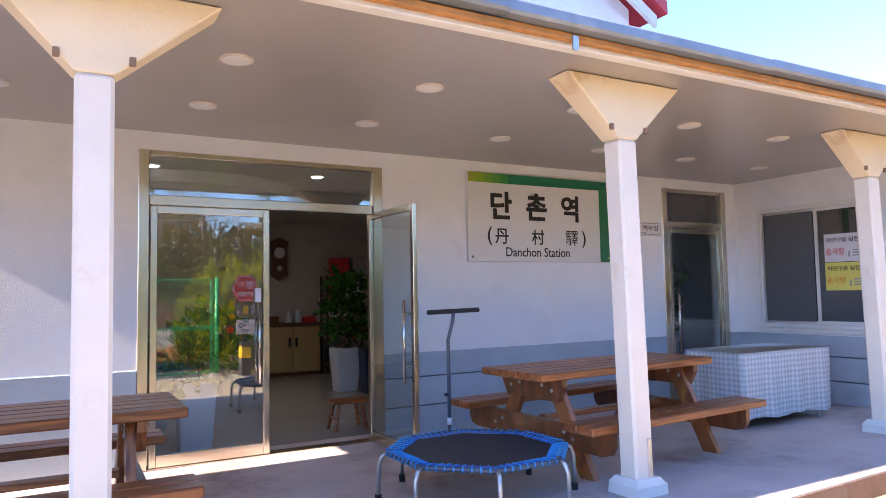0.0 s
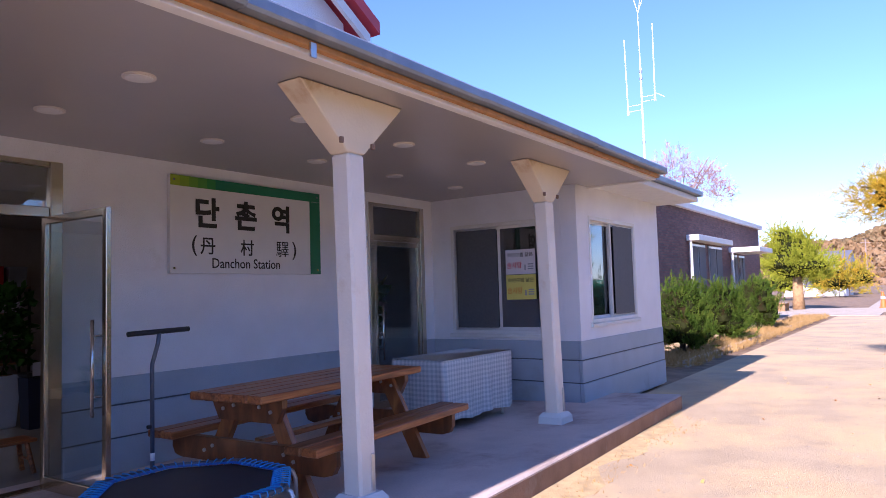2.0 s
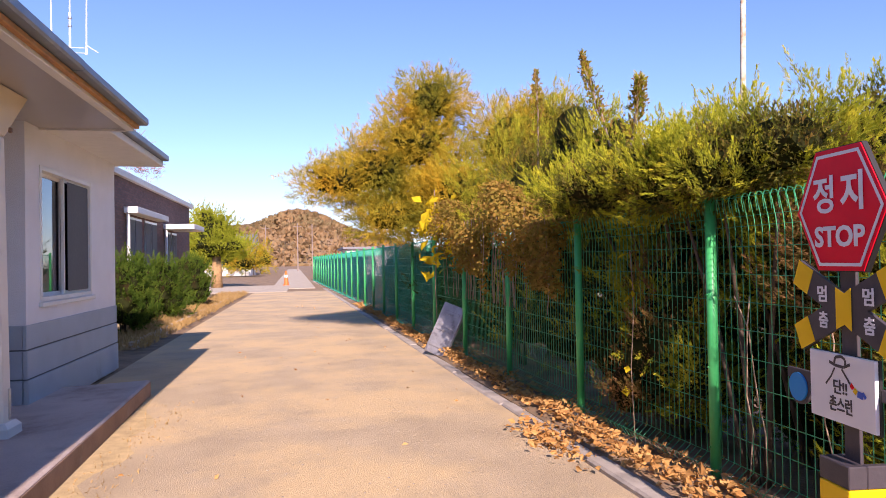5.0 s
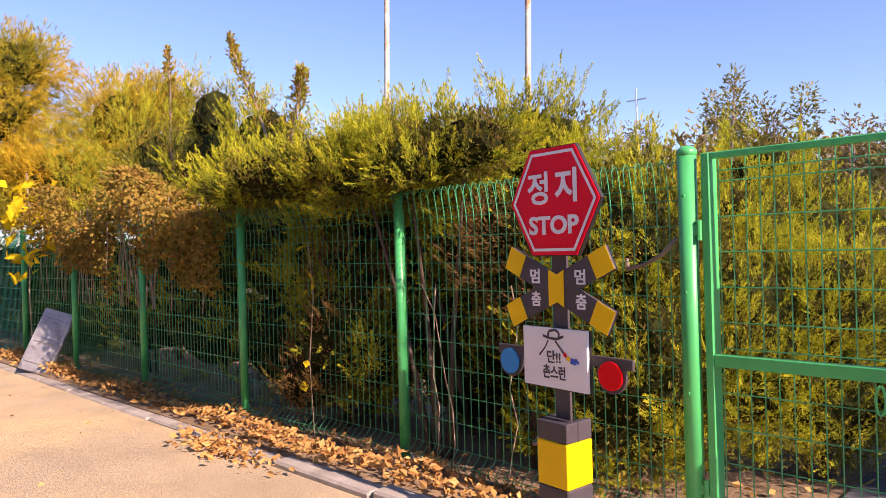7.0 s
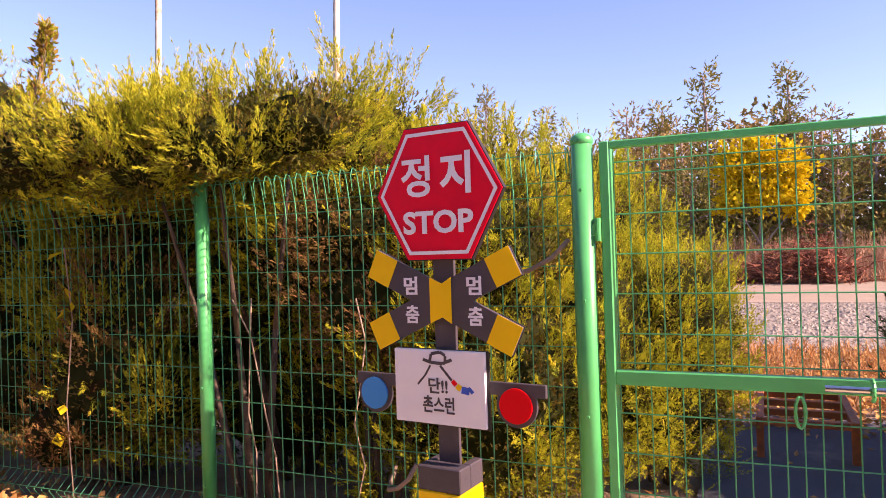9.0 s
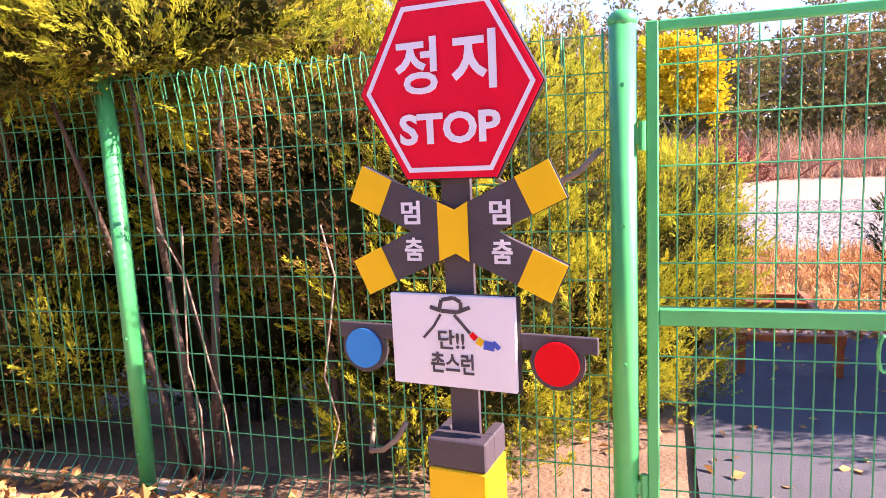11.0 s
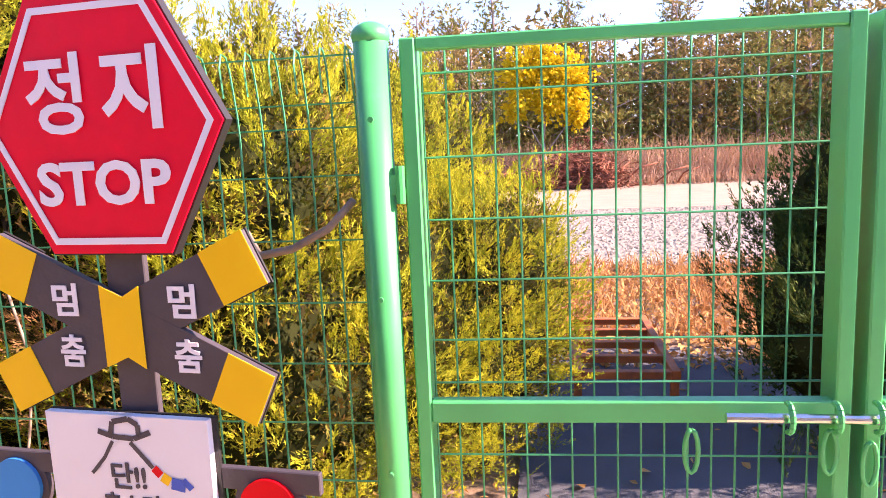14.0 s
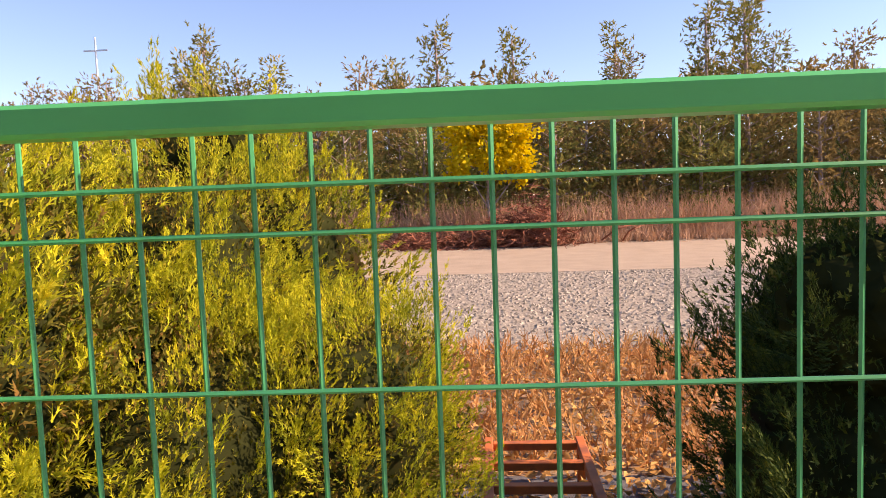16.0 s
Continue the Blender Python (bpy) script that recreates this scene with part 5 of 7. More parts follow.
def wire_panel(x0, x1, near, material, label):
    n = int((x1 - x0) / VS)
    turn = pose(x0, fence_y(x0) - 0.042, 0, 0, 0, math.degrees(math.atan2(fence_y(x1) - fence_y(x0), x1 - x0)))
    if near:
        t = part("wire_panel", thin_line([(0, -0.005, 0.345), (x1 - x0, -0.005, 0.345)], 0.0027, 4), M["green_wire"], fence, label)
        t.matrix_basis = turn
        for k in range(n + 1):
            put_shared("upright_wire", near_v, t, Matrix.Translation((k * VS + 0.02, 0, 0)))
        for z in z_rows[:2] + z_rows[3:]:
            y = 0.085 if z == 0.12 else (0.045 if z > 1.7 else 0.0)
            put_shared("cross_wire", near_h, t, Matrix.Translation((0, y, z)) @ Matrix.Diagonal(((x1 - x0) / 2.0, 1, 1, 1)))
        return
    verts, faces = [], []
    r = 0.0035

    def seg(a, b):
        a, b = np.array(a), np.array(b)
        d = b - a
        side = np.array([1.0, 0, 0]) if abs(d[2]) > abs(d[0]) else np.array([0, 0, 1.0])
        k = len(verts)
        for p in (a, b):
            for o in (side * r + np.array([0, r, 0]), -side * r + np.array([0, r, 0]), np.array([0, -r, 0])):
                verts.append(tuple(p + o))
        faces.extend([(k, k + 1, k + 4, k + 3), (k + 1, k + 2, k + 5, k + 4), (k + 2, k, k + 3, k + 5)])
    pts = wire_v()
    for k in range(n + 1):
        x = k * VS + 0.02
        for a, b in ((0, 1), (1, 2), (2, 4), (4, 7), (7, 9)):
            seg((x, pts[a][1], pts[a][2]), (x, pts[b][1], pts[b][2]))
    for z in z_rows:
        seg((0, 0, z), (x1 - x0, 0, z))
    o = hang(tagged(new("wire_panel", mesh_of("wire_panel", verts, faces, material)), kind="stuff"), fence, label)
    o.matrix_basis = turn


wire_panel(2.75, posts[0], True, M["green_wire"], "green welded wire fence panel with looped top")
wire_panel(posts[0], posts[1], True, M["green_wire"], "green welded wire fence panel with juniper behind")
for i in range(1, 25):
    wire_panel(posts[i], posts[i + 1], False, M["green_wire"] if i < 4 else M["teal_wire"], "green welded wire fence panel half covered by plants" if i < 4 else "teal green wire fence panel receding along the lane")


# ---------- gate ----------
def gate_leaf(at, rz, label):
    t = thing("gate_leaf", label, "gate", at, rz, group="gate leaves")
    w, f, z0, z1 = 1.032, 0.037, 0.06, 1.815
    for x in (0, w - f):
        part("stile", box(x, x + f, -0.02, 0.068, z0, z1, 0.004), M["green_paint"], t)
    for z in (z0, z1 - 0.029):
        part("rail", box(f, w - f, -0.017, 0.02, z, z + 0.029, 0.004), M["green_paint"], t)
    part("mid_rail", box(f, w - f, -0.02, 0.022, 0.875, 0.93, 0.004), M["green_paint"], t)
    up = bm_mesh("gate_wire", thin_line([(0, 0, z0 + 0.02), (0, 0, z1 - 0.02)], 0.0029, 5), M["green_wire"])
    cr = bm_mesh("gate_cross_wire", thin_line([(0.005, -0.006, 0), (w - 0.005, -0.006, 0)], 0.0029, 5), M["green_wire"])
    for k in range(17):
        put_shared("gate_wire", up, t, Matrix.Translation((0.008 + (k + 0.5) * 0.0588, 0.085, 0)))
    for z in (1.742, 1.694, 1.535, 1.377, 1.219, 1.061, 0.945, 0.745, 0.587, 0.43, 0.27, 0.14):
        put_shared("gate_cross_wire", cr, t, Matrix.Translation((0, 0.089, z)))
    return t


gx, gy = 2.642, FY - 0.008
g1 = gate_leaf((gx, gy, 0), 181.6, "bright green framed wire gate leaf, shut")
g2 = gate_leaf((gx - 1.062, gy - 0.03, 0), 181.6, "bright green second gate leaf beside the bolt")
for z in (1.45, 0.3):
    hb = part("hinge", box(-0.06, -0.002, -0.028, 0.02, z, z + 0.05, 0.004), M["green_paint"], g1, "green welded hinge")
    part("hinge_pin", rod((-0.012, -0.022, z - 0.02), (-0.012, -0.022, z + 0.07), 0.012, 10), M["green_paint"], hb)
bolt = part("bolt_bar", rod((0.74, -0.045, 0.90), (1.15, -0.045, 0.895), 0.012, 12), M["chrome"], g1, "bright sliding bolt bar")
for x in (0.88, 0.985, 1.075):
    bm = bmesh.new()
    for k in range(9):
        a0, a1 = math.pi * k / 8, math.pi * (k + 1) / 8
        add_rod(bm, (x, -0.045 - 0.03 * math.sin(a0), 0.90 - 0.035 * math.cos(a0)), (x, -0.045 - 0.03 * math.sin(a1), 0.90 - 0.035 * math.cos(a1)), 0.007, 6)
    part("bolt_eye", bm, M["green_paint"], bolt, "green bolt eye")
for x, z in ((0.665, 0.83), (0.98, 0.83), (1.07, 0.80)):
    pts = [(x + 0.016 * math.sin(a), -0.032, z + 0.055 * math.cos(a) - 0.02) for a in [2 * math.pi * k / 12 for k in range(13)]]
    part("hasp_loop", tube(pts, 0.006, 6), M["green_paint"], g1, "hanging green hasp loop", True)

# ---------- crossing sign ----------
SX = Matrix.Translation((3.15, -6.965, 0)) @ Matrix.Rotation(radians(173.7), 4, "Z")
s = thing("crossing_sign", "homemade railway crossing sign with red hexagon stop board", "sign")
s.matrix_basis = SX
part("post", box(-0.045, 0.045, 0.005, 0.02, 0.60, 1.60, 0.002), M["sign_dark"], s, "dark flat post")
base = part("base_block", box(-0.09, 0.09, -0.075, 0.095, 0.02, 0.34, 0.006), M["sign_dark"], s, "dark square base")
part("yellow_band", box(-0.091, 0.091, -0.076, 0.096, 0.342, 0.545, 0.005), M["sign_yellow"], base, "yellow painted band")
bm = box(-0.09, 0.09, -0.075, 0.0, 0.547, 0.635, 0.004)
add_box(bm, -0.09, -0.055, 0.001, 0.095, 0.547, 0.635, 0.004)
add_box(bm, 0.055, 0.09, 0.001, 0.095, 0.547, 0.635, 0.004)
part("base_top", bm, M["sign_dark"], base)


def hexagon(a, b, c, z):
    return [(-a, z), (-b, z - c), (b, z - c), (a, z), (b, z + c), (-b, z + c)]


zc = 1.626
part("backing", prism(hexagon(0.272, 0.137, 0.248, zc), 0.022, Matrix.Translation((0, -0.021, 0))), M["sign_black"], s, "black board edge")
part("stop_board", prism(hexagon(0.268, 0.134, 0.244, zc), 0.004, Matrix.Translation((0, -0.0255, 0))), M["sign_red"], s, "red hexagon face")
o, i2 = hexagon(0.250, 0.125, 0.226, zc), hexagon(0.236, 0.118, 0.213, zc)
bm = bmesh.new()
for k in range(6):
    j = (k + 1) % 6
    q = [o[k], o[j], i2[j], i2[k]]
    bm.faces.new([bm.verts.new((x, -0.028, z)) for x, z in q])
    bm.faces.new([bm.verts.new((x, -0.0262, z)) for x, z in reversed(q)])
part("white_line", bm, M["sign_white"], s, "white border line")
lettering("letter", "정", 0.152, (-0.088, -0.029, zc + 0.064), s, M["sign_white"], width=0.128, bold=0.02)
lettering("letter", "지", 0.152, (0.082, -0.029, zc + 0.066), s, M["sign_white"], width=0.128, bold=0.028)
lettering("letter", "STOP", 0.086, (0.002, -0.029, zc - 0.107), s, M["sign_white"], width=0.30, bold=0.032)
zx = 1.230
for sg in (1, -1):
    m = Matrix.Translation((-0.008, -0.004 if sg > 0 else -0.0045, zx)) @ Matrix.Rotation(radians(-25 * sg), 4, "Y")
    arm = part("cross_arm", box(-0.335, 0.335, -0.004, 0.012, -0.056, 0.056, 0.001, m), M["sign_dark"], s, "dark crossing board")
    for sx in (-1, 1):
        xa, xb = sorted((sx * 0.232, sx * 0.337))
        part("yellow_end", box(xa, xb, -0.0062, -0.0045, -0.0565, 0.0565, 0, m), M["sign_yellow"], arm, "yellow board end")
        part("board_edge", box(xa, xb, 0.0125, 0.018, -0.058, 0.058, 0, m), M["sign_black"], arm)
part("centre_stripe", prism([(-0.052, zx - 0.085), (0, zx - 0.062), (0.04, zx - 0.085), (0.04, zx + 0.085), (0, zx + 0.062), (-0.052, zx + 0.085)], 0.0015, Matrix.Translation((0, -0.0125, 0))), M["sign_yellow"], s, "yellow centre stripe")
for x, z, ch in ((-0.137, zx + 0.055, "멈"), (0.135, zx + 0.055, "멈"), (-0.132, zx - 0.052, "춤"), (0.138, zx - 0.055, "춤")):
    lettering("letter", ch, 0.068, (x, -0.0115, z), s, M["sign_white"], width=0.06, bold=0.025)
bar = part("lamp_bar", box(-0.41, 0.395, -0.004, 0.012, 0.898, 0.944, 0.002), M["sign_dark"], s, "dark lamp board")
for x, mt, lb in ((-0.325, "lamp_blue", "round blue lamp disc"), (0.283, "lamp_red", "round red lamp disc")):
    part("lamp_shield", rod((x, -0.003, 0.866), (x, 0.011, 0.866), 0.077, 28), M["sign_dark"], bar)
    part("lamp_disc", rod((x, -0.012, 0.866), (x, -0.0035, 0.866), 0.062, 28), M[mt], bar, lb)
wb = part("white_board", box(-0.213, 0.172, -0.022, -0.006, 0.775, 1.048, 0.001), M["sign_white"], s, "white board with a brush-drawn figure and words")
part("board_back", box(-0.211, 0.182, -0.0055, 0.002, 0.768, 1.050), M["sign_black"], wb)
lettering("letter", "단!!", 0.058, (-0.022, -0.0235, 0.918), wb, M["sign_dark"], width=0.082, bold=0.02)
lettering("letter", "촌스런", 0.062, (-0.022, -0.0235, 0.848), wb, M["sign_dark"], width=0.135, bold=0.02)
strokes = [([(-0.085, 1.012), (-0.05, 1.002), (0.0, 1.0), (0.04, 1.016)], 0.006, "sign_dark"), ([(-0.055, 1.006), (-0.048, 1.034), (-0.01, 1.042), (0.012, 1.03), (0.012, 1.004)], 0.006, "sign_dark"),
           ([(-0.052, 0.992), (-0.075, 0.955), (-0.11, 0.918)], 0.004, "sign_dark"), ([(-0.01, 0.992), (0.015, 0.965), (0.038, 0.94)], 0.005, "sign_dark"), ([(0.04, 0.94), (0.055, 0.925)], 0.009, "lamp_red"), ([(0.058, 0.923), (0.075, 0.912)], 0.011, "sign_yellow"), ([(0.078, 0.91), (0.11, 0.905), (0.12, 0.915)], 0.013, "logo_blue")]
for pts, r, mt in strokes:
    bm = bmesh.new()
    for a, b in zip(pts, pts[1:]):
        dx, dz = b[0] - a[0], b[1] - a[1]
        q = math.hypot(dx, dz)
        nx, nz = -dz / q * r, dx / q * r
        bm.faces.new([bm.verts.new((a[0] + nx, -0.0235, a[1] + nz)), bm.verts.new((a[0] - nx, -0.0235, a[1] - nz)), bm.verts.new((b[0] - nx, -0.0235, b[1] - nz)), bm.verts.new((b[0] + nx, -0.0235, b[1] + nz))])
    part("brush_stroke", bm, M[mt], wb)

# ---------- kerb ----------
k = thing("kerb", "worn grey concrete kerb stones along the lane", "kerb", (0, 0, 0), kind="structure")
stone = bm_mesh("kerb_stone", box(0, 0.985, -0.15, 0, -0.1, 0.06, 0.016), M["kerb"])
for i in range(36):
    put_shared("kerb_stone", stone, k, Matrix.Translation((3.4 + i + 0.004, kerb_y(3.4 + i) + 0.008 * math.sin(i * 1.7), -0.006 * (i % 3) - 0.012 * min(i, 3))) @ Matrix.Rotation(0.031 + 0.004 * math.sin(i * 2.1), 4, "Z"))
k = thing("kerb_2", "low pale kerb stones round the planting bed", "kerb", (0, 0, 0), kind="structure")
stone2 = bm_mesh("kerb_stone", box(0, 0.98, -0.12, 0, -0.1, 0.11, 0.012), M["road_light"])
for i in range(16):
    if i not in (9, 10):
        put_shared("kerb_stone", stone2, k, Matrix.Translation((13.6 + i, -1.79, 0)))

# metal sheet leaning on the fence
t = thing("metal_panel", "dented grey metal panel leaning against the fence", "panel", (10.95, -6.74, 0.03))
t.matrix_basis = Matrix.Translation((10.95, -6.74, 0.03)) @ Matrix.Rotation(radians(42), 4, "Z") @ Matrix.Rotation(radians(20), 4, "X") @ Matrix.Rotation(radians(-16), 4, "Y")
bm = box(-0.21, 0.21, -0.03, 0.03, 0, 0.80, 0.01)
part("sheet", bm, M["tin"], t)
for z in (0.14, 0.4, 0.66):
    part("rib", box(-0.17, 0.17, 0.031, 0.042, z - 0.03, z + 0.03, 0.004), M["tin"], t)

# rusty poles behind the hedge
for x, y, lean in ((7.05, -9.2, -0.35), (5.24, -9.36, -0.3)):
    t = thing("rusty_pole", "tall thin pole with peeling pale paint and rust", "pole", (x, y, 0), group="rusty poles")
    part("shaft", tube([(0, 0, 0), (lean * 0.3, 0, 3), (lean, 0, 9)], 0.028, 10), M["rust_pole"], t, "", True)

# orange rail trolley frame behind the gate
t = thing("trolley_frame", "rusty orange steel trolley frame with cross bars on legs", "trolley", (1.85, -10.3, 0.06))
for x in (-0.29, 0.25):
    part("side_beam", box(x, x + 0.05, -0.55, 0.75, 0.15, 0.21, 0.004), M["rust_frame"], t)
for y in (-0.5, -0.2, 0.1, 0.4, 0.70):
    part("cross_bar", box(-0.24, 0.25, y, y + 0.05, 0.16, 0.205, 0.004), M["rust_frame"], t)
for x in (-0.285, 0.255):
    for y in (-0.48, 0.68):
        part("leg", box(x, x + 0.045, y, y + 0.045, -0.06, 0.149), M["rust_frame"], t)


# ---------- shrubs and trees ----------
def woody(t, stems, material="bark"):
    for pts, r in stems:
        part("trunk", tube_taper(pts, r), M[material], t, "", True)


def tube_taper(pts, r, seg=7):
    bm = bmesh.new()
    n = len(pts) - 1
    for i in range(n):
        add_rod(bm, pts[i], pts[i + 1], r * (1 - 0.75 * i / n), seg, r * (1 - 0.75 * (i + 1) / n))
    return bm


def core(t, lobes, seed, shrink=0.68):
    """A solid near-black mass inside a shrub, painting the shade among its twigs."""
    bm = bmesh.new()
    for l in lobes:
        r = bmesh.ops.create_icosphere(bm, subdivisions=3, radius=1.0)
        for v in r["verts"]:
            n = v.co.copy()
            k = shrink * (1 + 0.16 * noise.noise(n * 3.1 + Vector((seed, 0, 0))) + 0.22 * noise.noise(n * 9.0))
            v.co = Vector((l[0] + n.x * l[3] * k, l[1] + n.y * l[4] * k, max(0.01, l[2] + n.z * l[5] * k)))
    part("shade_core", bm, M["core"], t, "solid near-black mass, inner shade painted in")


def juniper(at, label, lobes, count, material="juniper", length=0.035, width=0.0092, seed=1, side=3, name="juniper_shrub", up=0.55, category="shrub", tufts=0, group="", reach=4.6, hollow=0.68):
    if at[1] < -7.5 and at[0] > 5:
        at = (at[0], at[1] + 0.04 * (at[0] - 5), at[2])
    t = thing(name, label, category, at, group=group)
    g = np.random.default_rng(seed)
    h = max(l[2] for l in lobes)
    stems = []
    for l in lobes[:6]:
        stems.append(([(l[0] * 0.15, l[1] * 0.15, 0), (l[0] * 0.5, l[1] * 0.5, l[2] * 0.5), (l[0], l[1], l[2])], 0.026))
    woody(t, stems)
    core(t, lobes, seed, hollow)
    # plumes: upright feathery shoots in clumps, paler towards their tips
    per = 50
    total = max(60, int(count * 2.5 / per))
    each = 5
    q, e = shell(lobes, max(12, total // each), g, 0.78, 1.0, up)
    q, e = np.repeat(q, each, 0), np.repeat(e, each, 0)
    q = q + g.normal(size=q.shape) * length * 1.5
    q[:, 2] = np.maximum(q[:, 2], 0.03)
    e = unit(e + np.array([0, 0, 0.4]) + g.normal(size=e.shape) * 0.2)
    plume = length * reach * g.uniform(0.5, 1.5, (len(q), 1, 1))
    f = g.uniform(0, 1, (len(q), per, 1))
    off = g.normal(size=(len(q), per, 3)) * length * 0.10 * reach * (1.08 - f)
    c = (q[:, None] + e[:, None] * f * plume + off).reshape(-1, 3)
    dd = unit((e[:, None] + off / length / reach * 3.6 + g.normal(size=(len(q), per, 3)) * 0.16).reshape(-1, 3))
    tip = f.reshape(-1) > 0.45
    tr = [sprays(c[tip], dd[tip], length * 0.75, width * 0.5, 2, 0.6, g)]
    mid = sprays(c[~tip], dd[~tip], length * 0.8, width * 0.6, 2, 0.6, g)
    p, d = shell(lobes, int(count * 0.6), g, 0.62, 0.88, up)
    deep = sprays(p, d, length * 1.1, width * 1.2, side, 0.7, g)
    if tufts:
        # leader shoots that break the outline
        q, e = shell(lobes, tufts // 2, g, 0.9, 1.0, 1.2)
        e = unit(e + np.array([0, 0, 0.6]))
        for f in np.linspace(0, 1, 9):
            tr.append(sprays(q + e * f * length * 4.5, unit(e + g.normal(size=e.shape) * 0.3), length * (1.0 - 0.5 * f), width * 0.6, side, 0.7, g))
    hang(new("lower_foliage", tri_mesh("lower_foliage", mid, M["juniper_mid" if material == "juniper" else material])), t, "green foliage below the pale tips")
    hang(new("inner_foliage", tri_mesh("inner_foliage", deep, M["juniper_inner" if material == "juniper" else material])), t, "darker foliage inside, partly reddish brown")
    hang(new("foliage", tri_mesh("foliage", np.concatenate(tr), M[material])), t)
    return t


J = "yellow-green juniper shrub growing dense behind the wire fence"
juniper((3.45, -8.15, 0), J, [(0, 0.05, 0.7, 0.75, 0.62, 0.75), (0.1, 0.0, 1.38, 0.72, 0.6, 0.62), (0.1, -0.3, 1.52, 0.58, 0.5, 0.38)], 32400, hollow=0.64, seed=11, tufts=150)
juniper((4.75, -8.2, 0), J, [(0, -0.2, 1.55, 0.75, 0.65, 0.75), (0.25, 0.58, 1.96, 0.75, 0.5, 0.36), (-0.3, -0.3, 2.1, 0.6, 0.5, 0.45), (0, -0.3, 0.6, 0.6, 0.45, 0.6)], 36000, hollow=0.64, seed=12, tufts=190)
juniper((5.95, -8.15, 0), J, [(0, 0, 0.6, 0.8, 0.55, 0.65), (0, 0, 1.6, 0.8, 0.6, 0.7), (0, 0.8, 2.02, 0.95, 0.5, 0.28), (-0.75, 0.84, 2.04, 0.55, 0.42, 0.24), (0.65, 0.75, 2.0, 0.6, 0.45, 0.28), (0.1, -0.2, 2.2, 0.7, 0.5, 0.42)], 40000, hollow=0.64, seed=13, tufts=200)
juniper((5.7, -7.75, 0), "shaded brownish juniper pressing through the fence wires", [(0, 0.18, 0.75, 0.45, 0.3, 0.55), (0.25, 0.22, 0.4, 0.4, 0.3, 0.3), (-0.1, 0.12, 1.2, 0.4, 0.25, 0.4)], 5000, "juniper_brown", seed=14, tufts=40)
juniper((4.6, -7.62, 0), "juniper branches drooping over the fence top", [(0.0, 0.25, 2.0, 0.5, 0.4, 0.26), (0.4, 0.3, 1.93, 0.5, 0.42, 0.24), (-0.38, 0.1, 2.07, 0.42, 0.32, 0.24)], 11000, seed=24, tufts=60, hollow=0.6)
juniper((5.75, -7.8, 0), "green juniper sprays pushing through the fence wires", [(0, 0.15, 1.0, 0.42, 0.28, 0.5), (-0.35, 0.12, 0.6, 0.35, 0.25, 0.4), (0.5, 0.1, 1.3, 0.4, 0.25, 0.35)], 6500, "juniper_mid", seed=26, tufts=60, hollow=0.5)
# added to close a bright gap; its dark colour stands in for shade
juniper((5.0, -8.35, 0), "added dark juniper filling a hedge gap, shade in its colour", [(0, 0, 0.6, 0.75, 0.35, 0.6), (0.1, 0, 1.25, 0.7, 0.35, 0.55), (-0.9, -0.1, 0.6, 0.5, 0.35, 0.5)], 5000, "juniper_dark", seed=25, tufts=30, hollow=0.8)
juniper((7.3, -8.2, 0), J, [(0, 0, 0.6, 0.85, 0.6, 0.65), (0, 0, 1.5, 0.85, 0.6, 0.8), (0.1, 0.1, 2.2, 0.75, 0.6, 0.55), (0.5, -0.1, 2.6, 0.5, 0.4, 0.5)], 9000, seed=15, length=0.042, hollow=0.66, tufts=180)
juniper((8.7, -8.3, 0), J, [(0, 0, 0.6, 0.95, 0.7, 0.65), (0, 0, 1.5, 0.95, 0.7, 0.9), (0, 0, 2.4, 0.8, 0.6, 0.7), (0.1, 0.0, 3.0, 0.4, 0.35, 0.5)], 9000, seed=16, length=0.045, hollow=0.62, tufts=160)
juniper((10.4, -8.6, 0), J, [(0, 0.2, 0.6, 1.1, 0.8, 0.65), (0, 0, 1.5, 1.1, 0.8, 1.0), (0.1, 0, 2.6, 1.0, 0.8, 0.8)], 7000, seed=17, hollow=0.6, length=0.06, tufts=160)
juniper((2.62, -8.85, 0), "bushy yellow-green juniper beside the gate", [(0.37, 0.2, 0.8, 0.58, 0.75, 0.7), (0.05, -0.2, 0.62, 0.52, 0.8, 0.62), (0.6, -0.3, 1.42, 0.45, 0.6, 0.5), (-0.05, -0.1, 1.0, 0.42, 0.6, 0.42)], 74000, seed=18, length=0.021, width=0.0066, reach=6.6, tufts=300)
juniper((3.2, -10.2, 0), "tall juniper standing behind the gate bush", [(0, 0, 1.1, 0.7, 0.7, 0.95), (0.25, 0, 1.75, 0.5, 0.5, 0.6)], 14000, seed=19, tufts=90)
juniper((0.45, -9.3, 0), "dark spreading juniper behind the gate, sunlit tips put in as pale colour", [(0, 0, 0.75, 0.95, 0.8, 0.78), (-0.35, 0.0, 1.47, 0.75, 0.6, 0.62), (0.45, 0.1, 0.6, 0.5, 0.6, 0.55), (0.35, 0.1, 1.25, 0.4, 0.4, 0.42), (-0.1, -0.75, 0.9, 0.8, 0.6, 0.8)], 19000, "juniper_dark", seed=20, tufts=170)
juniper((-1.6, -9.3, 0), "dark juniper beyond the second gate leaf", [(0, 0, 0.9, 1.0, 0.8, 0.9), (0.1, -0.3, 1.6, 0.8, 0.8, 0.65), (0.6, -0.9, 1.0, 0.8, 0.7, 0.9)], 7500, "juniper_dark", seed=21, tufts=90)

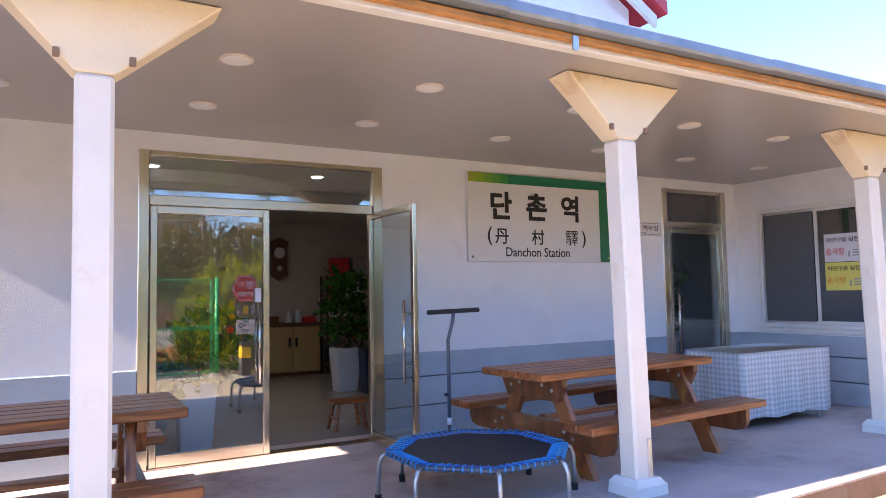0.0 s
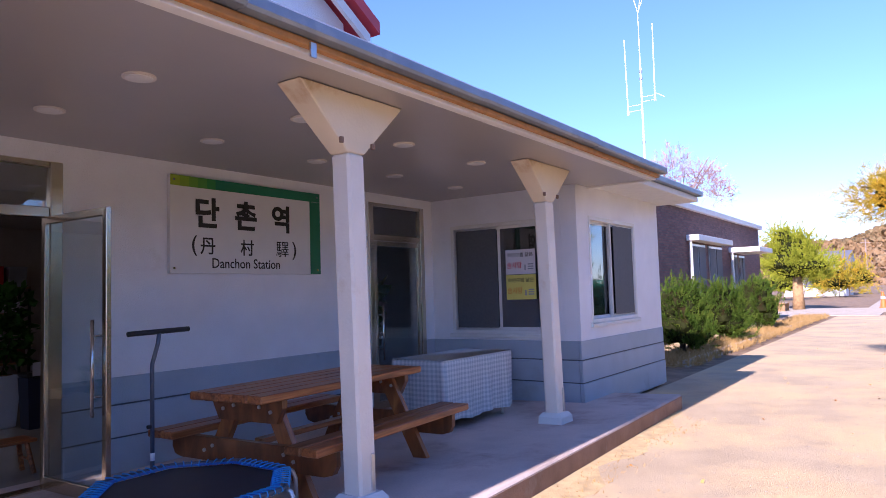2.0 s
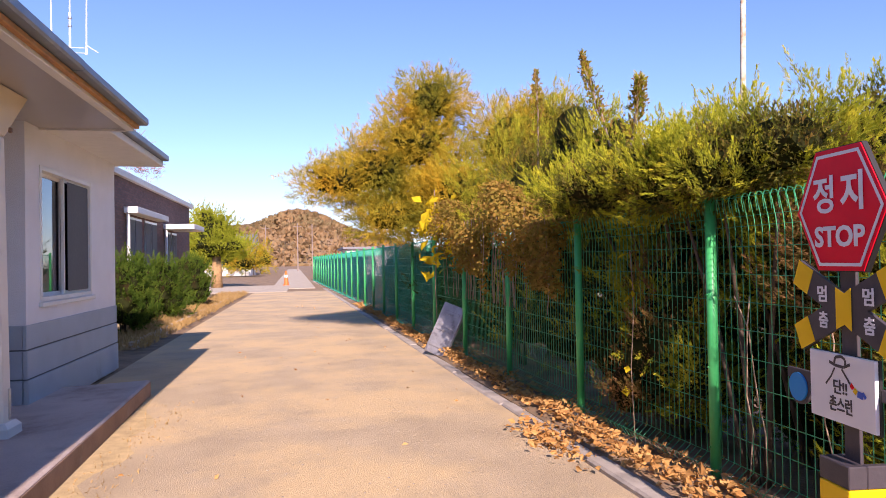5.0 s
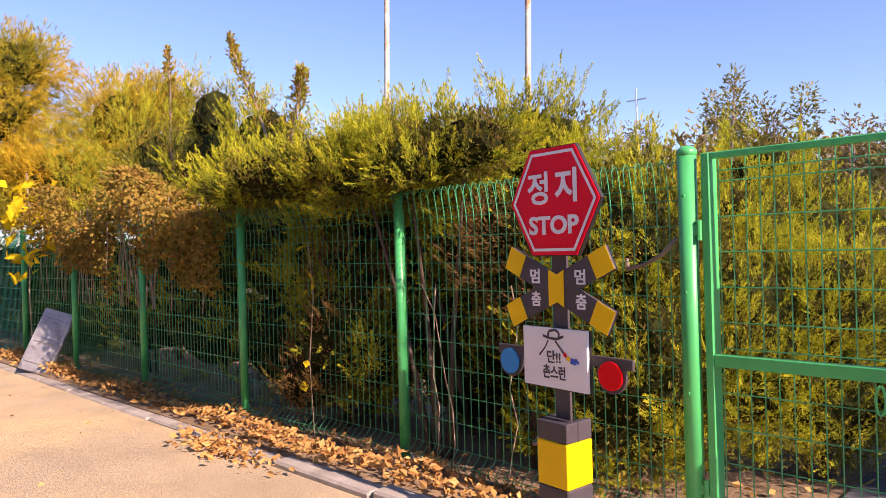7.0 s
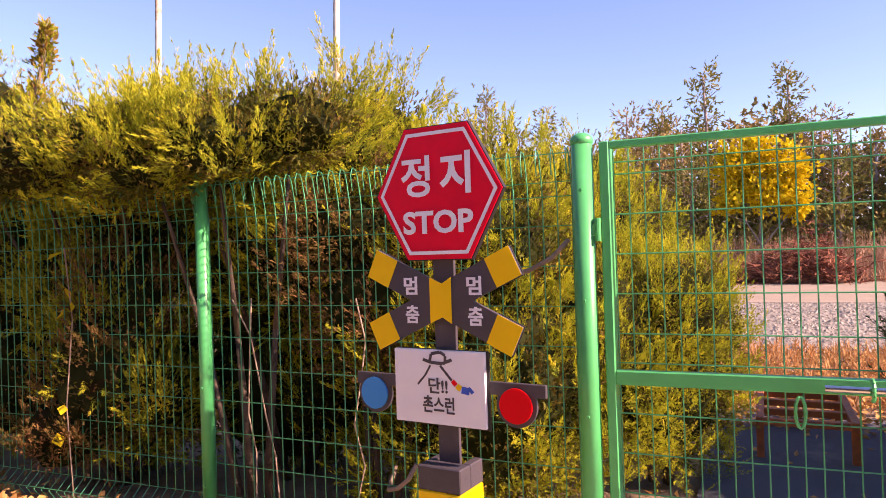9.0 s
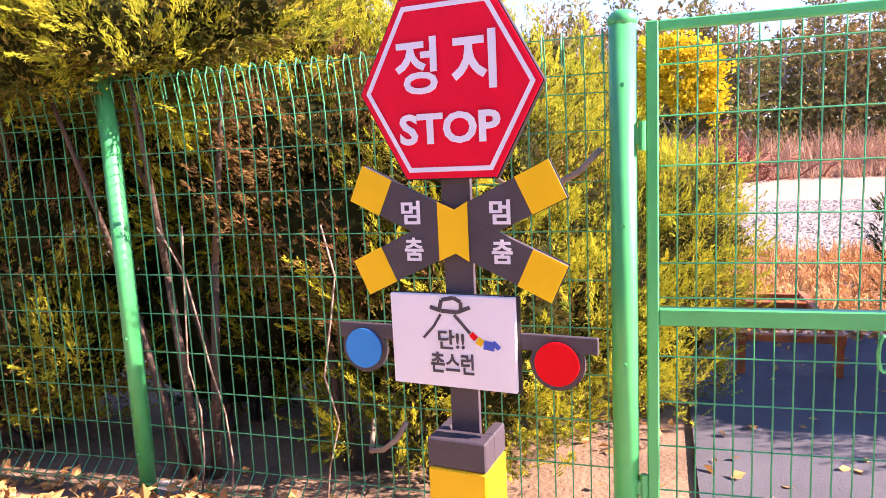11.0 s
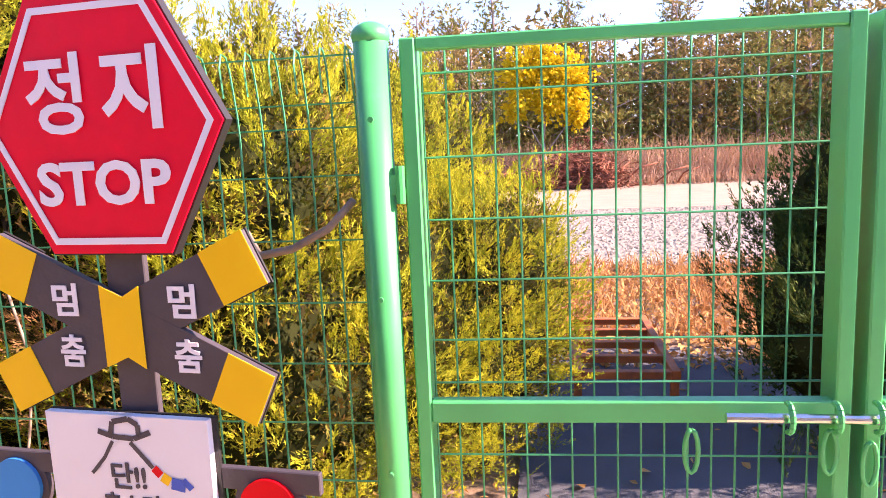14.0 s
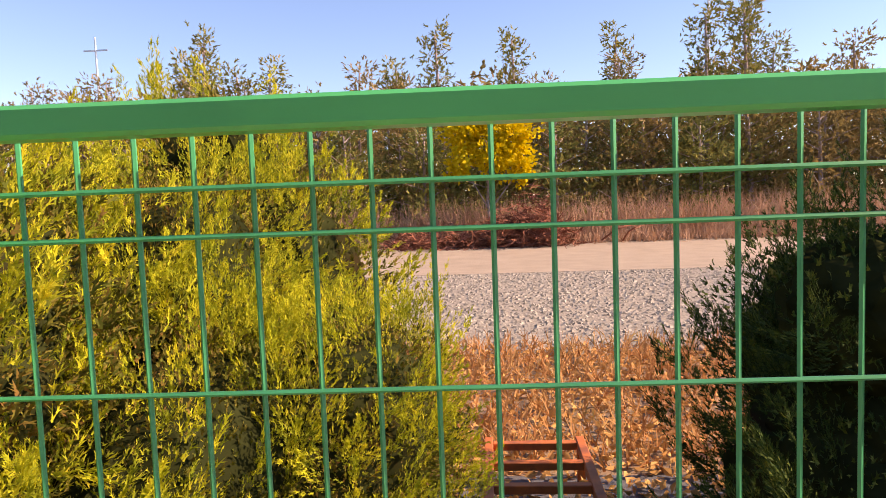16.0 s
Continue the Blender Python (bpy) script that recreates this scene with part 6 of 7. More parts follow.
# added shrubs that keep the view through the far fence dark
for x, y, s in ((12.3, -8.35, 0.95), (14.6, -8.5, 1.0), (17.0, -8.5, 1.05), (19.6, -8.6, 1.0), (22.5, -8.6, 1.05)):
    juniper((x, y, 0), "low dark juniper added as backing behind the far fence", [(0, 0, 0.6, 1.25, 0.7, 0.62 * s), (0.2, 0, 1.2, 1.15, 0.65, 0.6 * s)], 2600, "juniper_dark", seed=int(x * 10), length=0.1, width=0.02, tufts=40, hollow=0.8)

juniper((3.95, -7.82, 0), "reddish-brown withered juniper inside the fence", [(0, 0.08, 1.15, 0.5, 0.26, 0.42), (0.15, 0.06, 1.55, 0.45, 0.22, 0.3), (-0.35, 0.05, 0.8, 0.35, 0.22, 0.3)], 5200, "juniper_brown", seed=23, tufts=40, hollow=0.5)

# pale bare shoots and dead twigs by the fence
g = np.random.default_rng(31)
for i, (x, z, sc) in enumerate(((2.95, 1.32, 1.0), (4.35, 0.0, 0.0), (4.5, 0.0, 0.0), (3.9, 0.0, 0.0), (3.6, 0.35, 0.6))):
    t = thing("bare_twig", "thin pale dead twig tangled in the fence", "twig", (x, -7.40, 0.0), group="bare twigs by the fence")
    if sc:
        pts = [(0.22 * sc, -0.2, z + 0.02), (0.1 * sc, 0, z - 0.02), (0, 0.02, z), (-0.1 * sc, 0.03, z + 0.05), (-0.17 * sc, 0.03, z + 0.12)]
    else:
        a = g.normal(size=(6, 2)) * 0.05
        pts = [(0, -0.05, 0.02)] + [(float(a[:k + 1, 0].sum()), -0.06 + float(a[k, 1]) * 0.3, 0.2 * (k + 1)) for k in range(6)]
    part("stem", tube(pts, 0.011 if sc else 0.004, 6), M["twig_dead"], t, "", True)

# pine leaning over the lane
t = thing("pine_tree", "old yellowing pine leaning over the fence and lane", "tree", (13.6, -8.1, 0))
woody(t, [([(0, 0, 0), (0.1, 0.2, 1.6), (0.1, 0.7, 3.0), (0.3, 1.2, 4.4)], 0.16), ([(0.1, 0.4, 2.2), (0.4, 1.6, 2.9), (0.6, 3.2, 3.2)], 0.08), ([(0.1, 0.3, 1.9), (-0.5, -0.6, 3.0), (-0.8, -1.2, 3.8)], 0.08), ([(0.1, 0.6, 2.8), (-0.4, 1.1, 3.7), (-0.4, 1.0, 4.4)], 0.07)])
g = np.random.default_rng(41)
lob = [(0.6, 2.5, 3.0, 0.95, 1.0, 0.5), (0.5, 1.8, 3.2, 1.2, 1.0, 0.75), (0.2, 1.1, 3.7, 1.3, 1.0, 0.85), (-0.3, 0.9, 4.4, 0.8, 0.7, 0.6), (-0.6, -0.6, 3.6, 1.2, 1.0, 0.9), (0.3, 0.6, 2.6, 1.4, 1.2, 0.8), (-0.9, 0.4, 2.6, 0.9, 0.9, 0.8), (0.4, 1.6, 2.3, 1.2, 0.9, 0.5), (-0.8, -1.2, 3.9, 0.7, 0.7, 0.6)]
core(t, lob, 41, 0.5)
p, d = shell(lob, 34000, g, 0.5, 1.06, 0.35, 0.35)
hang(new("needles", tri_mesh("needles", sprays(p, d, 0.15, 0.012, 6, 0.8, g), M["pine"])), t)
# broken yellow branch tips above the hedge
juniper((9.6, -7.9, 0), "climbing shrub with yellow leaves over the fence", [(0, 0, 2.4, 0.8, 0.5, 0.6), (0.6, 0.2, 2.0, 0.5, 0.4, 0.4)], 1700, "juniper", seed=42, length=0.12, hollow=0.3, name="climbing_shrub", tufts=80)

# bare-tipped branches that stand out of the hedge
for at, pts, seed in (((7.3, -8.05, 0), [(-0.3, 0.1, 1.9), (-0.1, 0.15, 2.5), (0.15, 0.15, 2.95), (0.45, 0.15, 3.35), (0.62, 0.15, 3.72)], 44), ((7.0, -8.05, 0), [(-0.1, 0.1, 1.9), (-0.2, 0.15, 2.5), (-0.35, 0.15, 2.85), (-0.4, 0.15, 3.1)], 45), ((9.4, -8.05, 0), [(0, 0.1, 1.9), (0.05, 0.15, 2.8), (0.0, 0.15, 3.4), (0.05, 0.15, 3.95)], 46)):
    t = thing("broken_branch", "half-withered branch sticking up out of the hedge", "branch", at, group="withered branches")
    part("stem", tube(pts, 0.014, 6), M["twig_dead"], t, "", True)
    g = np.random.default_rng(seed)
    v = np.array(pts)
    s = g.uniform(0.25, 1, 700) ** 0.8 * (len(v) - 1.001)
    k = s.astype(int)
    p = v[k] + (v[k + 1] - v[k]) * (s - k)[:, None]
    out = g.normal(size=p.shape)
    p = p + out * (0.065 * (1.15 - s / (len(v) - 1)))[:, None]
    e = unit(out * 0.6 + np.array([0.15, 0, 0.9]))
    hang(new("greenery", tri_mesh("greenery", sprays(p[:260], e[:260], 0.06, 0.01, 4, 0.6, g), M["juniper_mid"])), t, "sparse green twigs")
    hang(new("dry_foliage", tri_mesh("dry_foliage", leaves(p[260:], e[260:], 0.045, g), M["vine"])), t, "brown dry leaves")

# brown vine hanging over the fence
for x0, x1, zl, cnt, sd in ((6.9, 9.3, 1.2, 6800, 51), (9.2, 11.8, 0.9, 6000, 52)):
    t = thing("vine", "brown withering vine draped over the fence top", "vine", ((x0 + x1) / 2, fence_y((x0 + x1) / 2), 0), group="vines on the fence")
    g = np.random.default_rng(sd)
    u = g.uniform(-0.5, 0.5, cnt) * (x1 - x0)
    drop = np.abs(np.sin(u * 2.3 + sd) * 0.45 + np.sin(u * 5.1) * 0.2) + 0.25
    z = 2.1 + 0.3 * np.sin(u * 1.7) - g.uniform(0, 1, cnt) ** 1.5 * (drop * 0.85 + 0.25)
    y = 0.06 + 0.35 * np.exp(-((z - 2.0) / 0.35) ** 2) * g.uniform(-1.2, 0.8, cnt) + g.normal(size=cnt) * 0.04
    c = np.stack([u, y, z], 1)
    d = unit(g.normal(size=(cnt, 3)) + np.array([0, 0.5, -0.5]))
    hang(new("leaves", tri_mesh("leaves", leaves(c, d, 0.048, g, 0.75), M["vine"])), t)
    for k in range(14):
        xx = float(g.uniform(-0.5, 0.5) * (x1 - x0))
        q = [(xx + 0.05 * math.sin(j * 1.3 + k), 0.07, 2.0 - 0.22 * j) for j in range(6)]
        part("stem", tube(q, 0.005, 4), M["twig_dead"], t)
# yellow heart leaves on the wires
g = np.random.default_rng(55)
t = thing("climber", "climber with large bright yellow leaves", "vine", (11.7, fence_y(11.7) + 0.15, 0))
c = np.stack([g.uniform(-0.7, 0.9, 60), g.normal(size=60) * 0.1, g.uniform(1.2, 2.6, 60)], 1)
part("stem", tube([(0, 0, 0.02), (0.05, 0.02, 1.0), (0.0, 0.0, 1.8), (0.1, 0, 2.6)], 0.008, 5), M["twig_dead"], t)
hang(new("leaves", tri_mesh("leaves", leaves(c, unit(g.normal(size=(60, 3)) + np.array([0, 0.3, -0.8])), 0.2, g, 0.8), M["yellow_leaf"])), t)
t = thing("climber", "thin climber with few yellow leaves inside the fence", "vine", (5.65, FY + 0.05, 0))
part("stem", tube([(0, 0, 0.03), (0.04, 0.0, 0.6), (-0.03, 0, 1.1), (0.02, 0, 1.5)], 0.004, 5), M["twig_dead"], t)
c = np.array([(0.0, 0.02, 1.48), (0.03, 0.02, 1.3), (-0.05, 0.02, 1.2), (0.0, 0.03, 1.16), (0.02, 0.03, 0.62), (0.1, 0.02, 0.45)])
hang(new("leaves", tri_mesh("leaves", leaves(c, unit(g.normal(size=(6, 3)) * 0.4 + np.array([0, 0.3, -1])), 0.1, g, 0.9), M["yellow_leaf"])), t)


# ---------- woods beyond the track ----------
def wood_tree(at, h, r, material, seed, label, name="woodland_tree", count=1700, size=0.26):
    t = thing(name, label, "tree", at, group="woods beyond the track")
    g = np.random.default_rng(seed)
    bend = g.normal(size=2) * 0.25
    stem = [(0, 0, 0), (bend[0] * 0.4, bend[1] * 0.4, h * 0.4), (bend[0], bend[1], h * 0.97)]
    woody(t, [(stem, 0.10 + h * 0.006)], "bark_grey")
    bm = bmesh.new()
    for k in range(12):
        z = h * (0.3 + 0.055 * k)
        a = k * 2.4
        q = r * (1.0 - 0.065 * k)
        add_rod(bm, (bend[0] * z / h, bend[1] * z / h, z), (q * math.cos(a), q * math.sin(a), z + 0.5), 0.03, 5, 0.008)
    tagged(part("branching", bm, M["bark_grey"], t), kind="stuff")
    k = 10
    lob = []
    for i in range(k):
        f = i / (k - 1)
        rr = r * (0.95 - 0.56 * f) * g.uniform(0.7, 1.2)
        a = g.uniform(0, 6.28)
        lob.append((bend[0] * f + math.cos(a) * rr * 0.45, bend[1] * f + math.sin(a) * rr * 0.45, h * (0.2 + 0.76 * f), rr, rr, h * 0.085))
    p, d = shell(lob, count, g, 0.3, 1.1, 0.3, 0.5)
    hang(new("crown", tri_mesh("crown", sprays(p, d, size, size * 0.34, 2, 0.8, g), M[material])), t)
    return t


kinds = [wood_tree((-24, -35, 0), 9.6, 1.5, "wood_green", 61, "slender dark green woodland tree"), wood_tree((-21.5, -36, 0), 8.2, 1.7, "wood_brown", 62, "half-bare brown autumn woodland tree"),
         wood_tree((-19, -35.5, 0), 10.4, 1.4, "wood_green", 63, "tall narrow dark green woodland tree"), wood_tree((-16.5, -35, 0), 7.4, 1.9, "wood_brown", 64, "low brownish woodland tree", count=1200)]
g = np.random.default_rng(65)
for i in range(88):
    x = -14.0 + i * 0.95 + g.uniform(-0.5, 0.5)
    y = -35.0 - 6.5 * g.uniform()
    o = copy_thing(kinds[int(g.integers(4))], pose(float(x), float(y), 0, 0, 0, float(g.uniform(0, 360))))
    o.scale = (1, 1, float(g.uniform(0.74, 1.02)))
low = [wood_tree((-22, -32, 0), 5.2, 1.9, "wood_brown", 66, "brown undergrowth bush at the edge of the woods", "undergrowth_bush", 1100, 0.24), wood_tree((-18.5, -32, 0), 4.4, 1.9, "wood_green", 67, "dull green undergrowth bush at the edge of the woods", "undergrowth_bush", 1300, 0.24)]
for i in range(64):
    copy_thing(low[int(g.integers(2))], pose(-16 + i * 1.15 + float(g.uniform(-0.6, 0.6)), -33.2 - float(g.uniform(0, 3.0)), 0, 0, 0, float(g.uniform(0, 360))))

n = 34000
c = np.stack([g.uniform(-60, 70, n), -42 - 9 * g.uniform(0, 1, n), np.zeros(n)], 1)
c[:, 2] = (7.2 + 0.9 * np.sin(c[:, 0] * 0.4) + 0.7 * np.sin(c[:, 0] * 1.1)) * g.uniform(0, 1, n) ** 0.8
tagged(new("backdrop_woods", tri_mesh("backdrop_woods", sprays(c, unit(g.normal(size=(n, 3)) + np.array([0, 0, 0.5])), 0.6, 0.2, 3, 0.8, g), M["wood_brown"])), "dense brown autumn thicket deep in the woods", "trees", "", "stuff")
t = thing("yellow_tree", "small tree with bright yellow autumn leaves", "tree", (2.0, -31.2, 0))
woody(t, [([(0, 0, 0), (0.1, 0, 1.6), (0, 0, 3.2)], 0.07), ([(0.05, 0, 1.2), (0.7, 0.1, 2.4)], 0.04), ([(0.05, 0, 1.2), (-0.8, 0, 2.3)], 0.04)], "bark_grey")
g = np.random.default_rng(68)
p, d = shell([(-1.0, 0, 3.75, 0.85, 0.7, 0.85), (1.0, 0.1, 3.9, 0.9, 0.7, 0.95), (0.1, 0, 4.5, 0.75, 0.6, 0.6), (-0.2, 0.2, 3.0, 0.8, 0.6, 0.55), (-1.3, 0, 2.6, 0.45, 0.4, 0.5), (1.3, 0, 2.75, 0.45, 0.4, 0.4)], 4600, g, 0.35, 1.08, 0.0, 0.6)
p = p * np.array([0.85, 0.85, 1.0])
hang(new("crown", tri_mesh("crown", leaves(p, d, 0.17, g, 0.8), M["yellow_leaf"])), t)

# brush pile and reeds
t = thing("brush_pile", "heap of cut reddish-brown branches beside the track", "brush pile", (0.75, -30.0, 0))
g = np.random.default_rng(71)
k = 2600
c = np.stack([np.where(g.uniform(size=k) < 0.55, g.normal(size=k) * 0.7, g.uniform(-1.0, 4.6, k)), g.normal(size=k) * 0.5, np.abs(g.normal(size=k)) * 0.5], 1)
c[:, 2] *= 0.45 + 0.75 * np.exp(-(c[:, 0] / 1.2) ** 2)
d = unit(g.normal(size=(k, 3)) * np.array([1, 1, 0.4]))
for i in range(16):
    x, y, a = float(g.normal() * 1.8), float(g.normal() * 0.4), float(g.uniform(0, 6.28))
    z = 0.55 * math.exp(-(x / 3.5) ** 2)
    part("branch", tube([(x, y, z * 0.4), (x + 0.5 * math.cos(a), y + 0.3 * math.sin(a), z + 0.15), (x + 1.1 * math.cos(a), y + 0.6 * math.sin(a), z + 0.3)], 0.03, 5), M["brush"], t, "cut reddish-brown branch", True)
hang(new("brushwood", tri_mesh("brushwood", sprays(c, d, 0.6, 0.04, 3, 0.5, g), M["brush"])), t)


def grass_field(name, label, x0, x1, y0, y1, count, h, w, material, seed, z=0.0, bend=0.35):
    g = np.random.default_rng(seed)
    c = np.stack([g.uniform(x0, x1, count), g.uniform(y0, y1, count), np.full(count, z)], 1)
    d = unit(np.array([0, 0, 1.0]) + g.normal(size=(count, 3)) * bend)
    return tagged(new(name, tri_mesh(name, sprays(c, d, h, w, 2, 0.5, g), M[material])), label, "grass", "", "stuff")


grass_field("reeds", "pinkish dry reeds in front of the woods", -26, 30, -33.0, -30.9, 5600, 1.5, 0.035, "pink_reed", 72, 0, 0.18)
grass_field("dry_grass", "low dry grass along the dirt track", -25, 30, -31.2, -29.9, 3600, 0.6, 0.03, "pink_reed", 73, 0, 0.4)
grass_field("bank_grass", "rusty dry grass and weeds on the bank", -5, 7, -14.6, -10.9, 6500, 0.22, 0.02, "rust_grass", 74, 0, 0.6)
grass_field("bed_grass", "short yellow grass in the planting bed", 13.1, 34, -2.2, -1.0, 5000, 0.16, 0.02, "dry_grass", 75, 0.05, 0.5)
grass_field("edge_grass", "sparse dry grass along the step edge", -6, 8.4, -3.7, -3.3, 900, 0.035, 0.008, "dry_grass", 76, 0.0, 0.9)


def litter(name, label, pts, size, material, seed):
    g = np.random.default_rng(seed)
    d = unit(g.normal(size=(len(pts), 3)) * np.array([1, 1, 0.35]))
    return tagged(new(name, tri_mesh(name, leaves(pts, d, size, g, 0.65), M[material])), label, "leaves", "", "stuff")


g = np.random.default_rng(81)
n = 6500
x = g.uniform(3.2, 24, n)
yy = kerb_y(x) - 0.14 - np.abs(g.normal(size=n)) * 0.16 - g.uniform(0, 0.2, n)
zz = 0.045 + g.uniform(0, 0.05, n) * (1 + np.sin(x * 3.1))
litter("leaf_litter", "crisp orange-brown fallen leaves along the kerb", np.stack([x, yy, zz], 1), 0.06, "dry_leaf", 82)
n = 300
x = 6.0 + g.normal(size=n) * 0.32
litter("leaf_heap", "small heap of fallen leaves spilling over the kerb", np.stack([x, kerb_y(x) + 0.04 + g.normal(size=n) * 0.09, 0.01 + g.uniform(0, 0.06, n)], 1), 0.058, "dry_leaf", 83)
n = 110
litter("scattered_leaves", "few dry leaves scattered on the lane", np.stack([g.uniform(2, 30, n), g.uniform(-6.7, -3.4, n), np.full(n, 0.006)], 1), 0.05, "dry_leaf", 84)
n = 11000
litter("bank_leaves", "thick orange-brown leaf litter on the bank", np.stack([g.uniform(-4, 6, n), g.uniform(-14.2, -10.3, n), 0.02 + g.uniform(0, 0.06, n)], 1), 0.065, "dry_leaf", 85)
n = 300
litter("yard_leaves", "dry leaves scattered on the asphalt behind the gate", np.stack([g.uniform(-1, 3, n), g.uniform(-10.9, -7.0, n), np.full(n, 0.012)], 1), 0.06, "dry_leaf", 86)

# gravel stones
g = np.random.default_rng(91)
n = 15000
c = np.stack([g.uniform(-7, 9, n), g.uniform(-21.8, -14.1, n), np.zeros(n) + 0.01], 1)
s = g.uniform(0.025, 0.06, (n, 1, 1))
octa = np.array([[[1, 0, 0], [0, 1, 0], [0, 0, 1]], [[0, 1, 0], [-1, 0, 0], [0, 0, 1]], [[-1, 0, 0], [0, -1, 0], [0, 0, 1]], [[0, -1, 0], [1, 0, 0], [0, 0, 1]]], float)
a = g.uniform(0, 6.28, n)
rot = np.zeros((n, 3, 3))
rot[:, 0, 0], rot[:, 0, 1], rot[:, 1, 0], rot[:, 1, 1], rot[:, 2, 2] = np.cos(a), -np.sin(a), np.sin(a), np.cos(a), 0.5
tr = np.einsum("nij,fvj->nfvi", rot, octa) * s[:, None] + c[:, None, None]
tagged(new("gravel_stones", tri_mesh("gravel_stones", tr.reshape(-1, 3, 3), M["pebble"])), "loose pale grey ballast stones", "gravel", "", "stuff")
# grit on the lane
n = 1500
c = np.stack([g.uniform(1, 16, n), g.uniform(-6.75, -3.4, n), np.zeros(n) + 0.0], 1)
s = g.uniform(0.003, 0.012, (n, 1, 1))
a = g.uniform(0, 6.28, n)
rot = np.zeros((n, 3, 3))
rot[:, 0, 0], rot[:, 0, 1], rot[:, 1, 0], rot[:, 1, 1], rot[:, 2, 2] = np.cos(a), -np.sin(a), np.sin(a), np.cos(a), 0.5
tr = np.einsum("nij,fvj->nfvi", rot, octa) * s[:, None] + c[:, None, None]
tagged(new("grit", tri_mesh("grit", tr.reshape(-1, 3, 3), M["pebble"])), "fine pale grit on the lane", "gravel", "", "stuff")

# ---------- brick building down the lane ----------
BY, BX0, BX1, BZ = -0.2, 13.2, 30.3, 3.74


def brick_mat():
    m = bpy.data.materials.new("brick")
    m.use_nodes = True
    n, l = m.node_tree.nodes, m.node_tree.links
    tc = n.new("ShaderNodeTexCoord")
    mp = n.new("ShaderNodeMapping")
    mp.inputs["Rotation"].default_value = (radians(90), 0, 0)
    l.new(tc.outputs["Object"], mp.inputs[0])
    b = n.new("ShaderNodeTexBrick")
    b.inputs["Scale"].default_value = 1.0
    b.inputs["Brick Width"].default_value, b.inputs["Row Height"].default_value = 0.21, 0.07
    b.inputs["Mortar Size"].default_value = 0.007
    b.inputs["Color1"].default_value, b.inputs["Color2"].default_value = (0.13, 0.06, 0.055, 1), (0.21, 0.10, 0.085, 1)
    b.inputs["Mortar"].default_value = (0.1, 0.085, 0.08, 1)
    l.new(mp.outputs[0], b.inputs["Vector"])
    l.new(b.outputs["Color"], n["Principled BSDF"].inputs["Base Color"])
    bp = n.new("ShaderNodeBump")
    bp.inputs["Strength"].default_value, bp.inputs["Distance"].default_value = 0.5, 0.01
    l.new(b.outputs["Fac"], bp.inputs["Height"])
    bp.invert = True
    l.new(bp.outputs[0], n["Principled BSDF"].inputs["Normal"])
    n["Principled BSDF"].inputs["Roughness"].default_value = 0.85
    return m


M["brick"] = brick_mat()
h = thing("brick_building", "low dark purple-brown brick building with white flat roof edge", "building", (0, 0, 0))
part("wall", box(BX0, BX1, BY, BY + 9, 0, BZ), M["brick"], h)
part("roof_edge", box(BX0 - 0.1, BX1 + 0.25, BY - 0.12, BY + 9, BZ + 0.001, BZ + 0.17, 0.01), M["trim_white"], h, "white flat roof edge")
for x0, x1, zt, out in ((20.0, 24.1, 2.83, 0.36), (25.0, 27.3, 2.64, 1.0)):
    part("awning", box(x0, x1, BY - out, BY - 0.002, zt, zt + 0.17, 0.01), M["trim_white"], h, "white concrete awning slab")
    for k in range(2):
        xw = x0 + 0.25 + k * (x1 - x0) * 0.5
        w = part("window", box(xw, xw + (x1 - x0) * 0.4, BY - 0.03, BY - 0.004, 0.75, zt - 0.06), M["galv"], h, "grey framed window")
        c = (x1 - x0) * 0.2
        for q in range(2):
            part("pane", box(xw + 0.05 + q * c, xw - 0.05 + (q + 1) * c, BY - 0.045, BY - 0.032, 0.82, zt - 0.13), M["screen"], w, "dark window pane")
    part("downpipe", rod((x0 + 0.1, BY - 0.09, 0), (x0 + 0.1, BY - 0.09, zt), 0.05, 10), M["upvc"], h, "white pipe down the wall")

for i, (x, y, s) in enumerate(((15.75, -1.2, 1.02), (19.2, -1.2, 1.0), (24.3, -1.15, 1.12))):
    juniper((x, y, 0.04), "rounded clipped green shrub in the planting bed", [(0, 0, 0.72 * s, 0.62 * s, 0.55 * s, 0.62 * s), (0.22, -0.1, 1.1 * s, 0.4, 0.36, 0.40 * s), (-0.24, 0.1, 1.05 * s, 0.36, 0.36, 0.42 * s), (0.05, -0.3, 0.45 * s, 0.5, 0.35, 0.35 * s)], 9000, "shrub", 0.05, 0.024, 101 + i, 3, "clipped_shrub", 0.6, tufts=50, group="clipped shrubs", hollow=0.82)
conifer = juniper((44.5, 0.5, 0), "spreading bright yellow-green conifer at the lane's end", [(0, 0, 2.6, 1.6, 1.7, 0.95), (0.3, 0.2, 3.5, 1.2, 1.2, 0.8), (0, 0.5, 4.2, 0.6, 0.6, 0.6), (-0.6, -0.9, 2.5, 0.9, 0.9, 0.5)], 9000, "bright_conifer", 0.14, 0.06, 111, 4, "conifer", 0.5, "tree", 120, hollow=0.78)
part("trunk", rod((-0.3, -0.05, 0), (-0.2, -0.05, 1.9), 0.34, 12, 0.24), M["bark_tan"], conifer, "thick tan trunk", True)
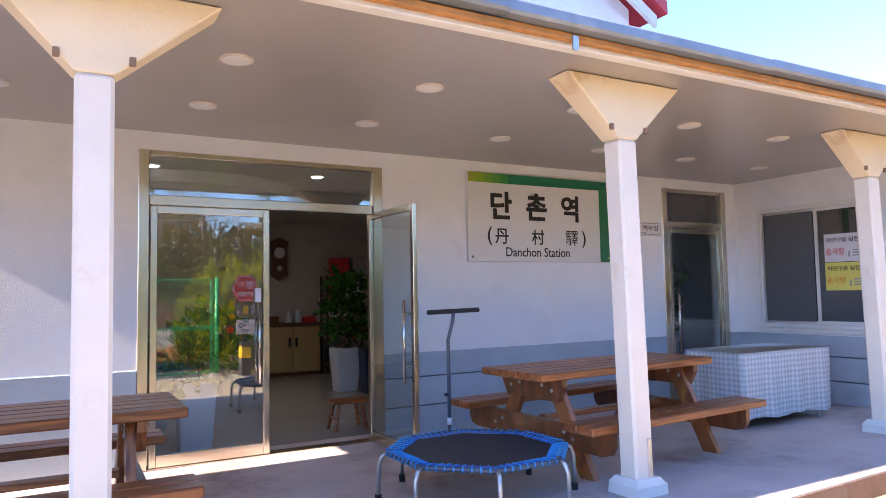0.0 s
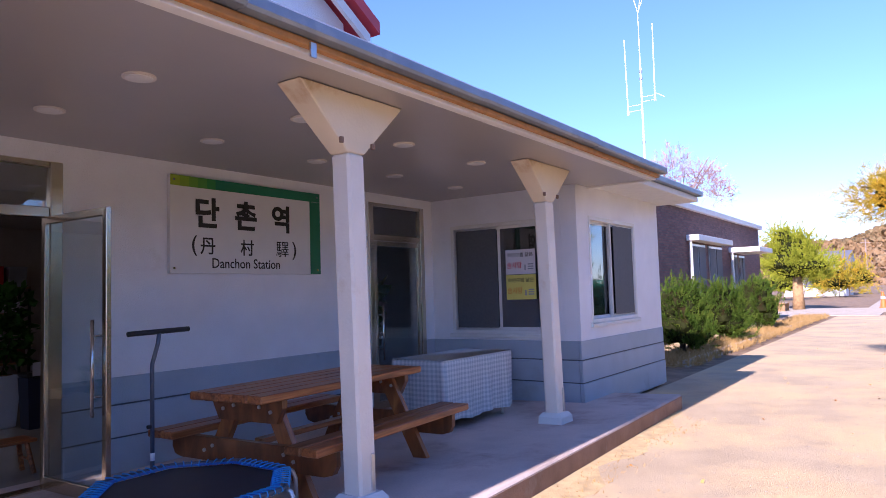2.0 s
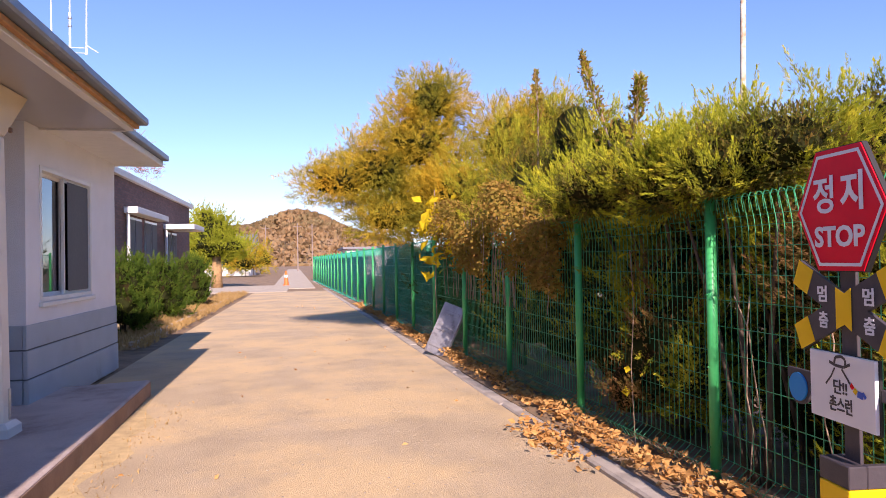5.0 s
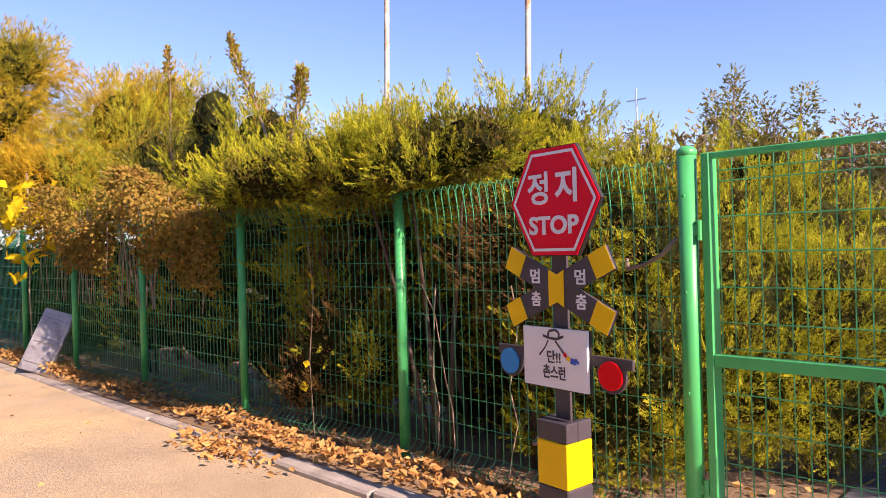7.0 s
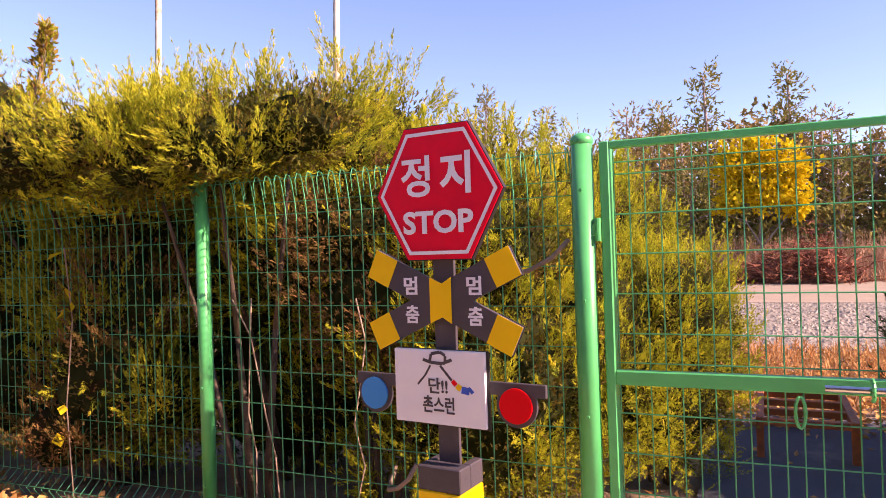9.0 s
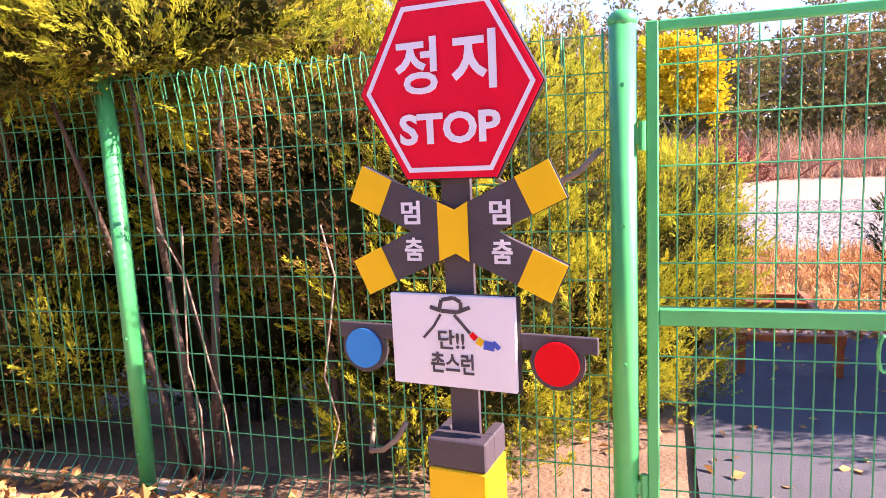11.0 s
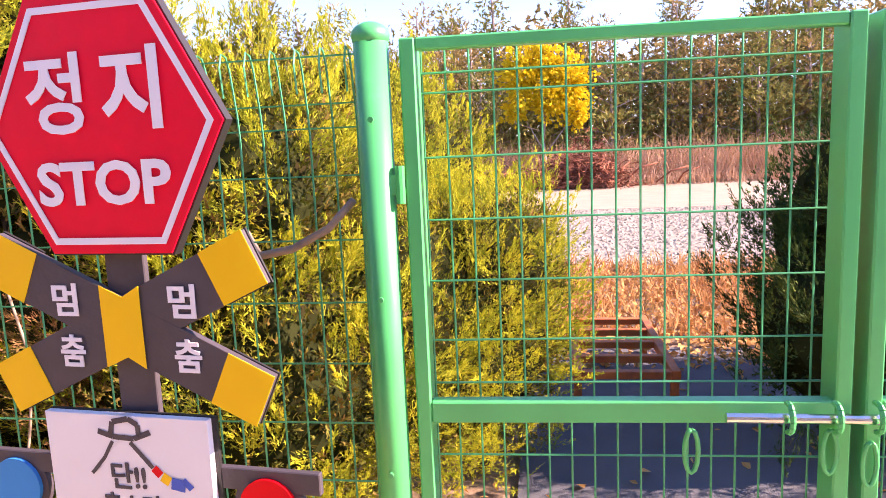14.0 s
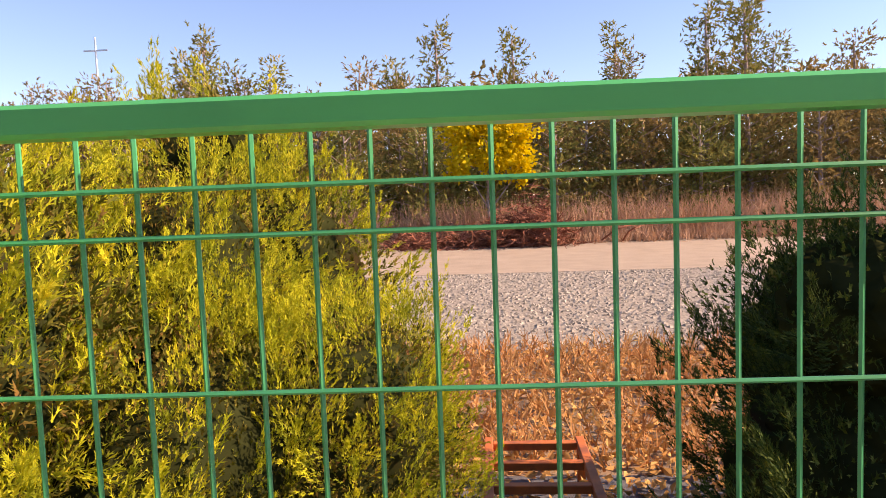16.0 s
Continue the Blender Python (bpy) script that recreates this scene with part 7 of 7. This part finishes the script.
for i, (x, y, s) in enumerate(((78, 1.6, 0.9), (84, 3.4, 1.0), (96, 1.2, 1.1), (70, 5.2, 0.9), (104, 4.5, 1.4))):
    juniper((x, y, 0), "rounded garden tree in yellow-green autumn leaf", [(0, 0, 1.7 * s, 2.0 * s, 1.8 * s, 1.0 * s), (0.4, 0, 2.4 * s, 1.3, 1.2, 0.7 * s)], 1500, "bright_conifer" if i % 2 else "pine", 0.28, 0.08, 121 + i, 3, "garden_tree", 0.4, "tree", group="garden trees")
t = thing("bench", "brown wooden bench at the end of the lane", "bench", (42.0, 0.9, 0))
part("seat", box(-0.8, 0.8, -0.2, 0.2, 0.42, 0.47, 0.01), M["wood_pale"], t)
part("backrest", box(-0.8, 0.8, 0.2, 0.25, 0.55, 0.9, 0.01), M["wood_pale"], t)
for sx in (-1, 1):
    part("leg", box(sx * 0.65 - 0.04, sx * 0.65 + 0.04, -0.18, 0.18, 0, 0.42), M["wood_pale"], t)
t = thing("traffic_cone", "orange plastic post with white band", "cone", (45.5, -3.6, 0.012))
part("body", rod((0, 0, 0.04), (0, 0, 0.9), 0.16, 14, 0.06), M["box_orange"], t)
part("foot", box(-0.2, 0.2, -0.2, 0.2, 0, 0.04, 0.01), M["box_orange"], t)
part("white_band", rod((0, 0, 0.5), (0, 0, 0.65), 0.115, 14, 0.1), M["sign_white"], t)
t = thing("house", "small white house with dark roof far down the lane", "house", (88, 4.5, 0))
part("wall", box(-4, 4, -3, 3, 0, 3), M["house_wall"], t)
part("roof", prism([(-4.5, 3), (4.5, 3), (0, 5)], 7, Matrix.Translation((0, -3.5, 0))), M["roof_metal"], t)
part("window", box(-4.02, -4.0, -1, 1, 1, 2.2), M["screen"], t)
part("door", box(-1, 0, -3.03, -3.002, 0, 2.1), M["cabinet_dark"], t)
t = thing("shed", "white flat shed behind the fence far away", "shed", (70, -11, 0))
part("wall", box(-5, 5, -2.5, 2.5, 0, 2.6), M["house_wall"], t)
part("roof", box(-5.3, 5.3, -2.8, 2.8, 2.601, 2.8), M["roof_metal"], t)
for x, y, hh in ((118, -3.5, 8), (130, -6, 8.5), (124, 2, 8)):
    t = thing("utility_pole", "grey concrete utility pole far down the lane", "pole", (x, y, 0), group="utility poles")
    part("shaft", rod((0, 0, 0), (0, 0, hh), 0.12, 10, 0.08), M["bark_grey"], t)
    part("cross_beam", box(-0.05, 0.05, -0.7, 0.7, hh - 0.6, hh - 0.52), M["bark_grey"], t)
for x, y, hh in ((-10.2, -46, 14.5), (24, -45, 11.5)):
    t = thing("utility_pole", "grey concrete utility pole beyond the woods", "pole", (x, y, 0), group="utility poles")
    part("shaft", rod((0, 0, 0), (0, 0, hh), 0.09, 10, 0.06), M["galv"], t)
    part("cross_beam", box(-0.7, 0.7, -0.04, 0.04, hh - 0.8, hh - 0.72), M["galv"], t)

# radio mast with three whip aerials
t = thing("radio_mast", "thin white radio mast with three whip aerials", "antenna", (26.35, 3.0, 0))
part("mast", rod((0, 0, BZ), (0, 0, 10.05), 0.045, 8, 0.035), M["trim_white"], t)
for z in (7.2, 9.75, 10.03):
    part("collar", rod((0, 0, z - 0.035), (0, 0, z + 0.035), 0.07, 8), M["galv"], t)
for dy, z0, z1 in ((0.0, 10.05, 11.4), (0.57, 8.45, 11.45), (-0.52, 8.85, 11.85)):
    part("whip", rod((0, dy, z0), (0, dy * 1.06, z1), 0.028, 6, 0.02), M["trim_white"], t)
    part("sleeve", rod((0, dy, z0 - 0.08), (0, dy, z0 + 0.16), 0.042, 6), M["trim_white"], t)
for dy, z in ((0.57, 8.5), (0.57, 8.72), (-0.52, 9.0), (-0.52, 8.82)):
    part("arm", rod((0, 0, z), (0, dy, z), 0.014, 6), M["galv"], t)
part("stub_aerial", rod((0, -0.52, 9.1), (0, -0.9, 8.85), 0.014, 6), M["trim_white"], t)
part("thin_whip", rod((0, 0, 11.4), (0, 0, 12.4), 0.016, 6), M["trim_white"], t)
for dy in (0.18, -0.18, -0.32):
    part("fork_arm", rod((0, 0, 12.38), (0, dy, 13.2), 0.015, 6), M["trim_white"], t)

# bare tree behind the brick building
t = thing("bare_tree", "thinly leaved reddish tree behind the brick building", "tree", (45, 6.9, 0))
g = np.random.default_rng(131)
limbs = [([(0, 0, 0), (0, 0, 4.5), (0.3, 0.2, 7.2)], 0.2)]
for k in range(9):
    a = k * 0.7
    limbs.append(([(0, 0, 4.5 + 0.25 * k), (1.3 * math.cos(a), 1.3 * math.sin(a), 6.8 + 0.25 * k), (2.0 * math.cos(a), 2.3 * math.sin(a), 8.2 + 0.22 * k)], 0.06))
woody(t, limbs, "bark_grey")
p, d = shell([(0, 0.5, 9.0, 1.8, 1.4, 1.6), (0, 1.7, 8.6, 1.2, 0.9, 1.1), (0.3, -1.4, 8.2, 1.4, 1.1, 1.2), (0, -2.4, 7.4, 1.2, 0.9, 0.8)], 1500, g, 0.3, 1.05, 0.6)
hang(new("crown", tri_mesh("crown", sprays(p, d, 0.5, 0.03, 3, 0.8, g), mat("bare_twigs", (0.34, 0.2, 0.17), 0.9, island=0.3))), t)

# ---------- hills ----------
for nm, cx, cy, lx, ly, hz, seed, lb in (("backdrop_hill", 330, 18, 60, 95, 19, 141, "wooded autumn hill closing the view"), ("backdrop_ridge", 560, 60, 80, 170, 40, 142, "farther bluish wooded ridge")):
    g = np.random.default_rng(seed)
    nx, ny = 40, 120
    verts, faces = [], []
    for i in range(nx):
        for j in range(ny):
            u, v = i / (nx - 1) * 2 - 1, j / (ny - 1) * 2 - 1
            prof = max(0.0, 1 - u * u) * max(0.0, 1 - v * v) ** 0.8 * (1 + 0.25 * math.sin(v * 5 + seed) + 0.12 * math.sin(v * 13))
            verts.append((cx + u * lx, cy + v * ly, hz * 0.85 * prof + float(g.uniform(0, 0.9)) - 1))
    for i in range(nx - 1):
        for j in range(ny - 1):
            k0 = i * ny + j
            faces.append((k0, k0 + ny, k0 + ny + 1, k0 + 1))
    me = mesh_of(nm, verts, faces, M["soil"], True)
    tagged(new(nm, me), lb, "hill", "", "structure")
    va = np.array(verts)
    m = 22000
    idx = g.integers(0, len(va), m)
    c = va[idx] + g.normal(size=(m, 3)) * np.array([1.2, 1.2, 0.3])
    d = unit(g.normal(size=(m, 3)) * 0.5 + np.array([-0.4, 0, 1.0]))
    tagged(new(nm + "_trees", tri_mesh(nm, leaves(c, d, 1.9 if "hill" in nm else 3.6, g, 1.0), M["hill_leaf"])), "autumn-coloured trees covering the hill", "trees", "", "stuff")
